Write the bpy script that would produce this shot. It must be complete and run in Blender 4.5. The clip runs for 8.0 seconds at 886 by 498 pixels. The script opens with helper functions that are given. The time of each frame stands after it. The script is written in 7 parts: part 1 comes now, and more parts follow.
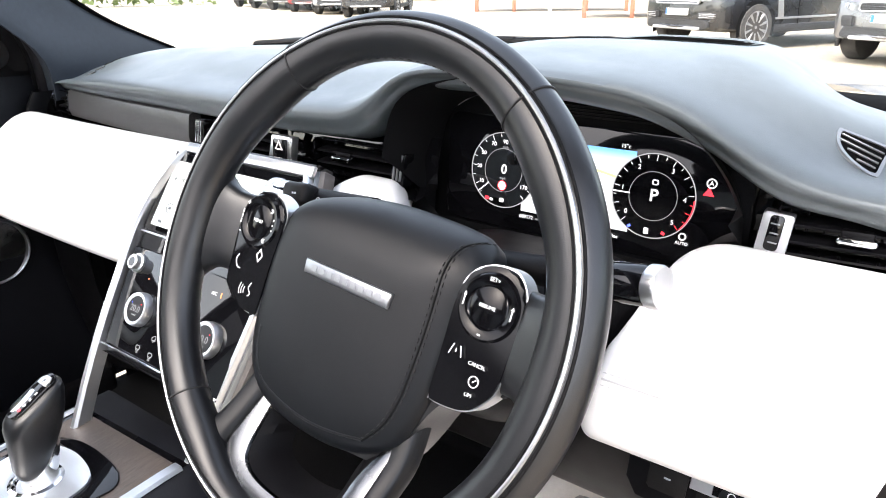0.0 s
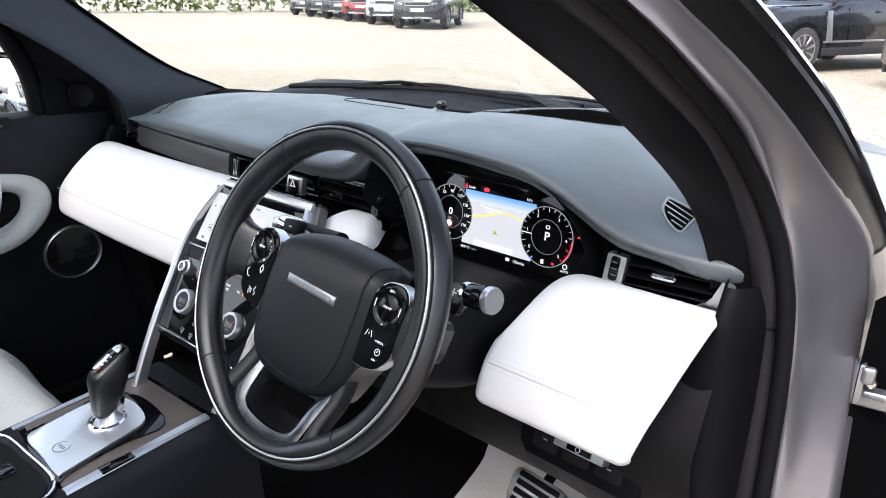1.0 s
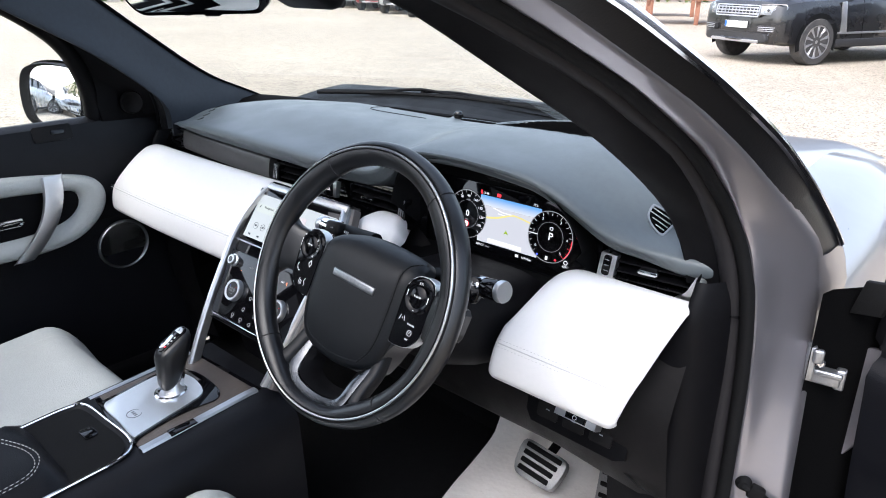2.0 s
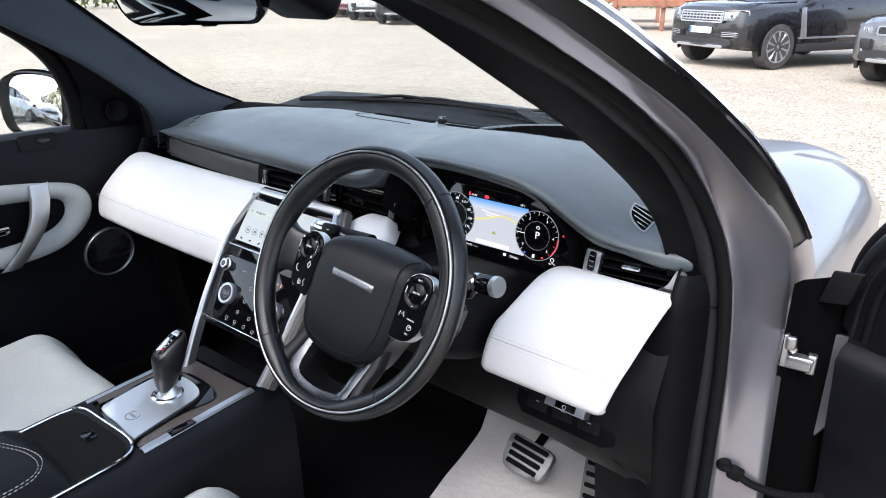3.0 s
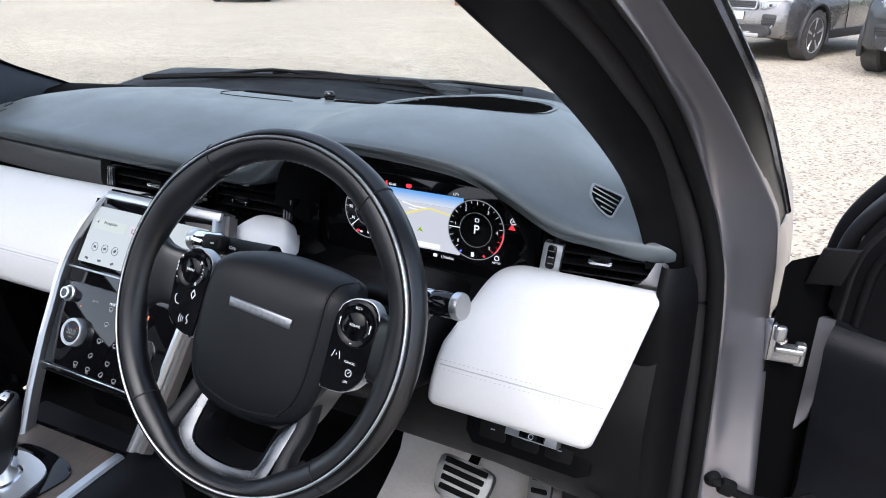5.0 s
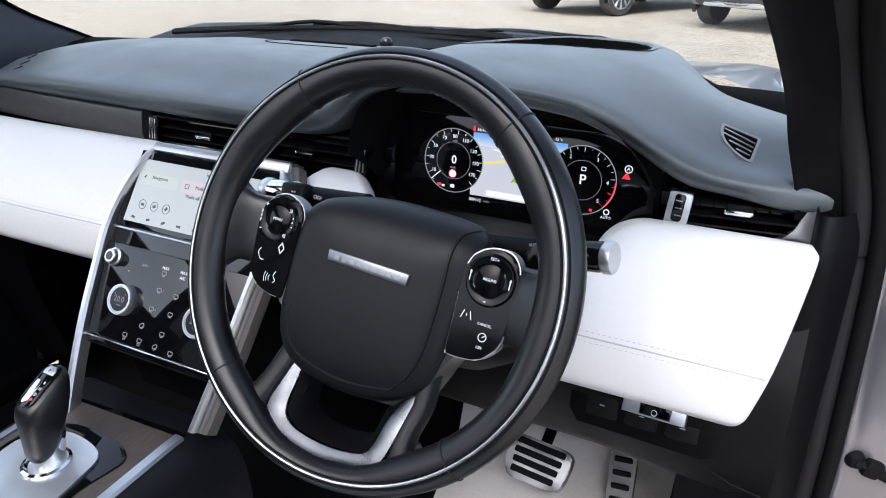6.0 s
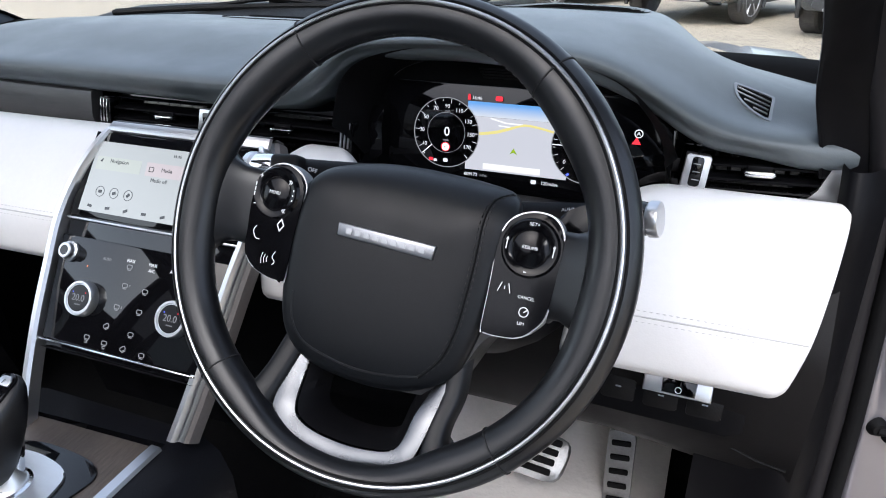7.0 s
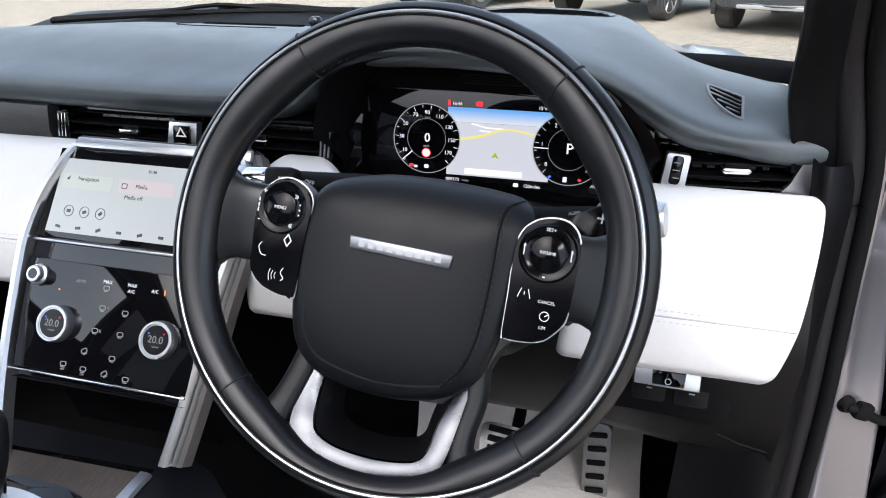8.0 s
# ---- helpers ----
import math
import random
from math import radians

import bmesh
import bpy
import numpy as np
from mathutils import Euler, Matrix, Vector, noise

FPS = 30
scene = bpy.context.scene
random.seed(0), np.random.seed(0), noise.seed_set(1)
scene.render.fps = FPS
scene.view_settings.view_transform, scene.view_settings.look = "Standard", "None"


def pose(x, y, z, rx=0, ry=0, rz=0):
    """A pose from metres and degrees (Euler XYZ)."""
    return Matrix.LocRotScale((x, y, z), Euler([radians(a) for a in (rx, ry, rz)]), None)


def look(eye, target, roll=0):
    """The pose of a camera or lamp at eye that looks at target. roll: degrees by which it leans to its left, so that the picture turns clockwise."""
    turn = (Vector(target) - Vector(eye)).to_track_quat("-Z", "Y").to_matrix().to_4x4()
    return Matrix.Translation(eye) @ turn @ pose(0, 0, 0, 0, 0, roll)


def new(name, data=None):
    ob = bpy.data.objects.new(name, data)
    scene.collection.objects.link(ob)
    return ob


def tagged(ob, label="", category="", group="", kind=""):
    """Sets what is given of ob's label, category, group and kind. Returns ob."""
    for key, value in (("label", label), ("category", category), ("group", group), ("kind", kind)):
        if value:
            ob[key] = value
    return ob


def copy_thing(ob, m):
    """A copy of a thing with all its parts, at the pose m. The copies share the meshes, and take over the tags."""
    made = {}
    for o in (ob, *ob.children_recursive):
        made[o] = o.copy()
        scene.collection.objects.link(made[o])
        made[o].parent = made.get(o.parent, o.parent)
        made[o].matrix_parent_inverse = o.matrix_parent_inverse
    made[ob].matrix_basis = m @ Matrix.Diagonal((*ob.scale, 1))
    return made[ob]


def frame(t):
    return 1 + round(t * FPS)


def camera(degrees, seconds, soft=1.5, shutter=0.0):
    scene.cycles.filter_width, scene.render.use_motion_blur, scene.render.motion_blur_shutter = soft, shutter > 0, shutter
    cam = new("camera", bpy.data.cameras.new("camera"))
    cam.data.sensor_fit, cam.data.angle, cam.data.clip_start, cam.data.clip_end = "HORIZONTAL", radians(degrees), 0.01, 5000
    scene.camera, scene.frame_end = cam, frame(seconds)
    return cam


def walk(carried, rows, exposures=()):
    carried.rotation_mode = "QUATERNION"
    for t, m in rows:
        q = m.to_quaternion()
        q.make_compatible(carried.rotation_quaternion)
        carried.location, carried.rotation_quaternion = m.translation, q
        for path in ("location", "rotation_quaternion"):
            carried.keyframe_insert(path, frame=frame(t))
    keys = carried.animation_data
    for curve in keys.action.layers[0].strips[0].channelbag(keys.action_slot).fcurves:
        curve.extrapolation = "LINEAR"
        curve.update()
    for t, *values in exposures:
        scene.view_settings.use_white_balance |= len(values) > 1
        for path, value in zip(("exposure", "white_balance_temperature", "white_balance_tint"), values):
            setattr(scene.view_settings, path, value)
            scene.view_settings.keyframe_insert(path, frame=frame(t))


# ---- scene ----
cam = camera(64.8, 8.0, soft=1.0)
PATH = [
    (0, (0.662, -0.303, 1.267), (-0.459, 1.187, 0.544), -0.9),
    (0.5, (0.764, -0.357, 1.326), (-0.432, 1.09, 0.635), 0.1),
    (1, (0.905, -0.426, 1.379), (-0.318, 0.994, 0.68), 0.2),
    (1.5, (0.976, -0.497, 1.418), (-0.264, 0.906, 0.714), 0.3),
    (1.7, (0.983, -0.514, 1.438), (-0.265, 0.87, 0.712), 0.2),
    (3, (0.994, -0.591, 1.453), (-0.19, 0.854, 0.739), 0.1),
    (3.5, (0.96, -0.59, 1.449), (-0.154, 0.91, 0.737), 0.2),
    (4, (0.924, -0.57, 1.437), (0.017, 1.059, 0.713), 0.3),
    (4.2, (0.903, -0.543, 1.434), (0.054, 1.111, 0.698), 0.2),
    (5.3, (0.745, -0.457, 1.382), (-0.089, 1.184, 0.599), 0.2),
    (5.5, (0.713, -0.455, 1.366), (-0.12, 1.179, 0.568), 0.2),
    (6, (0.647, -0.441, 1.33), (-0.179, 1.188, 0.514), 0.0),
    (6.5, (0.595, -0.416, 1.306), (-0.179, 1.234, 0.484), -0.0),
    (7, (0.567, -0.424, 1.285), (-0.106, 1.27, 0.462), -0.1),
    (7.5, (0.539, -0.448, 1.289), (-0.033, 1.282, 0.464), -0.1),
    (8, (0.511, -0.443, 1.293), (0.015, 1.31, 0.468), -0.2),
]
EXPOSURES = [(0, 2.9, 6800, 13), (0.5, 2.45, 6600, 13), (1, 2.05, 6400, 12), (1.5, 1.95, 6250, 12), (3, 1.85, 6150, 12), (3.5, 1.8, 6150, 12), (4, 1.8, 6100, 12), (5.5, 1.72, 6100, 12), (8, 1.8, 6250, 12)]
walk(cam, [(t, look(eye, target, roll)) for t, eye, target, roll in PATH], EXPOSURES)

# ---- light: a bright hazy sky, a very soft sun behind thin cloud
world = bpy.data.worlds.new("sky")
scene.world = world
world.use_nodes = True
wn = world.node_tree
wn.nodes.clear()
w_out, w_bg, w_sky = (wn.nodes.new(k) for k in ("ShaderNodeOutputWorld", "ShaderNodeBackground", "ShaderNodeTexSky"))
w_hsv = wn.nodes.new("ShaderNodeHueSaturation")
w_sky.sky_type, w_sky.sun_disc = "NISHITA", False
w_sky.sun_elevation, w_sky.sun_rotation = radians(50), radians(200)
w_sky.dust_density = 3.0
w_hsv.inputs["Saturation"].default_value = 0.6
w_bg.inputs["Strength"].default_value = 0.15
wn.links.new(w_sky.outputs[0], w_hsv.inputs["Color"])
wn.links.new(w_hsv.outputs[0], w_bg.inputs["Color"])
wn.links.new(w_bg.outputs[0], w_out.inputs["Surface"])
sun = new("sun", bpy.data.lights.new("sun", "SUN"))
sun.data.energy, sun.data.angle, sun.data.color = 0.9, radians(25), (1.0, 0.96, 0.9)
sun.matrix_world = look((6, -14, 18), (0, 0, 0))


# ---- materials
def material(name, colour, rough=0.5, metal=0.0, grain=0.0, grain_size=0.002, vary=0.0, vary_size=0.05, coat=0.0, second=None, rough_vary=0.0, stretch=(1, 1, 1), kind="noise", spec=0.5):
    """A surface with colour variation at two scales, uneven gloss and a fine relief."""
    m = bpy.data.materials.new(name)
    m.use_nodes = True
    nt, b = m.node_tree, m.node_tree.nodes["Principled BSDF"]
    b.inputs["Base Color"].default_value = (*colour, 1)
    b.inputs["Roughness"].default_value, b.inputs["Metallic"].default_value = rough, metal
    b.inputs["Coat Weight"].default_value, b.inputs["Coat Roughness"].default_value = coat, 0.04
    b.inputs["Specular IOR Level"].default_value = spec
    co, mp = nt.nodes.new("ShaderNodeTexCoord"), nt.nodes.new("ShaderNodeMapping")
    mp.inputs["Scale"].default_value = stretch
    nt.links.new(co.outputs["Object"], mp.inputs["Vector"])

    def tex(size, detail=4.0, voronoi=False):
        n = nt.nodes.new("ShaderNodeTexVoronoi" if voronoi else "ShaderNodeTexNoise")
        n.inputs["Scale"].default_value = 1 / size
        if not voronoi:
            n.inputs["Detail"].default_value = detail
        nt.links.new(mp.outputs[0], n.inputs["Vector"])
        return n

    if vary:
        big, small = tex(vary_size), tex(vary_size / 9, 2)
        add, ramp, mix = nt.nodes.new("ShaderNodeMath"), nt.nodes.new("ShaderNodeMapRange"), nt.nodes.new("ShaderNodeMix")
        nt.links.new(big.outputs[0], add.inputs[0])
        nt.links.new(small.outputs[0], add.inputs[1])
        ramp.inputs["From Min"].default_value, ramp.inputs["From Max"].default_value = 0.7, 1.3
        nt.links.new(add.outputs[0], ramp.inputs["Value"])
        mix.data_type = "RGBA"
        mix.inputs[6].default_value = (*colour, 1)
        mix.inputs[7].default_value = (*(second or [c * (1 - vary) for c in colour]), 1)
        nt.links.new(ramp.outputs[0], mix.inputs[0])
        nt.links.new(mix.outputs[2], b.inputs["Base Color"])
    if rough_vary:
        r, mr = tex(max(vary_size, 0.01) * 0.7), nt.nodes.new("ShaderNodeMapRange")
        mr.inputs["To Min"].default_value, mr.inputs["To Max"].default_value = max(0.0, rough - rough_vary), min(1.0, rough + rough_vary)
        mr.inputs["From Min"].default_value, mr.inputs["From Max"].default_value = 0.3, 0.7
        nt.links.new(r.outputs[0], mr.inputs["Value"])
        nt.links.new(mr.outputs[0], b.inputs["Roughness"])
    if grain:
        g, bp = tex(grain_size, 3, kind == "voronoi"), nt.nodes.new("ShaderNodeBump")
        bp.inputs["Strength"].default_value, bp.inputs["Distance"].default_value = grain, grain_size * 0.35
        nt.links.new(g.outputs[0], bp.inputs["Height"])
        nt.links.new(bp.outputs[0], b.inputs["Normal"])
    return m


def glow(name, colour, strength):
    m = bpy.data.materials.new(name)
    m.use_nodes = True
    b = m.node_tree.nodes["Principled BSDF"]
    b.inputs["Base Color"].default_value = (*[c * 0.1 for c in colour], 1)
    b.inputs["Emission Color"].default_value, b.inputs["Emission Strength"].default_value = (*colour, 1), strength
    b.inputs["Roughness"].default_value = 0.25
    return m


def glass(name, tint=(1, 1, 1), rough=0.0):
    """Thin sheet glass: clear, with the mirror image that glass has."""
    m = bpy.data.materials.new(name)
    m.use_nodes = True
    nt = m.node_tree
    nt.nodes.clear()
    out, mix, clear, gloss, fr = (nt.nodes.new(k) for k in ("ShaderNodeOutputMaterial", "ShaderNodeMixShader", "ShaderNodeBsdfTransparent", "ShaderNodeBsdfGlossy", "ShaderNodeLayerWeight"))
    clear.inputs["Color"].default_value, gloss.inputs["Roughness"].default_value = (*tint, 1), rough
    fr.inputs["Blend"].default_value = 0.5
    curve, add = nt.nodes.new("ShaderNodeMath"), nt.nodes.new("ShaderNodeMath")
    curve.operation, curve.inputs[1].default_value = "POWER", 5.0
    add.operation, add.inputs[1].default_value, add.inputs[2].default_value = "MULTIPLY_ADD", 0.7, 0.03
    nt.links.new(fr.outputs["Facing"], curve.inputs[0])
    nt.links.new(curve.outputs[0], add.inputs[0])
    nt.links.new(add.outputs[0], mix.inputs[0])
    nt.links.new(clear.outputs[0], mix.inputs[1])
    nt.links.new(gloss.outputs[0], mix.inputs[2])
    nt.links.new(mix.outputs[0], out.inputs["Surface"])
    return m


PAD = material("dash_pad", (0.098, 0.114, 0.122), 0.42, grain=0.22, grain_size=0.0014, vary=0.12, vary_size=0.08, rough_vary=0.05, kind="voronoi")
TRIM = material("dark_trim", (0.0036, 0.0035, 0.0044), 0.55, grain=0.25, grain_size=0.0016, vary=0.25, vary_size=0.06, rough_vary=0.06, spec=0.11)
# passenger's pillar trim, lightened in colour for the daylight that falls on it
PILLAR_LIT = material("pillar_trim_lit", (0.034, 0.040, 0.050), 0.6, grain=0.2, grain_size=0.0012, vary=0.15, vary_size=0.08, spec=0.22)
TRIM_GREY = material("grey_trim", (0.0088, 0.0080, 0.0082), 0.5, grain=0.3, grain_size=0.0018, vary=0.2, vary_size=0.06, rough_vary=0.08, spec=0.18)
DOOR_TRIM = material("door_trim", (0.0032, 0.0036, 0.0058), 0.5, grain=0.3, grain_size=0.0016, vary=0.25, vary_size=0.07, rough_vary=0.06, kind="voronoi", spec=0.24)
LEATHER = material("black_leather", (0.0072, 0.0078, 0.0096), 0.36, grain=0.14, grain_size=0.0008, vary=0.25, vary_size=0.04, rough_vary=0.06, kind="voronoi", spec=0.6)
HUB = material("hub_skin", (0.0060, 0.0071, 0.0092), 0.46, grain=0.14, grain_size=0.0008, vary=0.2, vary_size=0.04, rough_vary=0.05, kind="voronoi", spec=0.34)
WHITE = material("white_leather", (0.76, 0.745, 0.735), 0.48, grain=0.16, grain_size=0.0018, vary=0.03, vary_size=0.06, rough_vary=0.05, kind="voronoi")
SEAT_WHITE = material("seat_leather", (0.52, 0.535, 0.51), 0.55, grain=0.5, grain_size=0.003, vary=0.08, vary_size=0.05, kind="voronoi")
THREAD = material("pale_thread", (0.55, 0.54, 0.52), 0.8, grain=0.5, grain_size=0.0008)
BLACK_THREAD = material("black_thread", (0.012, 0.012, 0.013), 0.7, grain=0.5, grain_size=0.0008)
GLOSS = material("gloss_black", (0.004, 0.004, 0.005), 0.035, coat=0.0, vary=0.3, vary_size=0.1, rough_vary=0.012, spec=0.4)
POD = material("pod_black", (0.004, 0.004, 0.005), 0.12, spec=0.22, vary=0.3, vary_size=0.05, rough_vary=0.03)
SATIN = material("satin_aluminium", (0.66, 0.67, 0.69), 0.36, 1.0, grain=0.03, grain_size=0.0008, vary=0.03, vary_size=0.2, stretch=(1, 6, 6))
SPOKE_SATIN = material("spoke_satin", (0.13, 0.137, 0.147), 0.24, 1.0, grain=0.04, grain_size=0.0008, vary=0.06, vary_size=0.02, rough_vary=0.05)
BADGE = material("badge_satin", (0.36, 0.37, 0.39), 0.36, 1.0, grain=0.05, grain_size=0.0008, vary=0.1, vary_size=0.01)
BADGE_MARK = material("badge_letters", (0.40, 0.41, 0.43), 0.4, 1.0, vary=0.1, vary_size=0.01)
CHROME = material("bright_chrome", (0.80, 0.81, 0.83), 0.1, 1.0, vary=0.03, vary_size=0.2)
SATIN_DARK = material("satin_dark", (0.50, 0.51, 0.53), 0.34, 1.0, grain=0.03, grain_size=0.0008, vary=0.03, vary_size=0.2, stretch=(1, 6, 6))
PEDAL_METAL = material("pedal_metal", (0.34, 0.34, 0.345), 0.42, 1.0, grain=0.1, grain_size=0.002, vary=0.2, vary_size=0.03, rough_vary=0.08)
SATIN_GREY = material("satin_grey", (0.28, 0.29, 0.30), 0.4, 0.6, vary=0.08, vary_size=0.05)
RUBBER = material("black_rubber", (0.0045, 0.0045, 0.005), 0.7, grain=0.4, grain_size=0.002, vary=0.3, vary_size=0.05, spec=0.15)
SEALANT = material("seal_rubber", (0.0045, 0.0045, 0.0055), 0.38, grain=0.15, grain_size=0.003, vary=0.3, vary_size=0.05, spec=0.4)
SEAL_CLOTH = material("seal_flock", (0.009, 0.008, 0.0095), 0.6, grain=0.15, grain_size=0.002, vary=0.2, vary_size=0.05, spec=0.3)
# black for gaps and recesses, with their shade put into the colour
VOID = material("recess_black", (0.0022, 0.0022, 0.0025), 0.95, grain=0.3, grain_size=0.002, vary=0.3, vary_size=0.05, spec=0.05)
COWL = material("cowl_plastic", (0.003, 0.003, 0.0035), 0.75, grain=0.3, grain_size=0.003, vary=0.3, vary_size=0.05, spec=0.12)
COWL_PANEL = material("cowl_panel", (0.004, 0.0043, 0.0047), 0.5, grain=0.2, grain_size=0.004, vary=0.3, vary_size=0.08, rough_vary=0.08, spec=0.22)
# dark tint for the added rear glass that holds back light
DIM_GLASS = glass("dimming_glass", (0.06, 0.062, 0.065))
SIDE_TRIM = material("side_trim", (0.10, 0.09, 0.087), 0.5, grain=0.3, grain_size=0.002, vary=0.1, vary_size=0.05)
# tint sets how much skylight the added roof opening lets in
ADDED_ROOF = glass("added_roof_glass", (0.55, 0.56, 0.57))
PAINT = material("silver_paint", (0.275, 0.265, 0.29), 0.32, 0.75, coat=0.6, vary=0.05, vary_size=0.3, rough_vary=0.03)
WOOD = material("grey_oak_veneer", (0.045, 0.038, 0.034), 0.45, grain=0.3, grain_size=0.002, vary=0.5, vary_size=0.012, second=(0.12, 0.10, 0.088), stretch=(6, 0.6, 6))
ASH = material("dark_veneer", (0.022, 0.021, 0.0215), 0.36, grain=0.3, grain_size=0.002, vary=0.5, vary_size=0.012, second=(0.055, 0.053, 0.053), stretch=(0.5, 6, 6))
PAPER = material("floor_paper", (0.72, 0.68, 0.65), 0.7, grain=0.4, grain_size=0.02, vary=0.08, vary_size=0.08)
CARPET = material("carpet", (0.005, 0.005, 0.0055), 0.95, grain=0.8, grain_size=0.003, vary=0.4, vary_size=0.02, spec=0.1)
HEADLINER = material("headliner", (0.06, 0.06, 0.06), 0.9, grain=0.4, grain_size=0.002, vary=0.08, vary_size=0.05)
GLASS = glass("clear_glass", (0.93, 0.97, 0.95))
MIRROR = material("mirror_silver", (0.9, 0.91, 0.92), 0.02, 1.0)
INK = glow("lit_white", (0.9, 0.92, 0.95), 0.3)
INK_DIM = glow("lit_grey", (0.55, 0.57, 0.6), 0.14)
INK_RED = glow("lit_red", (0.9, 0.04, 0.06), 0.4)
INK_BLUE = glow("lit_blue", (0.1, 0.15, 0.9), 0.5)
INK_ORANGE = glow("lit_orange", (1.0, 0.25, 0.08), 0.5)
SCREEN = glow("screen_grey", (0.62, 0.66, 0.66), 0.24)
SCREEN_GREEN = glow("screen_green", (0.66, 0.71, 0.65), 0.24)
SCREEN_PINK = glow("screen_pink", (0.74, 0.66, 0.67), 0.24)
SCREEN_INK = glow("screen_ink", (0.10, 0.11, 0.12), 0.12)
MAP = glow("map_ground", (0.74, 0.75, 0.80), 0.25)
MAP_SKY = glow("map_sky", (0.14, 0.42, 0.85), 0.28)
sky_nt = MAP_SKY.node_tree
sky_co, sky_sep, sky_ramp = (sky_nt.nodes.new(k) for k in ("ShaderNodeTexCoord", "ShaderNodeSeparateXYZ", "ShaderNodeValToRGB"))
sky_nt.links.new(sky_co.outputs["Generated"], sky_sep.inputs[0])
sky_nt.links.new(sky_sep.outputs["Z"], sky_ramp.inputs[0])
sky_ramp.color_ramp.elements[0].position, sky_ramp.color_ramp.elements[0].color = 0.05, (0.76, 0.80, 0.84, 1)
sky_ramp.color_ramp.elements[1].position, sky_ramp.color_ramp.elements[1].color = 0.9, (0.16, 0.42, 0.86, 1)
sky_nt.links.new(sky_ramp.outputs[0], sky_nt.nodes["Principled BSDF"].inputs["Emission Color"])
MAP_ROAD = glow("map_road", (0.95, 0.84, 0.30), 0.27)
MAP_LANE = glow("map_lane", (0.95, 0.95, 0.93), 0.31)
MAP_CAR = glow("map_arrow", (0.35, 0.55, 0.02), 0.24)
PRINT = material("white_print", (0.75, 0.76, 0.78), 0.5)
GREY_PRINT = material("grey_print", (0.35, 0.38, 0.42), 0.6)


# ---- mesh helpers
def part(name, bm, mat, parent=None, label="", smooth=True):
    """Links a bmesh as one mesh object, under a thing or a part."""
    me = bpy.data.meshes.new(name)
    bmesh.ops.recalc_face_normals(bm, faces=bm.faces)
    bm.to_mesh(me)
    bm.free()
    me.materials.append(mat)
    if smooth:
        me.shade_smooth()
        me.set_sharp_from_angle(angle=radians(38))
    ob = new(name, me)
    ob.parent = parent
    if label:
        tagged(ob, label)
    return ob


def thing(name, label, category, group="", kind="", at=(0, 0, 0)):
    ob = new(name)
    ob.location = at
    ob.empty_display_size = 0.05
    return tagged(ob, label, category, group, kind)


def axes_m(origin, u, v):
    """The pose whose x runs along u, whose y lies nearest v."""
    u, v = Vector(u).normalized(), Vector(v)
    n = u.cross(v).normalized()
    v = n.cross(u)
    m = Matrix((u, v, n)).transposed().to_4x4()
    m.translation = origin
    return m


def spline(points, n=8, closed=False):
    """A smooth line through points."""
    p = [np.array(q, float) for q in points]
    k, out = len(p), []
    for i in range(k if closed else k - 1):
        if closed:
            a, b, c, d = p[i - 1], p[i], p[(i + 1) % k], p[(i + 2) % k]
        else:
            a, b, c, d = p[max(i - 1, 0)], p[i], p[i + 1], p[min(i + 2, k - 1)]
        for j in range(n):
            t = j / n
            out.append(0.5 * (2 * b + (c - a) * t + (2 * a - 5 * b + 4 * c - d) * t * t + (3 * b - a - 3 * c + d) * t**3))
    if not closed:
        out.append(p[-1])
    return out


def box(sx, sy, sz, m=None, bevel=0.003, seg=2):
    bm = bmesh.new()
    bmesh.ops.create_cube(bm, size=1)
    bmesh.ops.scale(bm, vec=(sx, sy, sz), verts=bm.verts)
    if bevel:
        bmesh.ops.bevel(bm, geom=bm.edges[:], offset=min(bevel, 0.45 * min(sx, sy, sz)), segments=seg, affect="EDGES", profile=0.5)
    if m is not None:
        bmesh.ops.transform(bm, matrix=m, verts=bm.verts)
    return bm


def prism(poly, z0, z1, m=None, bevel=0.002, seg=2):
    """A plate with the outline poly, from z0 to z1, its upper rim rounded."""
    bm = bmesh.new()
    low = [bm.verts.new((q[0], q[1], z0)) for q in poly]
    top = [bm.verts.new((q[0], q[1], z1)) for q in poly]
    cap = bm.faces.new(top)
    bm.faces.new(low[::-1])
    for i in range(len(poly)):
        bm.faces.new((low[i], low[(i + 1) % len(poly)], top[(i + 1) % len(poly)], top[i]))
    if bevel:
        bmesh.ops.bevel(bm, geom=list(cap.edges), offset=bevel, segments=seg, affect="EDGES", profile=0.5)
    if m is not None:
        bmesh.ops.transform(bm, matrix=m, verts=bm.verts)
    return bm


def hoop(outer, inner, z0, z1, m=None):
    """A frame between two outlines of as many points."""
    bm, n = bmesh.new(), len(outer)
    rings = [[bm.verts.new((q[0], q[1], z)) for q in ring] for ring, z in ((outer, z0), (outer, z1), (inner, z1), (inner, z0))]
    for a in range(4):
        for i in range(n):
            bm.faces.new((rings[a][i], rings[a][(i + 1) % n], rings[(a + 1) % 4][(i + 1) % n], rings[(a + 1) % 4][i]))
    if m is not None:
        bmesh.ops.transform(bm, matrix=m, verts=bm.verts)
    return bm


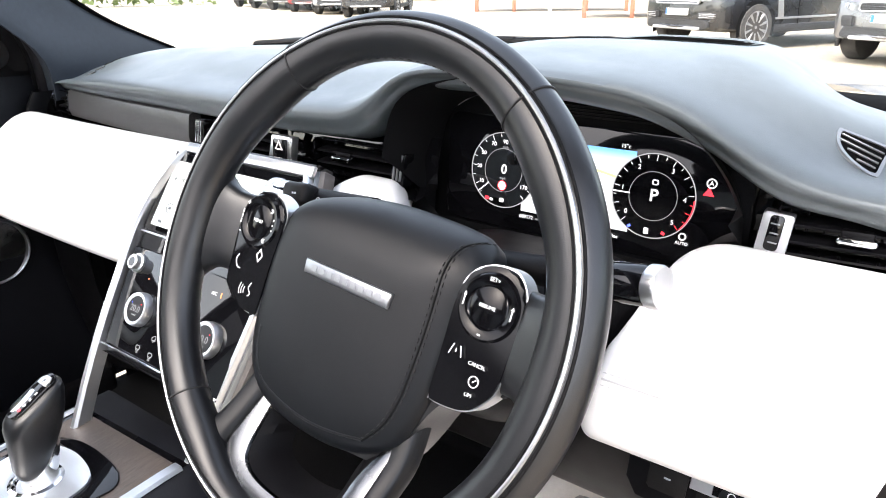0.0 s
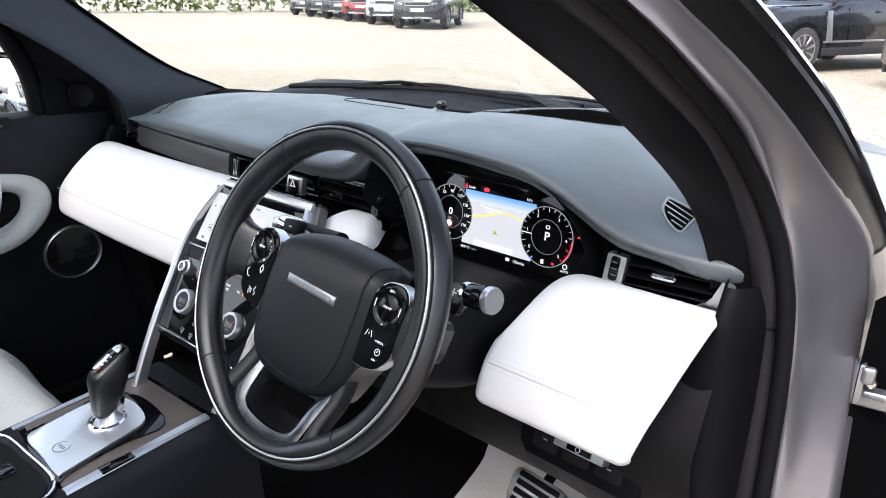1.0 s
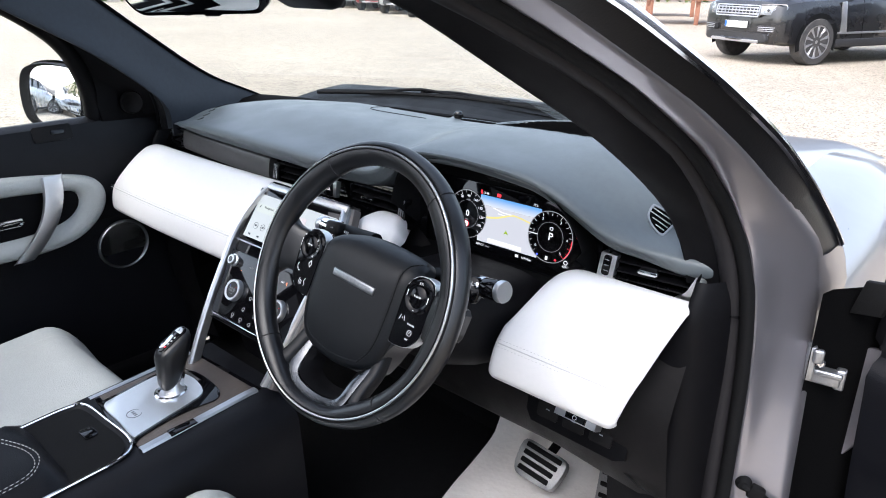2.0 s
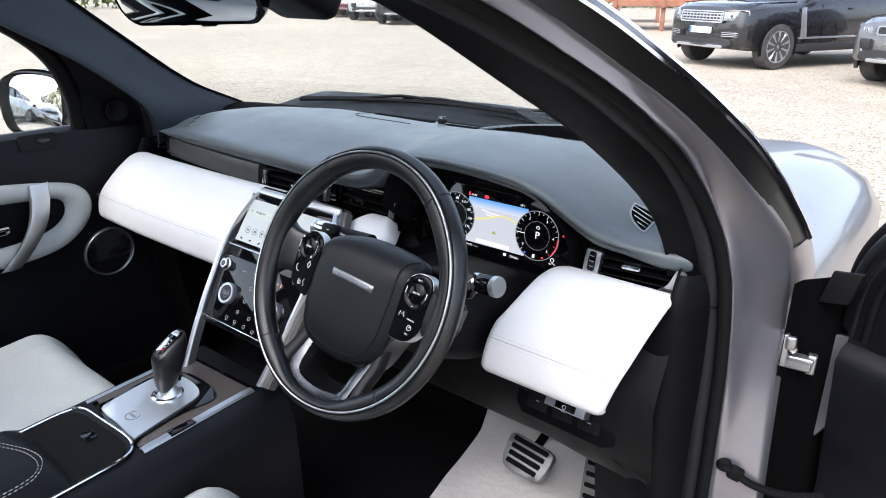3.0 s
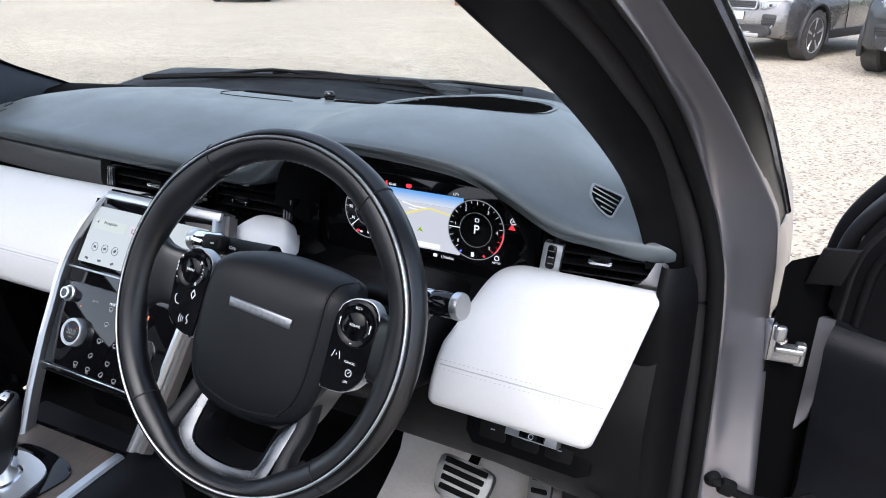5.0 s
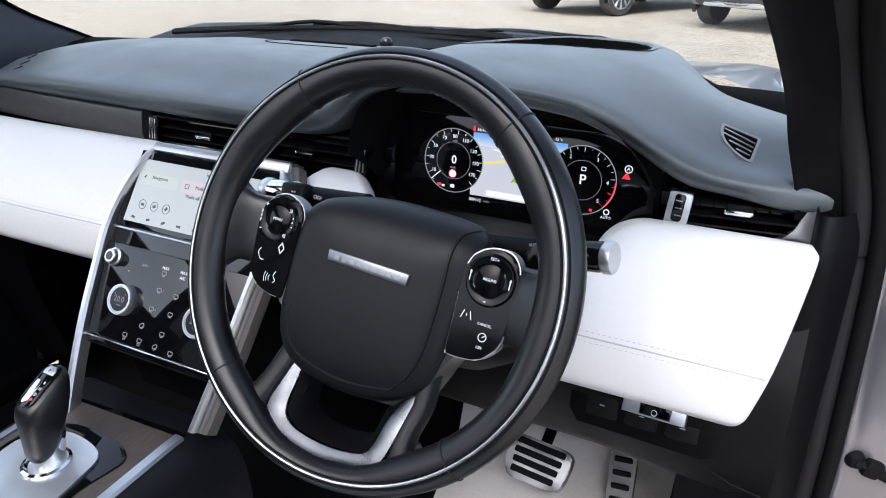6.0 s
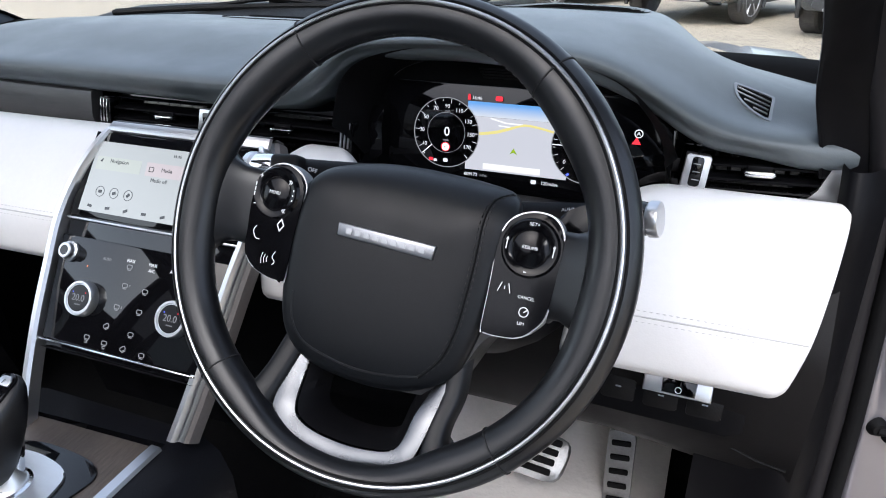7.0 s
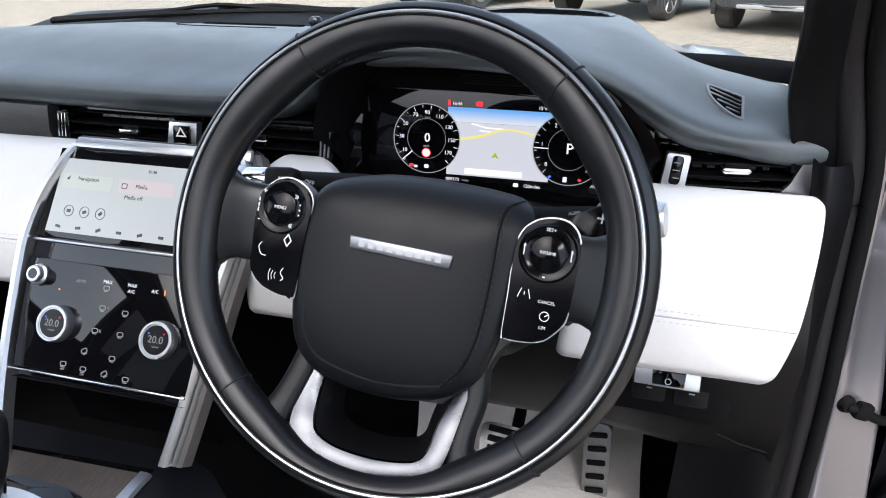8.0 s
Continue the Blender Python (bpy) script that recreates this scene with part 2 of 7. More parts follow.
def loft(rows, closed=False, caps=False, m=None):
    """A skin over rows of points."""
    bm = bmesh.new()
    grid = [[bm.verts.new(p) for p in row] for row in rows]
    k = len(rows[0])
    for a, b in zip(grid, grid[1:]):
        for i in range(k if closed else k - 1):
            bm.faces.new((a[i], a[(i + 1) % k], b[(i + 1) % k], b[i]))
    if caps:
        bm.faces.new(grid[0][::-1])
        bm.faces.new(grid[-1])
    if m is not None:
        bmesh.ops.transform(bm, matrix=m, verts=bm.verts)
    return bm


def tube(path, radius, seg=10, closed=False, flat=1.0, up=(0, 0, 1), m=None):
    """A round or flattened bar along a path. radius: one, or one for each point."""
    p = [Vector(q) for q in path]
    n, rows = len(p), []
    for i, q in enumerate(p):
        a = p[i - 1] if i or closed else q
        b = p[(i + 1) % n] if i < n - 1 or closed else q
        d = (b - a).normalized()
        side = d.cross(Vector(up))
        side = side.normalized() if side.length > 1e-5 else d.orthogonal().normalized()
        high = side.cross(d)
        r = radius[i] if isinstance(radius, (list, tuple)) else radius
        rows.append([q + r * (math.cos(t) * side + flat * math.sin(t) * high) for t in (2 * math.pi * j / seg for j in range(seg))])
    if closed:
        rows.append(rows[0])
    bm = loft(rows, True, not closed)
    if closed:
        bmesh.ops.remove_doubles(bm, verts=bm.verts, dist=1e-6)
    if m is not None:
        bmesh.ops.transform(bm, matrix=m, verts=bm.verts)
    return bm


def lathe(profile, seg=32, m=None):
    """A turned body from pairs of radius and height."""
    rows = [[(r * math.cos(a), r * math.sin(a), z) for a in (2 * math.pi * j / seg for j in range(seg))] for r, z in profile]
    return loft(rows, True, profile[0][0] > 1e-4 and profile[-1][0] > 1e-4, m)


def disc(r, z0, z1, seg=32, m=None, bevel=0.001):
    return lathe([(1e-5, z0), (r, z0), (r, z1 - bevel), (r - bevel, z1), (1e-5, z1)], seg, m)


def circle(r, n=40, cx=0.0, cy=0.0, a0=0.0):
    return [(cx + r * math.cos(a0 + 2 * math.pi * i / n), cy + r * math.sin(a0 + 2 * math.pi * i / n)) for i in range(n)]


def rounded(w, h, r, n=5, cx=0.0, cy=0.0):
    out = []
    for sx, sy, a in ((1, 1, 0), (-1, 1, 90), (-1, -1, 180), (1, -1, 270)):
        for i in range(n + 1):
            t = radians(a + 90 * i / n)
            out.append((cx + sx * (w / 2 - r) + r * math.cos(t), cy + sy * (h / 2 - r) + r * math.sin(t)))
    return out


def merge(*bms):
    """One mesh of several bodies that belong to one part."""
    me, out = bpy.data.meshes.new("joined"), bmesh.new()
    for b in bms:
        b.to_mesh(me)
        b.free()
        out.from_mesh(me)
    bpy.data.meshes.remove(me)
    return out


def text(name, words, size, m, mat, parent, align="CENTER", bold=0.0):
    cu = bpy.data.curves.new(name, "FONT")
    cu.body, cu.size, cu.align_x, cu.align_y = words, size, align, "CENTER"
    cu.extrude, cu.offset, cu.resolution_u = 0.00012, bold, 3
    tmp = bpy.data.objects.new(name, cu)
    scene.collection.objects.link(tmp)
    bpy.context.view_layer.update()
    me = bpy.data.meshes.new_from_object(tmp.evaluated_get(bpy.context.evaluated_depsgraph_get()))
    bpy.data.objects.remove(tmp)
    bpy.data.curves.remove(cu)
    me.name = name
    me.transform(m)
    me.materials.clear()
    me.materials.append(mat)
    ob = new(name, me)
    ob.parent = parent
    return ob


def stitches(path, length=0.004, gap=0.0025, r=0.00045):
    """A row of separate stitches along a path, as one seam."""
    p = [Vector(q) for q in path]
    far = [0.0]
    for a, b in zip(p, p[1:]):
        far.append(far[-1] + (b - a).length)

    def at(s):
        i = max(0, min(len(p) - 2, int(np.searchsorted(far, s)) - 1))
        return p[i].lerp(p[i + 1], (s - far[i]) / max(far[i + 1] - far[i], 1e-9))

    s, bits = 0.0, []
    while s + length < far[-1]:
        bits.append(tube([at(s), at(s + length / 2), at(s + length)], [r * 0.5, r, r * 0.5], 5))
        s += length + gap
    return merge(*bits)


def bars(w, h, n, m, thick=0.0004):
    """A row of plain bars in place of writing."""
    out, step = [], w / n
    for i in range(n):
        out.append(box(step * 0.62, h, thick, m @ Matrix.Translation((-w / 2 + step * (i + 0.5), 0, thick / 2)), 0))
    return merge(*out)


# ---- ground
def build_ground():
    m = bpy.data.materials.new("gravel")
    m.use_nodes = True
    nt, b = m.node_tree, m.node_tree.nodes["Principled BSDF"]
    co = nt.nodes.new("ShaderNodeTexCoord")
    vor, big, mid = nt.nodes.new("ShaderNodeTexVoronoi"), nt.nodes.new("ShaderNodeTexNoise"), nt.nodes.new("ShaderNodeTexNoise")
    vor.inputs["Scale"].default_value, big.inputs["Scale"].default_value, mid.inputs["Scale"].default_value = 52, 0.22, 2.6
    big.inputs["Detail"].default_value, mid.inputs["Detail"].default_value = 6, 5
    for n in (vor, big, mid):
        nt.links.new(co.outputs["Object"], n.inputs["Vector"])
    bw = nt.nodes.new("ShaderNodeRGBToBW")
    nt.links.new(vor.outputs["Color"], bw.inputs[0])
    r1 = nt.nodes.new("ShaderNodeValToRGB")
    r1.color_ramp.elements[0].position, r1.color_ramp.elements[0].color = 0.12, (0.13, 0.112, 0.09, 1)
    r1.color_ramp.elements[1].position, r1.color_ramp.elements[1].color = 0.75, (0.40, 0.355, 0.29, 1)
    e = r1.color_ramp.elements.new(0.38)
    e.color = (0.345, 0.305, 0.245, 1)
    nt.links.new(bw.outputs[0], r1.inputs[0])
    r2 = nt.nodes.new("ShaderNodeValToRGB")
    r2.color_ramp.elements[0].position, r2.color_ramp.elements[0].color = 0.33, (0.80, 0.79, 0.78, 1)
    r2.color_ramp.elements[1].position, r2.color_ramp.elements[1].color = 0.66, (1.12, 1.09, 1.04, 1)
    mixn = nt.nodes.new("ShaderNodeMath")
    mixn.operation = "MULTIPLY_ADD"
    mixn.inputs[1].default_value = 0.45
    nt.links.new(mid.outputs[0], mixn.inputs[0])
    half = nt.nodes.new("ShaderNodeMath")
    half.operation, half.inputs[1].default_value = "MULTIPLY", 0.55
    nt.links.new(big.outputs[0], half.inputs[0])
    nt.links.new(half.outputs[0], mixn.inputs[2])
    nt.links.new(mixn.outputs[0], r2.inputs[0])
    mul = nt.nodes.new("ShaderNodeMix")
    mul.data_type, mul.blend_type = "RGBA", "MULTIPLY"
    mul.inputs[0].default_value = 1.0
    nt.links.new(r1.outputs[0], mul.inputs[6])
    nt.links.new(r2.outputs[0], mul.inputs[7])
    nt.links.new(mul.outputs[2], b.inputs["Base Color"])
    b.inputs["Roughness"].default_value = 0.9
    bp = nt.nodes.new("ShaderNodeBump")
    bp.inputs["Strength"].default_value, bp.inputs["Distance"].default_value = 0.35, 0.012
    nt.links.new(vor.outputs["Distance"], bp.inputs["Height"])
    nt.links.new(bp.outputs[0], b.inputs["Normal"])
    xs = [-900, -200, -60, *range(-40, 41, 2), 60, 200, 900]
    rows = [[(x, y, 0.0 if max(abs(x), abs(y)) > 40 else 0.035 * noise.noise((x * 0.21, y * 0.21, 3.0)) * min(1, max(0, math.hypot(x, y) - 4) / 6)) for x in xs] for y in xs]
    tagged(part("ground", loft(rows), m), "pale beige gravel of an open yard", "ground", kind="structure")


build_ground()

# ---- the car's dashboard
DASH = thing("dashboard", "dark grey soft dashboard with white leather panels", "dashboard", at=(0, 0.3, 0.9))


def under(thing_ob):
    """Parts are modelled in the place's own metres; this takes the thing's place off again."""
    for ch in thing_ob.children:
        ch.matrix_parent_inverse = Matrix.Translation(-thing_ob.location)


# the sunken tray of the head-up display: centre, half sizes, and how far in a place lies
TRAY = (0.335, 0.527, 0.126, 0.066)


def inside_tray(x, y):
    u, v = abs(x - TRAY[0]) / TRAY[2], abs(y - TRAY[1] - 0.06 * (x - TRAY[0])) / TRAY[3]
    return (1 - (u**3.2 + v**3.2) ** (1 / 3.2)) * 0.07


PAD_X = [-0.76, -0.70, -0.60, -0.50, -0.30, 0.0, 0.10, 0.125, 0.145, 0.165, 0.185, 0.21, 0.25, 0.30, 0.37, 0.44, 0.465, 0.50, 0.53, 0.56, 0.60, 0.66, 0.72, 0.76]
PAD_LIP_Y = [0.335, 0.31, 0.285, 0.27, 0.26, 0.25, 0.25, 0.25, 0.25, 0.25, 0.25, 0.25, 0.25, 0.25, 0.25, 0.252, 0.254, 0.257, 0.262, 0.27, 0.278, 0.295, 0.315, 0.335]
PAD_LIP_Z = [1.090, 1.095, 1.102, 1.104, 1.104, 1.102, 1.105, 1.114, 1.126, 1.148, 1.165, 1.171, 1.174, 1.175, 1.172, 1.164, 1.154, 1.140, 1.119, 1.100, 1.094, 1.091, 1.090, 1.086]
PAD_MID_Z = [1.095, 1.102, 1.117, 1.133, 1.141, 1.140, 1.145, 1.152, 1.160, 1.174, 1.186, 1.191, 1.195, 1.197, 1.195, 1.190, 1.184, 1.170, 1.152, 1.134, 1.118, 1.110, 1.107, 1.104]
PAD_TOP_Z = [1.105, 1.115, 1.140, 1.157, 1.163, 1.161, 1.166, 1.170, 1.176, 1.184, 1.190, 1.195, 1.199, 1.202, 1.202, 1.199, 1.196, 1.187, 1.172, 1.156, 1.140, 1.122, 1.112, 1.105]
FAR_X = [-0.76, -0.70, -0.60, -0.50, -0.30, 0.0, 0.15, 0.22, 0.33, 0.44, 0.48, 0.50, 0.52, 0.54, 0.56, 0.60, 0.66, 0.76]
FAR_Y = [0.47, 0.515, 0.545, 0.562, 0.592, 0.628, 0.63, 0.645, 0.655, 0.635, 0.605, 0.58, 0.56, 0.55, 0.548, 0.545, 0.53, 0.47]
FAR_Z = [1.11, 1.117, 1.134, 1.150, 1.161, 1.157, 1.160, 1.178, 1.191, 1.191, 1.188, 1.181, 1.168, 1.153, 1.142, 1.133, 1.122, 1.11]


def smooth_over(xs, keys, values, width=14.0):
    fine = np.interp(np.linspace(-0.85, 0.85, 1701), keys, values)
    g = np.exp(-0.5 * (np.arange(-90, 91) / width) ** 2)
    fine = np.convolve(np.pad(fine, 90, mode="edge"), g / g.sum(), "valid")
    return np.interp(xs, np.linspace(-0.85, 0.85, 1701), fine)


def pad_far(x):
    return float(smooth_over([x], FAR_X, FAR_Y)[0])


def pad_line(x):
    """The pad's cut at x, from the underside of its lip to its far edge."""
    ly, lz, mz, tz = (float(smooth_over([x], PAD_X, v, k)[0]) for v, k in ((PAD_LIP_Y, 14), (PAD_LIP_Z, 13), (PAD_MID_Z, 22), (PAD_TOP_Z, 28)))
    far = pad_far(x)
    ty = ly + 0.46 * (far - ly)
    fz = float(smooth_over([x], FAR_X, FAR_Z)[0])
    my = ly + 0.2 * (far - ly)
    w = min(1.0, max(0.0, (x - 0.59) / 0.08))
    w = w * w * (3 - 2 * w)
    keys = [(ly + 0.075, lz - 0.02), (ly + 0.035, lz - 0.012 - 0.009 * w), (ly + 0.019 - 0.009 * w, lz - 0.006 - 0.008 * w), (ly + 0.013 - 0.011 * w, lz + 0.002 - 0.007 * w), (ly + 0.003, lz + 0.42 * (mz - lz)), (ly + 0.014, lz + 0.74 * (mz - lz)), (my, mz), (ty, tz), (0.5 * (ty + far), 0.5 * (tz + fz) + 0.004), (far - 0.01, fz), (far, fz - 0.004), (far + 0.008, fz - 0.04)]
    line = [tuple(q) for q in spline(keys, 9)]
    ys, zs = [q[0] for q in line[40:91]], [q[1] for q in line[40:91]]
    line = line[:40] + [(float(y), float(np.interp(y, ys, zs))) for y in np.linspace(line[40][0], far, 64)] + line[91:]
    out = []
    for y, z in line:
        # the tray of the head-up display is sunk into the pad
        out.append((x, y, z - 0.04 * min(1.0, max(0.0, inside_tray(x, y) / 0.008))))
    return out


def pad_height(x, y):
    line = [q for q in pad_line(x)[40:] if q[1] < 0.9 and (inside_tray(x, q[1]) <= 0)]
    return float(np.interp(y, [q[1] for q in line], [q[2] for q in line]))


def build_dash():
    xs = [*np.linspace(-0.72, 0.195, 110), *np.linspace(0.20, 0.48, 96), *np.linspace(0.485, 0.698, 40)]
    part("pad", loft([pad_line(float(x)) for x in xs], caps=True), PAD, DASH, "dark grey grained soft pad")
    # head-up display tray
    rows = []
    for grow, down in ((1.06, -0.0012), (1.0, 0.0005), (0.975, 0.004), (0.955, 0.013), (0.93, 0.021), (0.8, 0.026), (0.4, 0.027), (0.02, 0.027)):
        row = []
        for j in range(72):
            t = 2 * math.pi * j / 72
            u = math.copysign(abs(math.cos(t)) ** 0.625, math.cos(t)) * TRAY[2]
            v = math.copysign(abs(math.sin(t)) ** 0.625, math.sin(t)) * TRAY[3] + 0.06 * u
            x, y = TRAY[0] + u * grow, TRAY[1] + v * grow
            ex, ey = TRAY[0] + u * 1.05, TRAY[1] + v * 1.05
            row.append((x, y, pad_height(ex, ey) - down))
        rows.append(row)
    part("tray_rim", loft(rows[:2], True), PAD, DASH, "soft rim of the display tray")
    part("display_tray", loft(rows[1:], True), VOID, DASH, "black sunken display tray")
    # far strip by the windscreen
    rows = [[(x, pad_far(x) + 0.004, 1.12), (x, pad_far(x) + 0.03, 1.132), (x, pad_far(x) + 0.09, 1.136 if abs(x) > 0.45 else 1.14), (x, pad_far(x) + 0.15, 1.12)] for x in np.linspace(-0.74, 0.74, 90)]
    part("far_strip", loft(rows), VOID, DASH)
    # demister slots in the pad's far middle and the light sensor
    for x0, x1, y in ((-0.185, -0.015, 0.606), (0.028, 0.17, 0.600)):
        path = [(x, y - 0.2 * x * x, pad_height(x, y - 0.2 * x * x) + 0.0012) for x in np.linspace(x0, x1, 12)]
        part("demister_slot", tube(path, 0.0085, 8, flat=0.2), VOID, DASH, "black slot")
    outline = [(-0.03, 0.545), (-0.17, 0.535), (-0.205, 0.55), (-0.212, 0.575), (-0.20, 0.60), (-0.18, 0.617)]
    path = [(q[0], q[1], pad_height(float(q[0]), float(q[1])) + 0.0002) for q in spline(outline, 6)]
    part("pad_joint", tube(path, 0.0012, 6), TRIM, DASH)
    z = pad_height(0.005, 0.612)
    part("light_sensor", lathe([(1e-5, z + 0.017), (0.007, z + 0.0155), (0.0105, z + 0.011), (0.011, z + 0.006), (0.008, z), (0.008, z - 0.01)], 20, Matrix.Translation((0.005, 0.612, 0))), GLOSS, DASH, "small domed black sensor")
    for i in range(5):
        x = -0.585 - 0.0105 * i
        y = 0.335 + 0.023 * i
        part("demister_slit", box(0.004, 0.02, 0.004, Matrix.Translation((x, y, pad_height(x, y) - 0.0005)) @ pose(0, 0, 0, 20, 0, -62), 0.001), GLOSS, DASH)


build_dash()


def side_vent(cx, cy):
    """The small demister vent on the pad's shoulder."""
    z = pad_height(cx, cy)
    tx = pad_height(cx + 0.015, cy) - pad_height(cx - 0.015, cy)
    ty = pad_height(cx, cy + 0.02) - pad_height(cx, cy - 0.02)
    m = axes_m((cx, cy, z + 0.001), (0.03, 0, tx), (0, 0.04, ty))
    out = spline([(-0.022, 0.019), (-0.018, 0.0215), (0.0, 0.0235), (0.018, 0.0245), (0.0215, 0.022), (0.0225, 0.0), (0.0235, -0.021), (0.021, -0.0245), (0.015, -0.0245), (0.0, -0.018), (-0.012, -0.008), (-0.019, 0.004)], 3, True)
    inn = [(q[0] * 0.86 + 0.0004, q[1] * 0.86 + 0.0003) for q in out]
    vent = part("side_vent", hoop(out, inn, -0.012, 0.0016, m), SATIN_GREY, DASH, "small side demister vent with grey frame")
    part("backing", prism(inn, -0.001, 0.0004, m, 0), VOID, vent)
    for i in range(4):
        v = -0.0125 + 0.0085 * i
        left = -0.0175 if v > 0.004 else -0.0175 - (v - 0.004) * 1.25
        part("slat", box(0.0185 - left, 0.0014, 0.003, m @ pose(0.5 * (0.0185 + left), v, 0.0006, 20, 0, -4), 0.0005), SATIN_GREY, vent)


side_vent(0.597, 0.352)


def band_y(x):
    return 0.283 + (0.0 if abs(x) < 0.2 else 0.11 * (abs(x) - 0.2) ** 1.6)


def build_band():
    """The recessed band of vents and veneer between the pad and the lower panels."""
    rows = []
    for x in np.linspace(-0.74, 0.20, 60):
        y = band_y(x)
        rows.append([(x, y + 0.03, 1.10), (x, y + 0.02, 1.075), (x, y + 0.02, 1.045), (x, y - 0.02, 1.04)])
    part("vent_band", loft(rows), GLOSS, DASH, "gloss black recess")
    rows = []
    for x in np.linspace(0.53, 0.74, 16):
        y = band_y(x)
        rows.append([(x, y + 0.035, 1.10), (x, y + 0.03, 1.075), (x, y + 0.03, 1.045), (x, y - 0.02, 1.04)])
    part("vent_band", loft(rows), GLOSS, DASH)
    rows = []
    for x in np.linspace(-0.605, -0.215, 30):
        y = band_y(x) - 0.012
        rows.append([(x, y + 0.02, 1.098), (x, y + 0.002, 1.094), (x, y, 1.088), (x, y - 0.004, 1.062), (x, y, 1.05), (x, y + 0.02, 1.05)])
    part("veneer_strip", loft(rows, caps=True), ASH, DASH, "dark open-pore veneer strip")


build_band()


def air_vent(x0, x1, tabs, posts, tilt=0.0):
    """A slim vent: black slats, a chrome-tipped tab, and bright posts at its ends."""
    xm = 0.5 * (x0 + x1)
    ya, yb = band_y(x0), band_y(x1)
    m = axes_m((xm, 0.5 * (ya + yb) - 0.006, 1.0695), (x1 - x0, yb - ya, 0), (0, 0.1, 1))
    w = math.hypot(x1 - x0, yb - ya)
    vent = part("air_vent", hoop(rounded(w, 0.040, 0.004), rounded(w - 0.004, 0.036, 0.003), -0.012, 0.001, m), GLOSS, DASH, "slim black air vent")
    for v in (-0.0075, 0.0065):
        part("slat", box(w - 0.006, 0.003, 0.022, m @ pose(0, v, -0.012, 12, 0, 0), 0.001), TRIM, vent)
    for i in range(9):
        part("vane", box(0.0016, 0.034, 0.012, m @ pose(-w / 2 + w * (i + 0.5) / 9, 0, -0.032), 0.0004), TRIM, vent)
    for t in tabs:
        u = (t - xm) * w / (x1 - x0)
        part("tab", prism(rounded(0.029, 0.0058, 0.0025), -0.004, 0.005, m @ pose(u, -0.001, 0.002), 0.002), CHROME, vent, "bright chrome tab")
        part("tab_stem", box(0.024, 0.006, 0.012, m @ pose(u, 0.004, -0.004), 0.002), TRIM, vent)
    for p, wide in posts:
        u = (p - xm) * w / (x1 - x0)
        big = wide > 0.02
        part("post", prism(rounded(wide, 0.038, 0.002), -0.01, 0.004, m @ pose(u, -0.005 if big else -0.001, 0, 0, 0, -6), 0.002), SATIN if big else GLOSS, vent, "satin metal end post" if big else "black end post")
        if big:
            part("wheel", prism(rounded(wide * 0.46, 0.03, 0.003), 0.003, 0.0062, m @ pose(u, -0.003, 0, 0, 0, -6), 0.0012), GLOSS, vent, "thumb wheel")
            for k in range(3):
                part("ridge", box(wide * 0.3, 0.0012, 0.001, m @ pose(u, 0.005 - 0.008 * k, 0.0064, 0, 0, -6), 0.0003), SATIN_GREY, vent)
        else:
            for k in (-1, 0, 1):
                part("ridge", prism(rounded(0.0016, 0.03, 0.0007), 0.003, 0.0062, m @ pose(u + k * wide * 0.27, 0.001, 0, 0, 0, -6), 0.0005), CHROME if p < 0 else SATIN_GREY, vent, "bright ridge")


air_vent(-0.2, -0.03, [-0.097], [(-0.197, 0.019)])
air_vent(0.03, 0.176, [0.08], [(0.168, 0.018)])
air_vent(0.555, 0.682, [0.614], [(0.555, 0.024)])
air_vent(-0.685, -0.612, [], [(-0.683, 0.012), (-0.617, 0.015)])
# the bright blade at the outer end of the driver's vent
part("vent_blade", prism([(-0.006, 0.016), (0.009, 0.017), (0.003, -0.03), (-0.034, -0.03), (-0.016, -0.016), (-0.006, 0.008)], -0.006, 0.004, axes_m((0.685, band_y(0.685) - 0.004, 1.071), (1, 0.12, 0), (0, 0.05, 1)), 0.0015), SATIN, DASH, "satin metal blade")
# hazard switch
HZ = axes_m((-0.012, 0.264, 1.072), (1, 0, 0), (0, 0.12, 1))
part("hazard_switch", prism([(-0.018, 0.016), (0.02, 0.016), (0.017, -0.014), (-0.024, -0.014)], -0.008, 0.003, HZ, 0.0015), SATIN, DASH, "hazard switch in a satin frame")
part("hazard_button", prism(rounded(0.022, 0.024, 0.002), 0.003, 0.0065, HZ, 0.001), GLOSS, DASH)
part("hazard_sign", hoop([(0, 0.011), (-0.0075, -0.001), (0.0075, -0.001)], [(0, 0.0075), (-0.0045, 0.0007), (0.0045, 0.0007)], 0.0066, 0.0069, HZ), glow("hazard_red", (0.62, 0.58, 0.58), 0.3), DASH, smooth=False)

PANEL_LINE = [(0.30, 1.045), (0.278, 1.056), (0.258, 1.058), (0.236, 1.05), (0.205, 1.026), (0.178, 0.998), (0.158, 0.972), (0.150, 0.95), (0.147, 0.925), (0.151, 0.914), (0.164, 0.906), (0.21, 0.903), (0.24, 0.905)]
SEAM = material("seam_shadow", (0.5, 0.49, 0.48), 0.7, grain=0.4, grain_size=0.001)


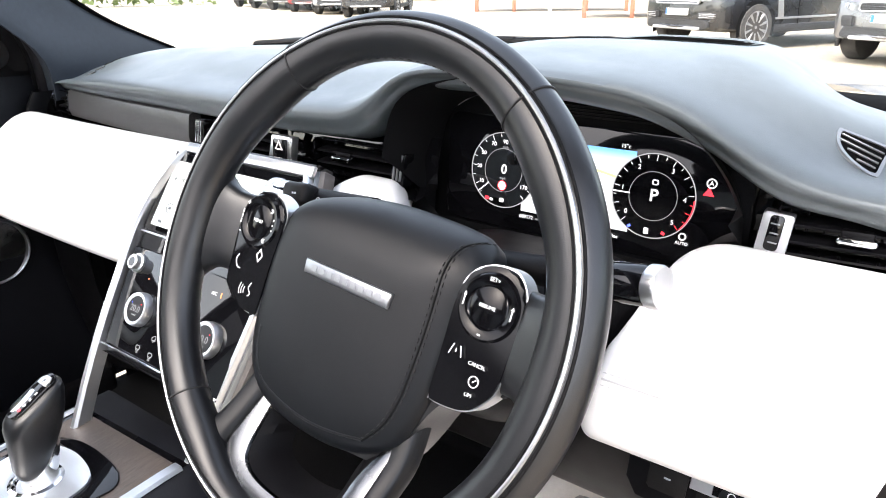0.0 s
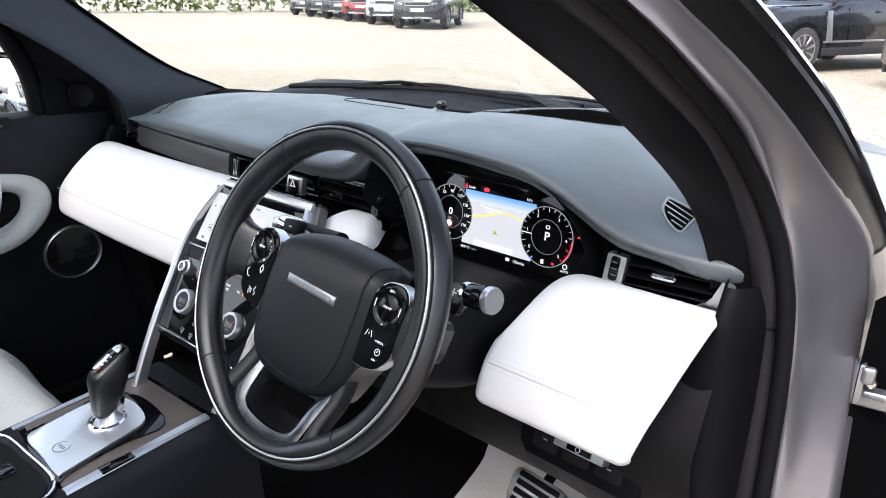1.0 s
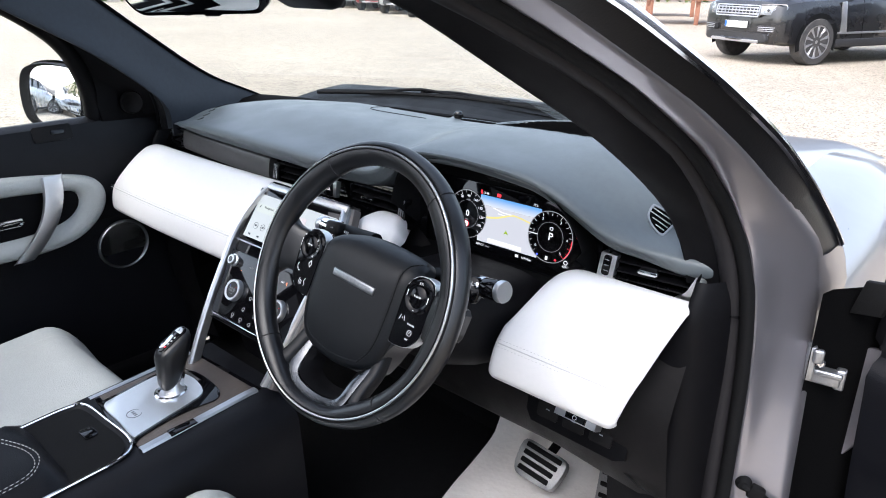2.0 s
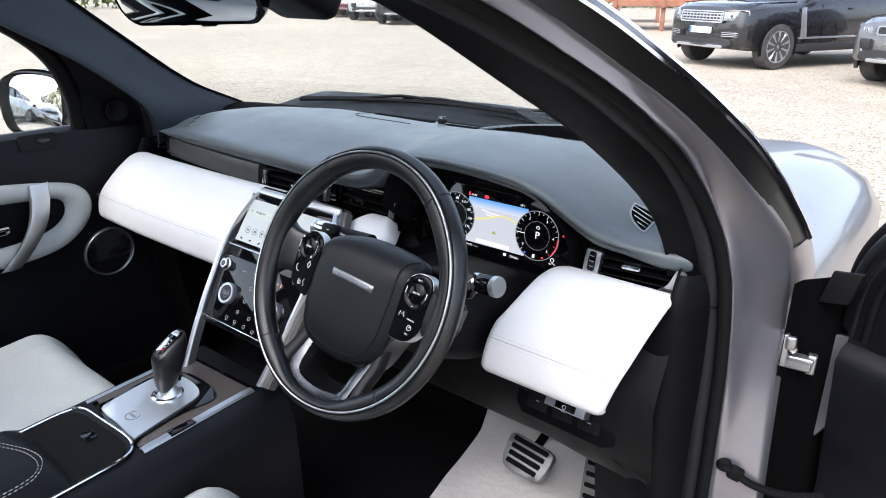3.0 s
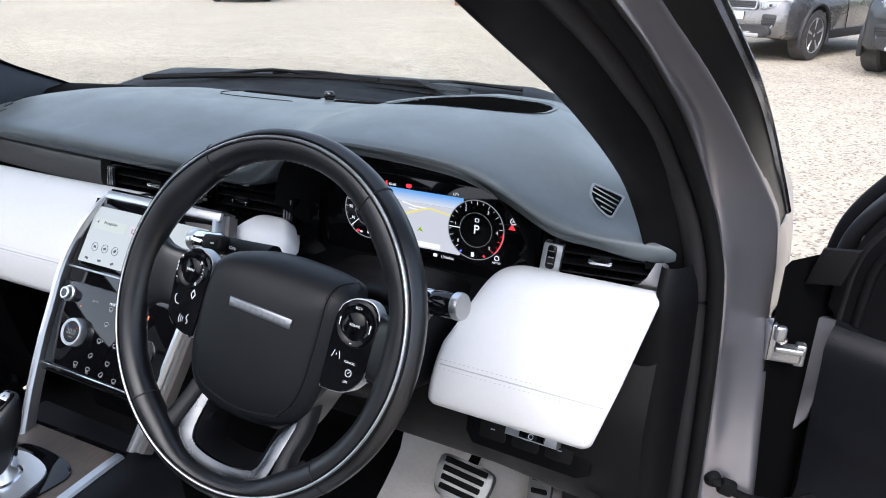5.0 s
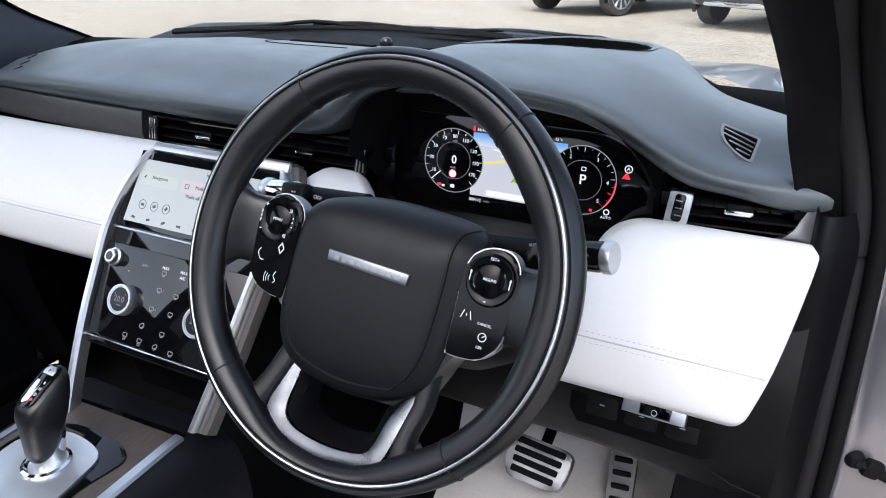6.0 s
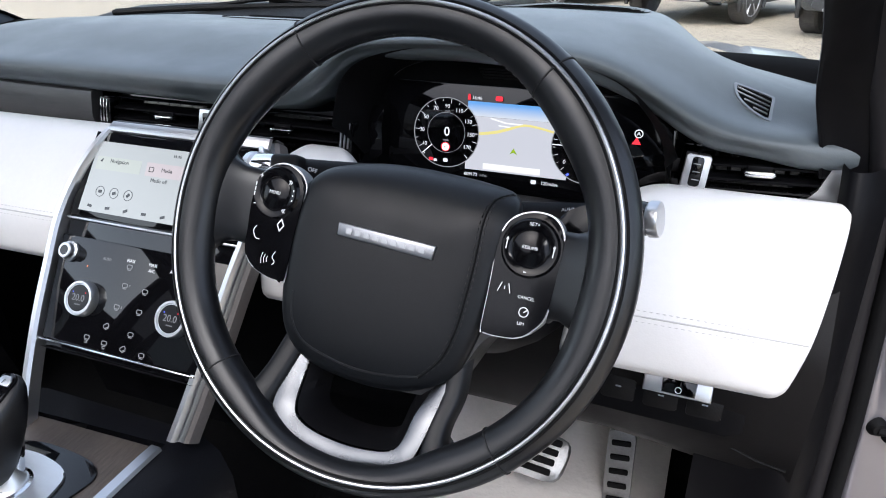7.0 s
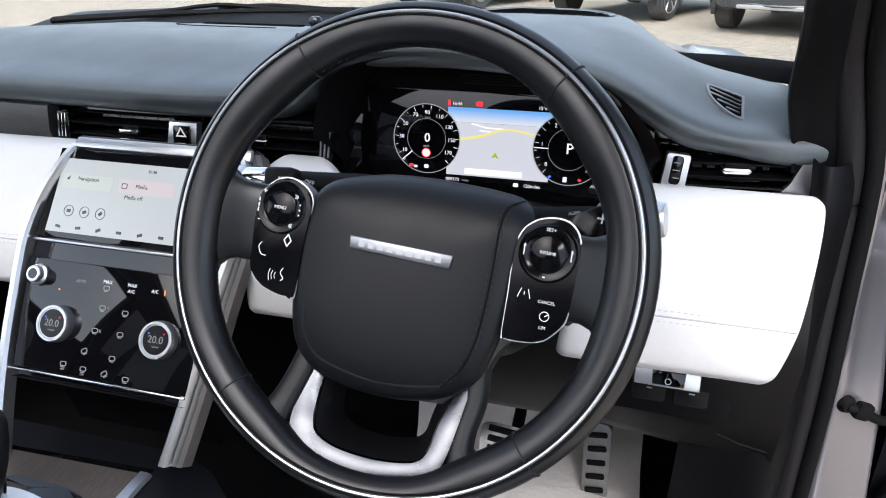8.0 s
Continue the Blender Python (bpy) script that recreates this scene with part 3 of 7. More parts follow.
def white_panel(name, x0, x1, cut0, cut1, shift, label, plump=0.0):
    """A padded panel between x0 and x1. cut: how its ends are rounded off, as (radius at the top, rake, small rounding)."""
    line = spline(PANEL_LINE, 4)
    rows, n = [], 56
    for i in range(n + 1):
        t = i / n
        s = 0.5 - 0.5 * math.cos(math.pi * t)
        row = []
        for y, z in line:
            a = x0 + cut0[1] * (1.06 - z)
            b = x1 - cut1[1] * (1.06 - z) - (0.5 * max(0.0, y - 0.156) if z < 0.93 and cut1[1] else 0.0)
            if plump:
                a, b = a + 0.12 * max(0.0, 0.23 - y), b - 0.75 * max(0.0, y - 0.222)
            x = a + (b - a) * s
            yy, zz = y, z + plump * math.exp(-((y - 0.212) / 0.028) ** 2)
            for end, cut in ((x - a, cut0), (b - x, cut1)):
                if end < cut[2]:
                    k = cut[2] - math.sqrt(max(0, cut[2] ** 2 - (cut[2] - end) ** 2))
                    yy, zz = yy + 0.75 * k, zz - 0.5 * k * max(-1.0, min(1.0, (z - 0.94) / 0.05))
                if cut[0] and end < cut[0] and z > 0.99:
                    k = cut[0] - math.sqrt(max(0, cut[0] ** 2 - (cut[0] - end) ** 2))
                    f = (z - 0.99) / 0.07
                    zz -= k * f
                    yy += 0.1 * k * f
            row.append((x, yy + shift(x), zz))
        rows.append(row)
    p = part(name, loft(rows), WHITE, DASH, label)
    for z0, off in ((0.968, 0.0), (0.9728, 0.0012), (0.9632, -0.0005)):
        yl = float(np.interp(z0, [0.925, 0.95, 0.972, 0.998], [0.147, 0.150, 0.158, 0.178]))
        path = [(x, yl + shift(x) - 0.0008, z0) for x in np.linspace(x0 + cut0[1] * 0.085 + 0.008, x1 - cut1[1] * 0.085 - 0.006, 40)]
        if off == 0.0:
            part("seam", tube(path, 0.0009, 5), SEAM, p, "sewn seam")
        else:
            part("stitching", stitches(path, 0.0032, 0.0026, 0.0005), SEAM, p, "fine stitches")
    return p


white_panel("knee_panel", 0.475, 0.695, (0.06, -0.12, 0.012), (0.0, 0.25, 0.014), lambda x: 0.0, "white grained leather knee panel with sewn seam")
white_panel("knee_panel", 0.112, 0.219, (0.014, 0.0, 0.006), (0.022, 0.0, 0.012), lambda x: -0.004, "white grained leather knee panel", 0.016)
white_panel("glove_panel", -0.708, -0.113, (0.045, -0.02, 0.03), (0.0, 0.2, 0.004), lambda x: -0.012 - 0.02 * (1 - ((x + 0.42) / 0.29) ** 2) * 0.3, "white grained leather glovebox panel with sewn seam")


def lower_dash():
    """Dark panels under the white ones, and the walls of the footwells."""
    rows = []
    for x in np.linspace(0.125, 0.70, 26):
        k = max(0, x - 0.5)
        dip = 0.036 * min(1.0, max(0.0, (x - 0.18) / 0.03)) * min(1.0, max(0.0, (0.56 - x) / 0.03))
        rows.append([(x, 0.30, 1.04 - dip), (x, 0.26, 0.98), (x, 0.235, 0.925), (x, 0.225, 0.895), (x, 0.245, 0.82 - 0.1 * k), (x, 0.26, 0.765 - 0.12 * k), (x, 0.29, 0.735 - 0.12 * k), (x, 0.50, 0.735)])
    part("lower_fascia", loft(rows), TRIM_GREY, DASH, "dark grey moulded lower panel")
    rows = []
    for x in np.linspace(-0.74, -0.125, 20):
        rows.append([(x, 0.30, 1.04), (x, 0.25, 0.98), (x, 0.22, 0.92), (x, 0.24, 0.89), (x, 0.30, 0.86), (x, 0.55, 0.84)])
    part("lower_fascia", loft(rows), TRIM, DASH)
    m = axes_m((0.556, 0.243, 0.838), (1, 0.02, -0.03), (0, 0.22, 1))
    out = [(-0.085, 0.03), (0.088, 0.026), (0.086, -0.03), (0.07, -0.038), (-0.072, -0.036), (-0.084, -0.02)]
    part("switch_panel", prism(out, -0.01, 0.003, m, 0.003), TRIM, DASH, "small dark switch panel")
    for u in (-0.045, 0.0, 0.045):
        part("switch", prism(rounded(0.036, 0.026, 0.004), 0.003, 0.0055, m @ pose(u, -0.008, 0), 0.0012), TRIM_GREY, DASH)
        part("switch_mark", box(0.006, 0.0014, 0.0006, m @ pose(u, -0.006, 0.0058), 0), GREY_PRINT, DASH)
    h = axes_m((0.571, 0.214, 0.862), (1, 0.0, -0.02), (0, 0.5, 1))
    part("parking_brake_bezel", prism([(-0.034, 0.014), (0.034, 0.014), (0.034, -0.009), (-0.034, -0.009)], -0.02, 0.002, h, 0.003), SATIN, DASH, "satin metal bezel")
    part("parking_brake_switch", prism([(-0.016, 0.012), (0.019, 0.012), (0.018, -0.007), (-0.015, -0.007)], 0.0, 0.005, h, 0.003), GLOSS, DASH, "gloss black switch")
    part("parking_brake_mark", hoop(circle(0.0034, 20), circle(0.0026, 20), 0.0052, 0.0055, h @ pose(0.001, -0.002, 0)), PRINT, DASH)
    # smooth end caps of the dashboard beside the doors
    for sx in (1, -1):
        rows = []
        for z in np.linspace(1.087, 0.52, 24):
            back = 0.05 * max(0.0, (0.78 - z) / 0.26) ** 1.5
            inner = 0.0 if z < 1.03 else 0.085
            pts = spline([(0.60 + inner, 0.27 + back + 0.2 * inner), (0.655 + 0.4 * inner, 0.258 + back), (0.692 + 0.1 * inner, 0.256 + back), (0.712, 0.268 + 0.8 * back), (0.728, 0.30 + 0.5 * back), (0.738, 0.345), (0.742, 0.40)], 4)
            rows.append([(sx * q[0], q[1] + (0.0 if z < 1.05 else 0.6 * (z - 1.05)), z) for q in pts])
        part("end_cap", loft(rows), TRIM, DASH, "dark moulded end cap")
    part("cap_joint", tube([(0.628, 0.256, 0.775), (0.66, 0.25, 0.767), (0.692, 0.254, 0.758)], 0.0015, 6), RUBBER, DASH)


lower_dash()
under(DASH)

# ---- instrument cluster
CL = thing("instrument_cluster", "digital instrument cluster lit with dials and a map", "instrument panel", at=(0.358, 0.322, 1.073))
CM = axes_m((0.358, 0.322, 1.073), (1, 0, 0), (0, 0.12, 1))


def build_cluster():
    hood = spline([(-0.172, -0.06), (-0.170, 0.02), (-0.150, 0.064), (-0.09, 0.084), (0.0, 0.088), (0.09, 0.072), (0.135, 0.044), (0.164, -0.002), (0.168, -0.06)], 5)
    rows = [[CM @ Vector((q[0] * (a if q[1] > 0 else 1 + (a - 1) * 0.3), q[1] * a if q[1] > 0 else q[1], z if q[1] > 0 else z * max(0.1, 1 + q[1] / 0.045))) for q in hood] for a, z in ((1.0, -0.004), (1.03, 0.02), (1.07, 0.05), (1.13, 0.072))]
    part("hood_lining", loft(rows), COWL, CL, "dark lining under the hood")
    part("back_plate", prism([*[tuple(q) for q in hood], (0.168, -0.09), (-0.172, -0.09)], -0.012, -0.006, CM, 0), COWL, CL)
    part("display", prism(rounded(0.33, 0.118, 0.012, cx=0.008, cy=-0.002), -0.006, -0.001, CM, 0.001), GLOSS, CL, "gloss black display")
    part("sill", loft([[CM @ Vector((x, v, z)) for v, z in ((-0.064, 0.0), (-0.069, 0.02), (-0.08, 0.06), (-0.11, 0.07))] for x in np.linspace(-0.172, 0.17, 8)]), COWL, CL)
    for k in range(4):
        part("hood_rib", box(0.12, 0.0014, 0.002, CM @ pose(0.02, 0.066 + 0.0035 * k, 0.004 + 0.006 * k), 0.0004), TRIM_GREY, CL)
    # map
    part("map", prism([(-0.058, -0.040), (0.062, -0.040), (0.062, 0.022), (-0.058, 0.022)], -0.001, -0.0006, CM, 0), MAP, CL, "pale map with a yellow road", False)
    part("map_sky", prism([(-0.058, 0.0222), (0.062, 0.0222), (0.062, 0.0385), (-0.058, 0.0385)], -0.001, -0.0006, CM, 0), MAP_SKY, CL, "blue sky band over the map", False)
    road = [(-0.045, 0.002), (-0.022, 0.006), (0.0, 0.0135), (0.012, 0.0165), (0.03, 0.0145), (0.048, 0.011)]
    part("map_road", tube([(q[0], q[1], -0.0003) for q in spline(road, 4)], [0.0017] * 8 + [0.0013] * 13, 6, flat=0.1, m=CM), MAP_ROAD, CL)
    part("map_lane", tube([(-0.03, 0.021, -0.0003), (-0.012, 0.017, -0.0003), (0.01, 0.0165, -0.0003)], 0.0009, 6, flat=0.1, m=CM), MAP_LANE, CL)
    part("map_lane", tube([(-0.02, 0.0135, -0.0003), (-0.004, 0.0125, -0.0003)], 0.0008, 6, flat=0.1, m=CM), MAP_LANE, CL)
    part("map_box", prism([(-0.036, -0.038), (0.032, -0.038), (0.032, -0.031), (-0.036, -0.031)], -0.0006, -0.0004, CM, 0), MAP_LANE, CL, smooth=False)
    part("map_arrow", prism([(-0.0005, -0.0105), (0.004, -0.0175), (-0.0005, -0.0155), (-0.005, -0.0175)], -0.0006, -0.0002, CM, 0), MAP_CAR, CL, smooth=False)

    def dial(name, cx, cy, labels, ticks, needle, red_from):
        d = part(name, prism(circle(0.0405, 64, cx, cy), -0.0006, 0.0002, CM, 0), GLOSS, CL, "round dial with white figures")
        part("dial_ring", hoop(circle(0.0408, 72, cx, cy), circle(0.0398, 72, cx, cy), 0.0002, 0.0008, CM), INK_DIM, d)
        part("inner_ring", hoop(circle(0.0235, 64, cx, cy), circle(0.0231, 64, cx, cy), 0.0002, 0.0006, CM), INK_DIM, d)
        for i in range(ticks):
            a = radians(225 - 270 * i / (ticks - 1))
            major = i % 2 == (1 if name == "speed_dial" else 0)
            ln = 0.0052 if major else 0.003
            mt = INK_RED if red_from is not None and i >= red_from else INK
            part("tick", box(ln, 0.00045, 0.0004, CM @ pose(cx + (0.039 - ln / 2) * math.cos(a), cy + (0.039 - ln / 2) * math.sin(a), 0.0006, 0, 0, math.degrees(a)), 0), mt, d, smooth=False)
        for word, ang in labels:
            a = radians(ang)
            text("figure", word, 0.0064, CM @ Matrix.Translation((cx + 0.0305 * math.cos(a), cy + 0.0305 * math.sin(a), 0.0006)), INK, d)
        a = radians(needle)
        part("needle", box(0.0165, 0.0011, 0.0005, CM @ pose(cx + 0.031 * math.cos(a), cy + 0.031 * math.sin(a), 0.001, 0, 0, needle), 0), INK, d, smooth=False)
        return d

    sx, sy = 0.275 - 0.358, 0.0
    sp = dial("speed_dial", sx, sy, [("10", 209), ("30", 178), ("50", 148), ("70", 117), ("90", 89), ("110", 60), ("130", 29), ("150", 0), ("170", -29)], 18, 222, None)
    text("reading", "0", 0.0145, CM @ Matrix.Translation((sx + 0.001, sy + 0.001, 0.0006)), INK, sp, bold=0.0002)
    text("unit", "mph", 0.0042, CM @ Matrix.Translation((sx, sy - 0.0085, 0.0006)), INK_DIM, sp)
    text("unit", "mph", 0.0038, CM @ Matrix.Translation((sx + 0.001, sy + 0.025, 0.0006)), INK_DIM, sp)
    part("limit_sign", prism(circle(0.0052, 28, sx, sy - 0.0165), 0.0002, 0.0005, CM, 0), glow("sign_pink", (0.95, 0.62, 0.62), 0.9), sp)
    part("limit_ring", hoop(circle(0.0055, 28, sx, sy - 0.0165), circle(0.0044, 28, sx, sy - 0.0165), 0.0005, 0.0008, CM), INK_RED, sp)
    text("limit", "30", 0.005, CM @ Matrix.Translation((sx, sy - 0.0165, 0.0008)), SCREEN_INK, sp)
    part("warning_lamp", prism(rounded(0.0055, 0.0035, 0.001, cx=sx - 0.018, cy=sy - 0.0325), 0.0002, 0.0005, CM, 0), INK_RED, sp)
    part("warning_lamp", prism(rounded(0.004, 0.003, 0.001, cx=sx - 0.0125, cy=sy - 0.0335), 0.0002, 0.0005, CM, 0), INK, sp)
    part("fuel_mark", prism(rounded(0.0055, 0.0042, 0.001, cx=sx + 0.0005, cy=sy - 0.0325), 0.0002, 0.0005, CM, 0), INK, sp)
    tx, ty = 0.441 - 0.358, -0.001
    tc = dial("rev_dial", tx, ty, [("0", 217), ("1", 172), ("2", 122), ("3", 58), ("4", 2), ("5", -45)], 21, 180, 17)
    text("gear", "P", 0.0165, CM @ Matrix.Translation((tx + 0.001, ty + 0.0005, 0.0006)), INK, tc, bold=0.0002)
    part("gear_mark", hoop(rounded(0.006, 0.005, 0.0015, cx=tx + 0.001, cy=ty + 0.0135), rounded(0.0042, 0.0034, 0.001, cx=tx + 0.001, cy=ty + 0.0135), 0.0002, 0.0006, CM), INK, tc)
    arc = [(tx + 0.0395 * math.cos(radians(a)), ty + 0.0395 * math.sin(radians(a)), 0.001) for a in range(-42, 6, 3)]
    part("red_zone", tube(arc, 0.0007, 5, m=CM), INK_RED, tc)
    part("temperature_mark", box(0.0045, 0.006, 0.0004, CM @ pose(tx - 0.002, ty - 0.034, 0.0006), 0), INK, tc)
    part("cold_mark", box(0.0032, 0.0024, 0.0004, CM @ pose(tx - 0.0195, ty - 0.032, 0.0006, 0, 0, 40), 0), INK_BLUE, tc)
    part("hot_mark", box(0.0034, 0.0028, 0.0004, CM @ pose(tx + 0.0145, ty - 0.0335, 0.0006, 0, 0, -20), 0), INK_RED, tc)
    text("clock", "16:46", 0.0055, CM @ Matrix.Translation((-0.047, 0.0425, 0.0006)), INK, CL)
    part("belt_lamp", prism([(-0.0585, 0.040), (-0.0545, 0.040), (-0.0555, 0.0465), (-0.0575, 0.0465)], 0, 0.0005, CM, 0), INK_RED, CL)
    part("brake_lamp", prism(rounded(0.0085, 0.0055, 0.0018, cx=-0.021, cy=0.0435), 0, 0.0005, CM, 0), INK_RED, CL)
    text("outside_temperature", "15°c", 0.0052, CM @ Matrix.Translation((0.051, 0.0425, 0.0006)), INK, CL)
    text("distance", "009172", 0.0055, CM @ Matrix.Translation((-0.05, -0.0455, 0.0006)), INK, CL)
    text("distance_unit", "miles", 0.0042, CM @ Matrix.Translation((-0.0345, -0.0455, 0.0006)), INK_DIM, CL)
    text("range", "120miles", 0.0055, CM @ Matrix.Translation((0.044, -0.0465, 0.0006)), INK, CL)
    part("fuel_mark", prism(rounded(0.006, 0.0045, 0.001, cx=0.0255, cy=-0.0462), 0, 0.0005, CM, 0), INK, CL)
    part("lamp_mark", hoop(circle(0.0036, 20, 0.116, -0.034), circle(0.0025, 20, 0.116, -0.034), 0, 0.0006, CM), INK, CL)
    text("lamp_word", "AUTO", 0.0044, CM @ Matrix.Translation((0.116, -0.0405, 0.0006)), INK, CL)
    part("stop_start_mark", hoop(circle(0.0046, 24, 0.135, 0.019), circle(0.0036, 24, 0.135, 0.019), 0, 0.0006, CM), INK, CL)
    text("stop_start_word", "A", 0.006, CM @ Matrix.Translation((0.135, 0.019, 0.0006)), INK, CL)
    part("warning_triangle", prism([(0.1285, 0.0075), (0.1385, 0.0075), (0.1335, 0.0155)], 0, 0.0005, CM, 0), INK_RED, CL)


build_cluster()
under(CL)

# ---- steering wheel
WHEEL = thing("steering_wheel", "black leather steering wheel with silver ring and trim", "steering wheel", at=(0.352, -0.017, 1.086))
WM = axes_m((0.352, -0.017, 1.086), (1, 0, 0), (0, math.sin(radians(25.9)), math.cos(radians(25.9)))) @ pose(0, 0, 0, 0, 0, -3.5)


def rim_section(a):
    """Cut of the rim at an angle: centre radius, half width, half depth. The grips are thicker."""
    deg = math.degrees(a) % 360
    grip = sum(math.exp(-(((deg - c + 180) % 360 - 180) / w) ** 2) for c, w in ((40, 20), (140, 20)))
    side = sum(math.exp(-(((deg - c + 180) % 360 - 180) / 17) ** 2) for c in (-2, 182))
    low = math.exp(-(((deg - 270 + 180) % 360 - 180) / 24) ** 4)
    half = 0.0165 + 0.003 * grip + 0.002 * side - 0.0045 * low
    return 0.1855 - half, half, 0.0155 + 0.002 * grip


def build_wheel():
    rows = []
    for i in range(144):
        a = 2 * math.pi * i / 144
        c, w, d = rim_section(a)
        row = []
        for j in range(20):
            t = 2 * math.pi * j / 20
            r, z = c + w * math.cos(t), -0.0145 + d * math.sin(t)
            row.append((r * math.cos(a), r * math.sin(a), z))
        rows.append(row)
    rows.append(rows[0])
    bm = loft(rows, True, m=WM)
    bmesh.ops.remove_doubles(bm, verts=bm.verts, dist=1e-6)
    rim = part("rim", bm, LEATHER, WHEEL, "black leather rim")
    for k, (r, z, s, mt, nm) in enumerate(((0.1735, 0.0, 0.0014, SATIN, "silver_ring"), (0.1764, -0.0004, 0.0011, RUBBER, "dark_ring"), (0.1709, -0.0002, 0.0009, RUBBER, "dark_ring"))):
        path = []
        for i in range(160):
            t = 2 * math.pi * i / 160
            c, w, d = rim_section(t)
            path.append((r * math.cos(t), r * math.sin(t), -0.0145 + d * math.sqrt(max(0.0, 1 - ((r - c) / w) ** 2)) + z))
        part(nm, tube(path, s, 8, True, up=(0, 0, 1), m=WM), mt, WHEEL, "satin silver line round the rim" if mt is SATIN else "")
    for deg in (53.5, 125.5, 228, 314):
        a = radians(deg)
        c, w, d = rim_section(a)
        path = [((c + (w + 0.0002) * math.cos(t)) * math.cos(a), (c + (w + 0.0002) * math.cos(t)) * math.sin(a), -0.0145 + (d + 0.0002) * math.sin(t)) for t in (2 * math.pi * j / 28 for j in range(28))]
        part("leather_joint", tube(path, 0.0008, 5, True, up=(-math.sin(a), math.cos(a), 0), m=WM), BLACK_THREAD, rim)
    inner = []
    for i in range(160):
        a = 2 * math.pi * i / 160
        c, w, d = rim_section(a)
        inner.append(((c - w + 0.0002) * math.cos(a), (c - w + 0.0002) * math.sin(a), -0.012))
    part("rim_stitching", stitches([WM @ Vector(q) for q in inner[24:58]], 0.0035, 0.0035, 0.0005), BLACK_THREAD, rim)
    # airbag cover
    hub = [(-0.058, 0.051), (-0.03, 0.0585), (0.0, 0.061), (0.03, 0.0605), (0.062, 0.0585), (0.083, 0.0535), (0.0915, 0.037), (0.089, 0.0), (0.085, -0.035), (0.0795, -0.062), (0.0695, -0.0865), (0.047, -0.1015), (0.025, -0.108), (0.0, -0.1105), (-0.032, -0.1085), (-0.056, -0.102), (-0.073, -0.088), (-0.0815, -0.068), (-0.0855, -0.042), (-0.0870, -0.015), (-0.0860, 0.010), (-0.0805, 0.032), (-0.0715, 0.0445)]
    hub = spline(hub, 3, True)
    cx, cy = 0.0, -0.02
    dome = [(0.02, -0.0192), (0.2, -0.0193), (0.45, -0.0197), (0.7, -0.0208), (0.83, -0.0225), (0.9, -0.0242), (0.95, -0.0265), (0.985, -0.0298), (1.003, -0.0335), (1.010, -0.039), (0.995, -0.046), (0.95, -0.066)]

    def fall(y):
        return 0.30 * max(0.0, y - 0.026) ** 2 / 0.02

    turns = sorted((math.atan2(q[1] - cy, q[0] - cx), math.hypot(q[0] - cx, q[1] - cy)) for q in hub)

    def cover_z(x, y):
        """Height of the airbag cover at a place."""
        reach = np.interp(math.atan2(y - cy, x - cx), [q[0] for q in turns], [q[1] for q in turns], period=2 * math.pi)
        return float(np.interp(math.hypot(x - cx, y - cy) / reach, [q[0] for q in dome[:10]], [q[1] for q in dome[:10]])) - fall(y)

    rows = [[(cx + k * (q[0] - cx), cy + k * (q[1] - cy), z - fall(cy + k * (q[1] - cy))) for q in hub] for k, z in dome[::-1]]
    part("airbag_cover", loft(rows, True, True, m=WM), HUB, WHEEL, "soft black airbag cover")
    # flanks of the hub that carry the switches
    body = spline([(-0.10, 0.026), (-0.06, 0.034), (0.0, 0.038), (0.06, 0.034), (0.10, 0.026), (0.150, 0.022), (0.154, 0.0), (0.150, -0.020), (0.128, -0.027), (0.112, -0.036), (0.094, -0.046), (0.083, -0.060), (0.0745, -0.080), (0.062, -0.102), (0.045, -0.106), (0.0, -0.109), (-0.045, -0.106), (-0.060, -0.099), (-0.066, -0.087), (-0.071, -0.072), (-0.078, -0.056), (-0.086, -0.042), (-0.105, -0.033), (-0.128, -0.027), (-0.150, -0.020), (-0.154, 0.0), (-0.15, 0.024)], 3, True)
    part("spoke_body", prism(body, -0.075, -0.034, WM, 0.004, 3), LEATHER, WHEEL, "black moulded spokes")
    # side spokes that widen into the rim
    for sx in (1, -1):
        rows = []
        for u, top, low, zc, th in ((0.112, 0.036, -0.032, -0.040, 0.010), (0.126, 0.035, -0.0285, -0.037, 0.012), (0.138, 0.035, -0.0275, -0.032, 0.012), (0.146, 0.038, -0.030, -0.027, 0.012), (0.152, 0.044, -0.037, -0.023, 0.011), (0.158, 0.053, -0.048, -0.020, 0.009), (0.166, 0.066, -0.064, -0.018, 0.006)):
            mid, half = 0.5 * (top + low), 0.5 * (top - low)
            rows.append([(sx * u * math.sqrt(max(0.0, 1 - 0.10 * (math.cos(t) * half / 0.08) ** 2)), mid + half * math.copysign(abs(math.cos(t)) ** 0.6, math.cos(t)), zc + th * math.copysign(abs(math.sin(t)) ** 0.6, math.sin(t))) for t in (2 * math.pi * j / 32 for j in range(32))])
        part("side_spoke", loft(rows, True, True, WM), LEATHER, WHEEL, "leather-covered side spoke")
    # lower spokes on both sides of the silver trim
    for line in ([(-0.062, -0.078, -0.047, 0.011), (-0.0665, -0.100, -0.040, 0.0105), (-0.0715, -0.122, -0.031, 0.0105), (-0.078, -0.140, -0.024, 0.0135), (-0.090, -0.152, -0.019, 0.021)], [(0.069, -0.070, -0.047, 0.009), (0.0725, -0.098, -0.040, 0.0085), (0.0695, -0.122, -0.031, 0.0085), (0.0705, -0.138, -0.025, 0.011), (0.080, -0.150, -0.019, 0.020)]):
        fine = spline(line, 5)
        rows = []
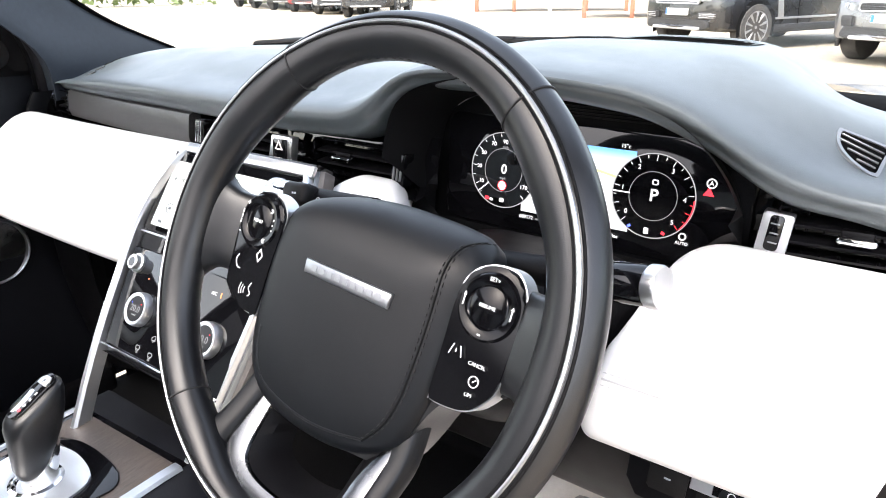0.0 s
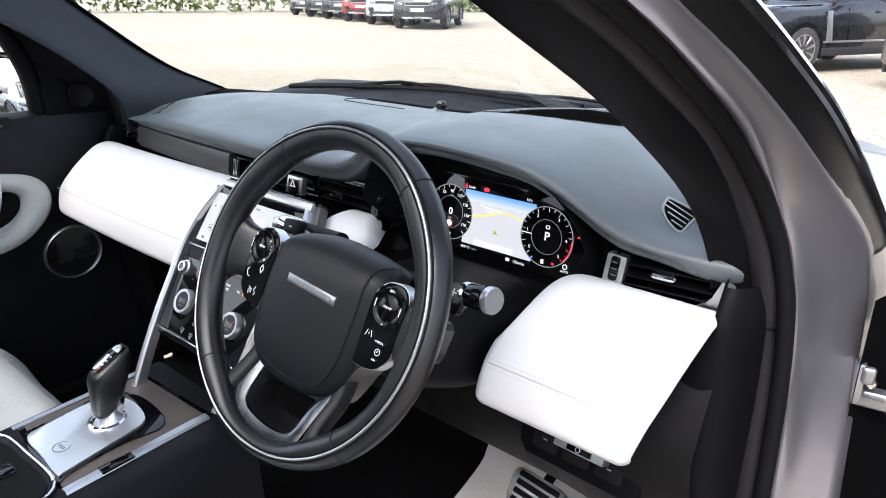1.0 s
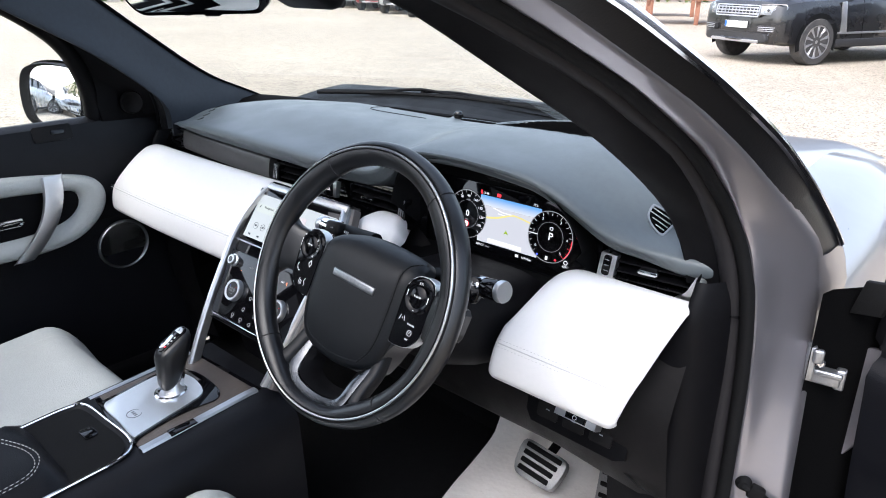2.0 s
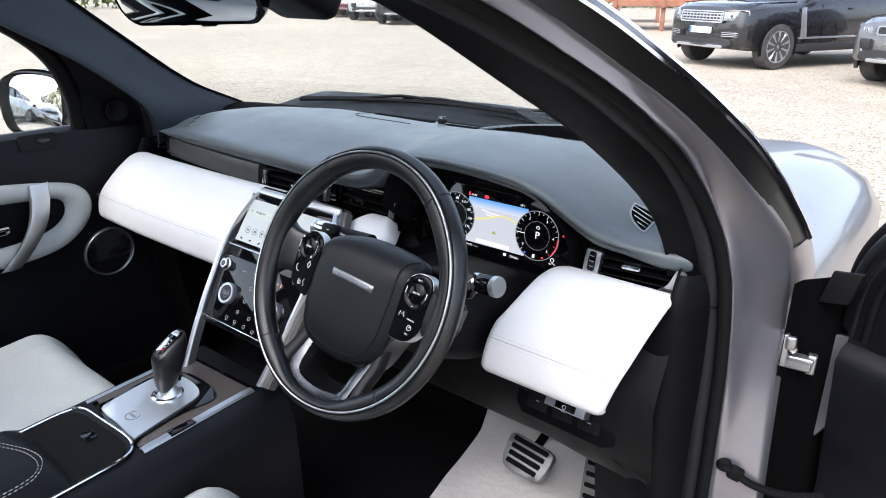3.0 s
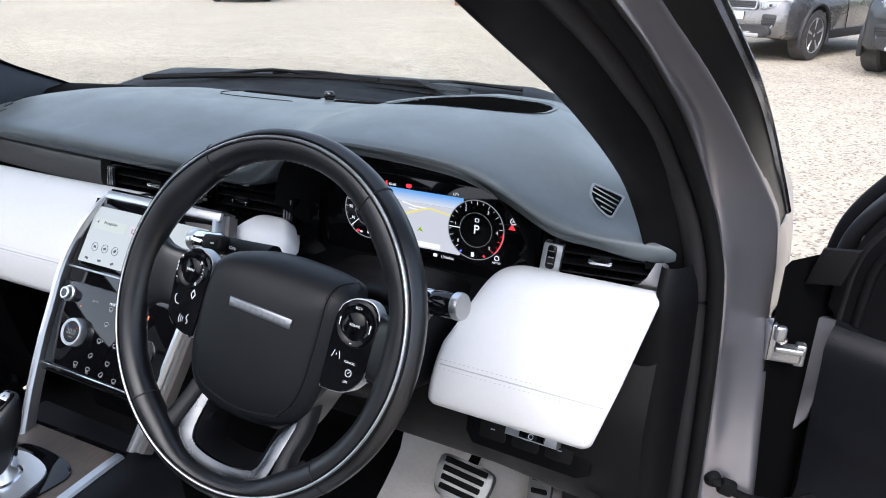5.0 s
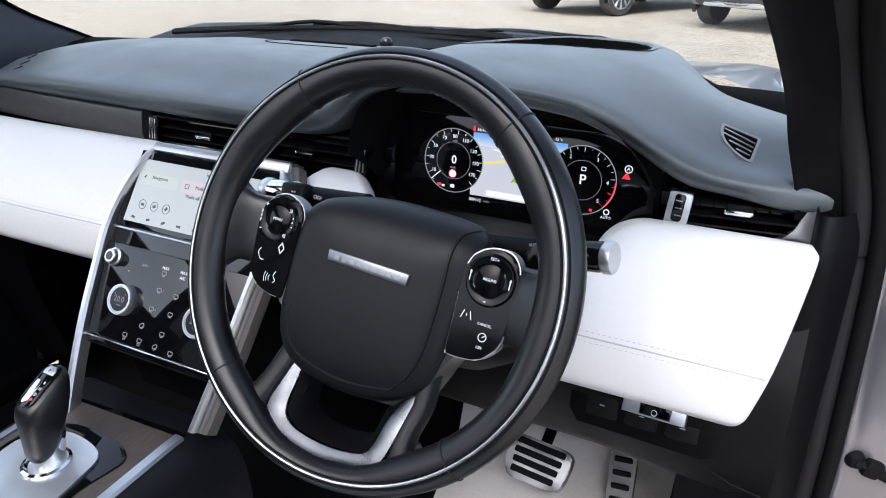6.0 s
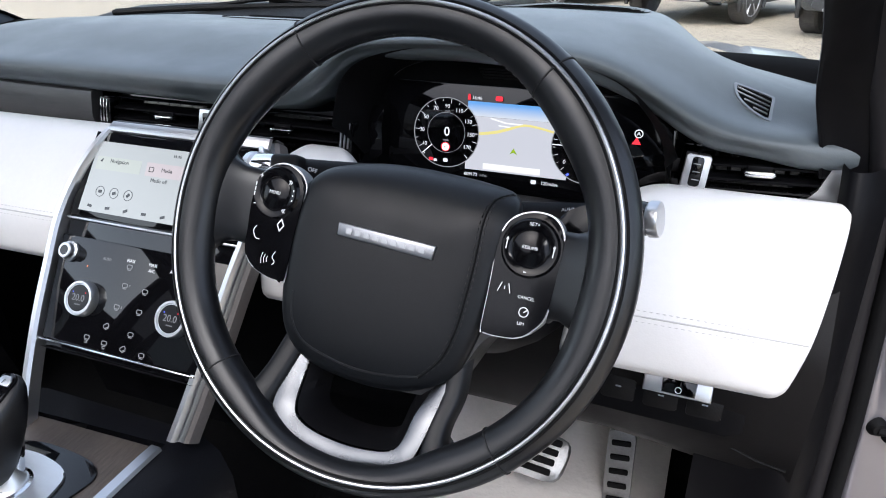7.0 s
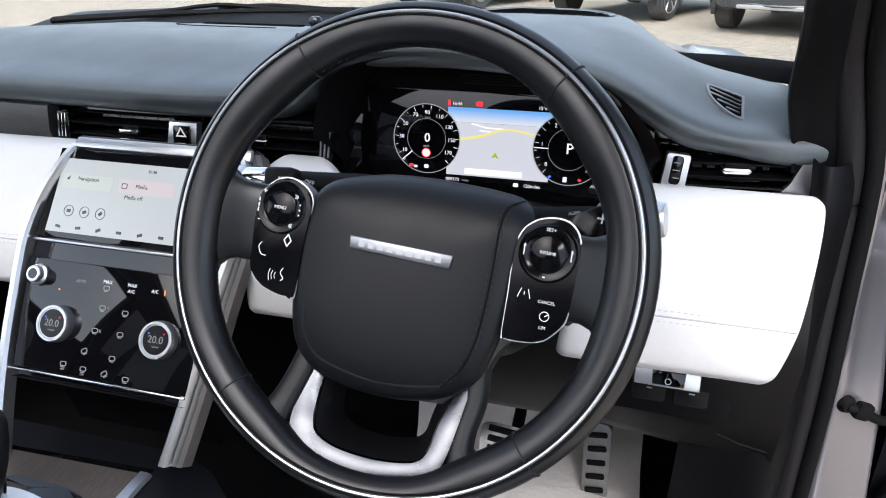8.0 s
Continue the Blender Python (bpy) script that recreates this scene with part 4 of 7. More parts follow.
        for k, q in enumerate(fine):
            a, b = fine[max(k - 1, 0)], fine[min(k + 1, len(fine) - 1)]
            side = Vector((float(a[1] - b[1]), float(b[0] - a[0]), 0)).normalized()
            rows.append([Vector(q[:3]) + float(q[3] * math.copysign(abs(math.cos(t)) ** 0.7, math.cos(t))) * side + Vector((0, 0, 0.011 * math.copysign(abs(math.sin(t)) ** 0.7, math.sin(t)))) for t in (2 * math.pi * j / 24 for j in range(24))])
        part("lower_spoke", loft(rows, True, True, WM), HUB, WHEEL, "black lower spoke")
    # piped seam with twin stitching on the shoulders of the cover
    line = [(0.082, 0.0535), (0.0735, 0.046), (0.0705, 0.030), (0.0705, 0.0), (0.0695, -0.027), (0.0672, -0.053), (0.0605, -0.075), (0.047, -0.092)]
    for off, kind in ((-0.0024, "stitch"), (0.0, "groove"), (0.0024, "stitch")):
        path = [WM @ Vector((q[0] + off, q[1] + 0.3 * off, cover_z(q[0] + off, q[1] + 0.3 * off) + (0.0004 if kind == "stitch" else 0.0))) for q in spline(line, 6)]
        if kind == "groove":
            part("cover_seam", tube(path, 0.0008, 6), RUBBER, WHEEL)
        else:
            part("cover_stitching", stitches(path, 0.0034, 0.0022, 0.0006), BLACK_THREAD, WHEEL)
    low = [(-0.072, -0.055), (-0.068, -0.076), (-0.054, -0.092), (-0.025, -0.0995), (0.0, -0.1015), (0.025, -0.099), (0.0487, -0.094)]
    part("cover_crease", tube([(q[0] * 0.96, q[1] * 0.97, cover_z(q[0] * 0.96, q[1] * 0.97) - 0.0006) for q in spline(low, 5)], 0.0013, 6, m=WM), HUB, WHEEL)
    # badge: plain bars stand for the lettering
    bm_ = WM @ pose(0.0005, 0.0005, -0.0192, 0, 0, -1.5)
    badge = part("badge", prism([(-0.0405, 0.005), (0.0405, 0.0052), (0.0395, -0.0052), (-0.0395, -0.005)], -0.003, 0.0018, bm_, 0.0008), BADGE, WHEEL, "satin metal badge bar")
    part("badge_marks", bars(0.068, 0.0046, 9, bm_ @ Matrix.Translation((0, 0, 0.0018)), 0.0003), BADGE_MARK, badge, smooth=False)
    # lower silver trim, shaped like a deep U
    out = spline([(-0.0605, -0.100, -0.036), (-0.0637, -0.1229, -0.027), (-0.0642, -0.1405, -0.0195), (-0.0585, -0.1530, -0.0155), (-0.0393, -0.1612, -0.0125), (-0.0051, -0.1642, -0.011), (0.0282, -0.1611, -0.011), (0.0525, -0.1541, -0.0115), (0.0612, -0.1450, -0.0135), (0.0662, -0.1207, -0.0205), (0.069, -0.086, -0.036)], 5)
    inn = spline([(-0.0478, -0.102, -0.037), (-0.0470, -0.1205, -0.0295), (-0.0445, -0.1350, -0.022), (-0.0386, -0.1445, -0.018), (-0.0225, -0.1500, -0.0155), (0.0034, -0.1518, -0.0145), (0.0264, -0.1495, -0.0135), (0.0415, -0.1450, -0.0138), (0.0475, -0.1360, -0.016), (0.0510, -0.1150, -0.0235), (0.0605, -0.088, -0.037)], 5)
    rows = []
    for a, b in zip(out, inn):
        mid = 0.5 * (a + b)
        rows.append([tuple(a - (0, 0, 0.016)), tuple(a - (0, 0, 0.002)), tuple(0.86 * a + 0.14 * mid + (0, 0, 0.0008)), tuple(mid + (0, 0, 0.0018)), tuple(0.86 * b + 0.14 * mid), tuple(b - (0, 0, 0.003)), tuple(b - (0, 0, 0.022))])
    part("trim_lining", loft([[tuple(q - (0, 0, 0.002)), tuple(np.array((q[0] * 0.86, q[1] + 0.006, q[2] - 0.012))), tuple(np.array((q[0] * 0.80, q[1] + 0.009, q[2] - 0.034)))] for q in inn], m=WM), TRIM, WHEEL, "dark lining inside the trim")
    part("lower_trim", loft(rows, caps=True, m=WM), SPOKE_SATIN, WHEEL, "satin silver lower spoke trim")
    base = spline([(-0.070, -0.134), (-0.079, -0.145), (-0.076, -0.155), (-0.06, -0.163), (0.0, -0.168), (0.06, -0.162), (0.074, -0.153), (0.077, -0.144), (0.068, -0.134), (0.064, -0.143), (0.05, -0.1515), (0.0, -0.155), (-0.05, -0.152), (-0.066, -0.142)], 4, True)
    part("lower_bridge", prism(base, -0.06, -0.044, WM, 0.004), LEATHER, WHEEL)

    # switch pods
    def pod(sx):
        if sx < 0:
            o = [(-0.104, 0.0415), (-0.089, 0.0385), (-0.0795, 0.029), (-0.0785, 0.015), (-0.0795, -0.01), (-0.0805, -0.0455), (-0.084, -0.049), (-0.096, -0.0485), (-0.113, -0.0425), (-0.121, -0.032), (-0.1225, -0.016), (-0.124, 0.012), (-0.1185, 0.032)]
        else:
            o = [(0.104, 0.0425), (0.119, 0.0415), (0.128, 0.0305), (0.130, 0.012), (0.1295, -0.005), (0.1275, -0.026), (0.121, -0.037), (0.112, -0.0445), (0.098, -0.047), (0.087, -0.0468), (0.0848, -0.044), (0.0845, -0.02), (0.0842, 0.02), (0.0905, 0.0355)]
        o = spline(o, 4, True)
        c = (sum(q[0] for q in o) / len(o), sum(q[1] for q in o) / len(o))
        grow = [(c[0] + 1.04 * (q[0] - c[0]), c[1] + 1.022 * (q[1] - c[1])) for q in o]
        p = part("switch_pod", prism(o, -0.036, -0.0235, WM, 0.0018, 3), POD, WHEEL, "gloss black switch pod with white legends")
        part("pod_rim", hoop(grow, [tuple(q[:2]) for q in o], -0.04, -0.0255, WM), SATIN, p, "satin silver rim")
        bx = sx * 0.1045 + (0.0015 if sx < 0 else 0.003)
        by = 0.018
        pm = WM @ Matrix.Translation((bx, by, -0.0235))
        part("rocker", lathe([(1e-5, 0.0012), (0.012, 0.0012), (0.0132, 0.0004), (0.0145, 0.0014), (0.0195, 0.0018), (0.0212, 0.0)], 40, pm), POD, p, "round rocker")
        top = 0.0022

        def mark(words, x, y, size):
            text("legend", words, size * 0.88, WM @ Matrix.Translation((x, y, -0.0235 + top)), INK, p)

        def dash_mark(x, y, w, h, rz=0.0):
            part("mark", box(w, h, 0.0003, WM @ pose(x, y, -0.0235 + top, 0, 0, rz), 0), INK, p, smooth=False)

        if sx < 0:
            mark("MENU", bx, by, 0.0042)
            mark("+", bx - 0.015, by + 0.011, 0.008)
            mark("-", bx - 0.0165, by - 0.011, 0.009)
            mark("»", bx + 0.0125, by + 0.0105, 0.0085)
            mark("«", bx + 0.011, by - 0.0125, 0.0085)
            for dy in (-0.004, 0.0, 0.004):
                dash_mark(bx - 0.0185, by + dy, 0.001, 0.003)
                dash_mark(bx + 0.0165, by + dy, 0.001, 0.0012)
            part("diamond_mark", hoop([(-0.093, -0.001), (-0.0895, -0.0065), (-0.093, -0.012), (-0.0965, -0.0065)], [(-0.093, -0.0028), (-0.0905, -0.0065), (-0.093, -0.0102), (-0.0955, -0.0065)], -0.0236, -0.0232, WM), INK, p, smooth=False)
            arc = [(-0.1145, -0.011, -0.0234), (-0.1165, -0.015, -0.0234), (-0.1135, -0.0205, -0.0234), (-0.1095, -0.021, -0.0234)]
            part("phone_mark", tube(spline(arc, 4), 0.00042, 6, m=WM), INK, p)
            part("voice_mark", tube(spline([(-0.0925, -0.028, -0.0234), (-0.0945, -0.0325, -0.0234), (-0.0915, -0.036, -0.0234), (-0.0935, -0.0385, -0.0234)], 4), 0.00036, 6, m=WM), INK, p)
            for k in range(3):
                part("voice_mark", tube([(-0.0985 - 0.0025 * k, -0.0325 + 0.001 * k, -0.0234), (-0.0995 - 0.0025 * k, -0.035, -0.0234), (-0.0985 - 0.0025 * k, -0.0375 - 0.001 * k, -0.0234)], 0.0003, 5, m=WM), INK, p)
        else:
            mark("RESUME", bx, by, 0.0037)
            mark("SET+", bx, by + 0.0165, 0.004)
            mark("-", bx, by - 0.0165, 0.010)
            for s2 in (-1, 1):
                dash_mark(bx + s2 * 0.0168, by, 0.0008, 0.007)
                mark("^", bx + s2 * 0.0168, by + 0.0028, 0.006)
            mark("CANCEL", 0.1125, -0.0165, 0.0036)
            mark("LIM", 0.1125, -0.0345, 0.0038)
            part("limit_mark", hoop(circle(0.0036, 24, 0.1125, -0.0265), circle(0.003, 24, 0.1125, -0.0265), -0.0236, -0.0231, WM), INK, p)
            dash_mark(0.114, -0.0255, 0.003, 0.0007, 40)
            dash_mark(0.0925, -0.0125, 0.0006, 0.007, -18)
            dash_mark(0.0995, -0.0125, 0.0006, 0.007, 18)
            dash_mark(0.096, -0.0125, 0.0006, 0.0022)

    pod(-1)
    pod(1)
    # gear paddle behind the spoke
    pd = spline([(0.112, 0.045), (0.127, 0.0575), (0.144, 0.064), (0.151, 0.058), (0.153, 0.040), (0.146, 0.030), (0.134, 0.033), (0.118, 0.028)], 4, True)
    paddle = part("gear_paddle", prism(pd, -0.082, -0.074, WM, 0.003, 3), POD, WHEEL, "black gear paddle with a plus mark")
    for w_, h_ in ((0.008, 0.0014), (0.0014, 0.008)):
        part("mark", box(w_, h_, 0.0004, WM @ pose(0.1385, 0.052, -0.0738), 0), INK_DIM, paddle, smooth=False)


build_wheel()
under(WHEEL)

# ---- steering column with its stalks
COLUMN = thing("steering_column", "black steering column shroud with two control stalks", "steering column", at=(0.352, 0.12, 1.0))


def build_column():
    rows = []
    for y, w, top, low in ((0.035, 0.062, 1.062, 0.985), (0.06, 0.078, 1.068, 0.96), (0.10, 0.09, 1.062, 0.93), (0.16, 0.10, 1.045, 0.905), (0.22, 0.112, 1.03, 0.892), (0.29, 0.115, 1.02, 0.89)):
        zc, h = 0.5 * (top + low), 0.5 * (top - low)
        rows.append([(0.352 + w * math.copysign(abs(math.cos(t)) ** 0.5, math.cos(t)), y, zc + h * math.copysign(abs(math.sin(t)) ** 0.6, math.sin(t))) for t in (2 * math.pi * j / 40 for j in range(40))])
    part("shroud", loft(rows, True, True), TRIM, COLUMN, "black moulded shroud")
    part("boot", lathe([(0.03, -0.06), (0.052, -0.05), (0.056, -0.02), (0.05, 0.0), (0.03, 0.004)], 32, WM @ Matrix.Translation((0, -0.01, -0.075))), TRIM, COLUMN)
    for sx in (1, -1):
        def at(u, dy=0.0, dz=0.0):
            u = 0.06 + (u - 0.06) * (1.06 if sx > 0 else 1.12)
            return (0.352 + sx * u, (0.088 - 0.15 * (u - 0.1) if sx > 0 else 0.099 + 0.085 * (u - 0.1)) + dy, (1.080 + 0.165 * (u - 0.1) if sx > 0 else 1.0885 - 0.065 * (u - 0.1)) + dz)
        s = part("stalk", tube([at(0.06), at(0.10), at(0.128), at(0.14)], [0.013, 0.0125, 0.0125, 0.0125], 20, flat=0.85), TRIM, COLUMN, "black control stalk with white marks")
        part("collar", tube([at(0.138), at(0.14), at(0.147), at(0.149)], [0.0122, 0.0135, 0.0135, 0.0125], 24), CHROME, s, "bright ring")
        part("twist_switch", tube([at(0.149), at(0.153), at(0.170), at(0.173)], [0.0122, 0.013, 0.013, 0.012], 24), GLOSS if sx > 0 else CHROME, s, "twist switch")
        part("end_ring", tube([at(0.172), at(0.174), at(0.179), at(0.1808), at(0.1805)], [0.0118, 0.0138, 0.0138, 0.0128, 0.0098], 28), SATIN, s, "satin silver end ring")
        part("end_button", tube([at(0.175), at(0.1793), at(0.1798)], [0.0098, 0.0098, 0.0085], 20), PRINT, s, "pale end button")
        fm = axes_m(at(0.108, -0.0122, 0.003), (1, 0, 0.18 * sx), (0, 0.35, 1))
        if sx > 0:
            for k, w in enumerate(("AUTO", "OFF", "1")):
                text("legend", w, 0.0036, fm @ Matrix.Translation((0.010, 0.006 - 0.0045 * k, 0.0012)), PRINT, s)
        else:
            text("legend", "OFF", 0.0055, fm @ Matrix.Translation((0.0, 0.002, 0.0012)), PRINT, s)
            part("dip_switch", box(0.03, 0.02, 0.02, axes_m(at(0.132, -0.012, 0.007), (1, 0, 0.06), (0, 0.5, 1)), 0.005, 3), TRIM_GREY, s, "lamp switch")
            part("lamp_mark", bars(0.006, 0.0016, 2, axes_m(at(0.128, -0.0225, 0.012), (1, 0, 0.06), (0, 0.5, 1)), 0.0004), PRINT, s, smooth=False)


build_column()
under(COLUMN)

# ---- centre stack
STACK = thing("centre_stack", "glossy black centre stack with touchscreen and climate controls", "control panel", at=(0, 0.1, 0.95))
SM = axes_m((-0.004, 0.134, 0.988), (1, 0, 0), (0, 0.64, 1))


KNOB_FACE = material("knob_face", (0.004, 0.004, 0.005), 0.3, spec=0.3, vary=0.2, vary_size=0.02)


def build_stack():
    k = math.hypot(1, 0.64)
    part("housing", prism([(-0.098, 0.116), (0.122, 0.116), (0.118, 0.0), (0.098, -0.165), (-0.116, -0.165), (-0.13, 0.0)], -0.03, -0.003, SM, 0.004), GLOSS, STACK, "gloss black housing")
    part("top_strip", prism([(-0.103, 0.0995), (0.125, 0.0995), (0.125, 0.112), (-0.096, 0.112)], -0.003, 0.002, SM, 0.002), SATIN_DARK, STACK, "satin strip over the screen")
    bez = part("touchscreen", prism([(-0.116, 0.0975), (0.122, 0.0975), (0.122, -0.006), (-0.126, -0.006)], -0.003, 0.001, SM, 0.0015), GLOSS, STACK, "lit touchscreen with a pale menu")
    part("screen_image", prism([(-0.108, 0.086), (0.112, 0.086), (0.112, 0.001), (-0.114, 0.001)], 0.001, 0.0014, SM, 0), SCREEN, bez, smooth=False)
    part("tile", prism([(-0.104, 0.068), (-0.038, 0.068), (-0.038, 0.052), (-0.104, 0.052)], 0.0014, 0.0017, SM, 0), SCREEN_GREEN, bez, smooth=False)
    part("tile", prism([(-0.03, 0.068), (0.04, 0.068), (0.04, 0.052), (-0.03, 0.052)], 0.0014, 0.0017, SM, 0), SCREEN_PINK, bez, smooth=False)
    for words, x, y, s in (("Navigation", -0.070, 0.0635, 0.0064), ("Media", 0.0, 0.0605, 0.0064), ("Media off", -0.008, 0.0475, 0.0062), ("16:46", 0.010, 0.0785, 0.0052)):
        text("screen_word", words, s, SM @ Matrix.Translation((x, y, 0.0019)), SCREEN_INK, bez)
    part("nav_mark", prism([(-0.099, 0.0622), (-0.0945, 0.066), (-0.096, 0.0608)], 0.0017, 0.002, SM, 0), SCREEN_INK, bez, smooth=False)
    part("media_mark", hoop(rounded(0.007, 0.006, 0.001, cx=-0.022, cy=0.06), rounded(0.0055, 0.0045, 0.0008, cx=-0.022, cy=0.06), 0.0017, 0.002, SM), SCREEN_INK, bez)
    for i in range(3):
        x = -0.088 + 0.021 * i
        part("round_mark", hoop(circle(0.0064, 24, x, 0.026), circle(0.0058, 24, x, 0.026), 0.0014, 0.0018, SM), SCREEN_INK, bez)
        part("round_mark", box(0.005, 0.0035, 0.0003, SM @ pose(x, 0.026, 0.0017, 0, 0, 20 * i), 0), SCREEN_INK, bez, smooth=False)
    for i in range(8):
        part("shortcut_mark", box(0.0065, 0.0032, 0.0003, SM @ pose(-0.098 + 0.0268 * i, 0.0075, 0.0017, 0, 0, (17 * i) % 40 - 10), 0), SCREEN_INK, bez, smooth=False)
    part("ledge", prism([(-0.126, -0.008), (0.12, -0.008), (0.1195, -0.0108), (-0.1265, -0.0108)], -0.003, 0.003, SM, 0.001), SATIN_DARK, STACK, "bright ledge under the screen")
    cl = part("climate_panel", prism([(-0.127, -0.03), (0.116, -0.03), (0.1, -0.152), (-0.118, -0.152)], -0.003, 0.0012, SM, 0.002), GLOSS, STACK, "gloss black climate panel")
    part("lower_line", prism([(-0.119, -0.1525), (0.1, -0.1525), (0.0998, -0.1548), (-0.119, -0.1548)], -0.003, 0.003, SM, 0.0008), CHROME, STACK, "thin bright line")

    def knob(x, y):
        m = SM @ Matrix.Translation((x, y, 0.001))
        kn = part("dial_knob", lathe([(0.0205, 0.0), (0.0205, 0.003), (0.0200, 0.0085), (0.0192, 0.0108), (0.0168, 0.0108), (0.0160, 0.0096)], 48, m), SATIN, cl, "satin metal dial with lit display")
        part("knob_face", disc(0.0161, 0.004, 0.0098, 40, m), KNOB_FACE, kn)
        text("reading", "20.0", 0.0108, m @ Matrix.Translation((0, 0.0, 0.0101)), INK_DIM, kn)
        text("unit", "manual", 0.003, m @ Matrix.Translation((0.001, -0.007, 0.0101)), INK_DIM, kn)
        part("cold_mark", box(0.0014, 0.0014, 0.0003, m @ pose(-0.009, 0.006, 0.01), 0), INK_BLUE, kn, smooth=False)
        part("hot_mark", box(0.0014, 0.0014, 0.0003, m @ pose(0.009, 0.007, 0.01), 0), INK_RED, kn, smooth=False)

    knob(-0.070, -0.099)
    knob(0.060, -0.099)
    m = SM @ Matrix.Translation((-0.108, -0.049, 0.001))
    part("volume_knob", lathe([(0.012, 0), (0.012, 0.003), (0.0095, 0.004), (0.0092, 0.0095), (0.0082, 0.0105), (0.006, 0.0105)], 32, m), SATIN, cl, "small satin knob")
    part("volume_cap", disc(0.0068, 0.006, 0.0106, 24, m), GLOSS, cl)
    up = 0.0015
    for words, x, y, s in (("MAX", -0.018, -0.047, 0.0055), ("MAX", 0.013, -0.047, 0.0055), ("A/C", 0.013, -0.0535, 0.0055), ("A/C", 0.042, -0.050, 0.0055), ("AUTO", -0.052, -0.05, 0.0045), ("OFF", -0.027, -0.148, 0.003), ("OFF", -0.053, -0.146, 0.003)):
        text("legend", words, s, SM @ Matrix.Translation((x, y, up)), INK_DIM if words in ("AUTO", "OFF") else INK, cl)
    part("lamp", box(0.0014, 0.006, 0.0003, SM @ pose(0.054, -0.05, up), 0), INK_ORANGE, cl, smooth=False)
    part("lamp", box(0.0016, 0.0016, 0.0003, SM @ pose(-0.078, -0.062, up), 0), INK_ORANGE, cl, smooth=False)
    marks = [(-0.018, -0.0535), (-0.018, -0.075), (0.011, -0.077), (-0.022, -0.100), (0.01, -0.1), (-0.03, -0.123), (0.006, -0.126), (-0.053, -0.140), (-0.027, -0.142), (0.0, -0.143), (0.027, -0.145)]
    for i, (x, y) in enumerate(marks):
        g = SM @ pose(x, y, up, 0, 0, (0, 0, 0, 0, 0, 30, 0, 0, 0, 35, 0)[i])
        part("button_mark", hoop(rounded(0.0078, 0.0052, 0.0018), rounded(0.0062, 0.0036, 0.0012), 0, 0.0004, g), INK_DIM, cl)
        part("button_mark", box(0.0048, 0.0009, 0.0004, g @ pose(0, -0.0036, 0.0002), 0), INK_DIM, cl, smooth=False)
        if i in (3, 1):
            text("button_mark", "R" if i == 3 else "F", 0.0045, SM @ Matrix.Translation((x + 0.0065, y, up)), INK_DIM, cl)
    # cubby under the panel
    rows = [[(-0.12, 0.045, 0.852), (-0.118, 0.07, 0.84), (-0.115, 0.10, 0.80), (-0.112, 0.11, 0.75)], [(0.096, 0.045, 0.852), (0.094, 0.07, 0.84), (0.09, 0.10, 0.80), (0.088, 0.11, 0.75)]]
    part("cubby_back", loft(rows), TRIM, STACK)
    part("usb_port", prism(rounded(0.016, 0.008, 0.002), -0.002, 0.003, axes_m((-0.068, 0.068, 0.842), (1, 0, 0), (0, -0.4, 1)), 0.001), TRIM_GREY, STACK, "small covered socket")
    part("usb_mark", box(0.008, 0.0024, 0.0005, axes_m((-0.068, 0.0655, 0.8425), (1, 0, 0), (0, -0.4, 1)), 0), GREY_PRINT, STACK)
    # chrome strips that frame the stack and run down into the console
    left = [(-0.098, 0.199, 1.079), (-0.107, 0.187, 1.07), (-0.117, 0.17, 1.052), (-0.13, 0.148, 1.022), (-0.1385, 0.122, 0.982), (-0.137, 0.09, 0.93), (-0.132, 0.06, 0.885), (-0.123, 0.025, 0.83), (-0.114, -0.002, 0.785), (-0.110, -0.014, 0.765)]
    right = [(0.106, 0.199, 1.079), (0.115, 0.187, 1.07), (0.123, 0.172, 1.052), (0.125, 0.16, 1.03), (0.117, 0.14, 0.995), (0.108, 0.112, 0.95), (0.099, 0.075, 0.89), (0.090, 0.045, 0.84), (0.082, 0.018, 0.797)]
    for path, sx in ((left, -1), (right, 1)):
        line = spline(path, 6)
        rows = []
        for q in line:
            x, y, z = q
            rows.append([(x - sx * 0.006, y + 0.012, z - 0.008), (x - sx * 0.0058, y - 0.001, z), (x - sx * 0.003, y - 0.004, z + 0.0015), (x + sx * 0.0025, y - 0.0045, z + 0.0015), (x + sx * 0.0048, y - 0.002, z), (x + sx * 0.006, y + 0.006, z - 0.004)])
        part("frame_strip", loft(rows, caps=True), SATIN, STACK, "satin chrome strip")
    rows = []
    for q in spline(right, 6):
        x, y, z = q
        rows.append([(x + 0.0065, y + 0.003, z - 0.002), (x + 0.0085, y + 0.001, z), (x + 0.0105, y + 0.003, z - 0.002), (x + 0.0115, y + 0.008, z - 0.006)])
    part("frame_strip", loft(rows), SATIN_GREY, STACK, "thin second strip")
    rows = []
    for q in spline(right, 6):
        x, y, z = q
        rows.append([(x + 0.0115, y + 0.004, z - 0.004), (x + 0.017, y + 0.006, z - 0.004), (x + 0.019, y + 0.012, z - 0.008), (x + 0.019, y + 0.018, z - 0.012)])
    part("side_panel", loft(rows), SIDE_TRIM, STACK, "pale grey side trim")


build_stack()
under(STACK)

# ---- centre console
CON = thing("centre_console", "black centre console with veneer, metal plate and open tray", "console", at=(-0.045, -0.25, 0.5))


PLATE = material("brushed_plate", (0.93, 0.94, 0.95), 0.42, 1.0, grain=0.06, grain_size=0.0006, vary=0.04, vary_size=0.1, rough_vary=0.05, stretch=(1, 12, 1))


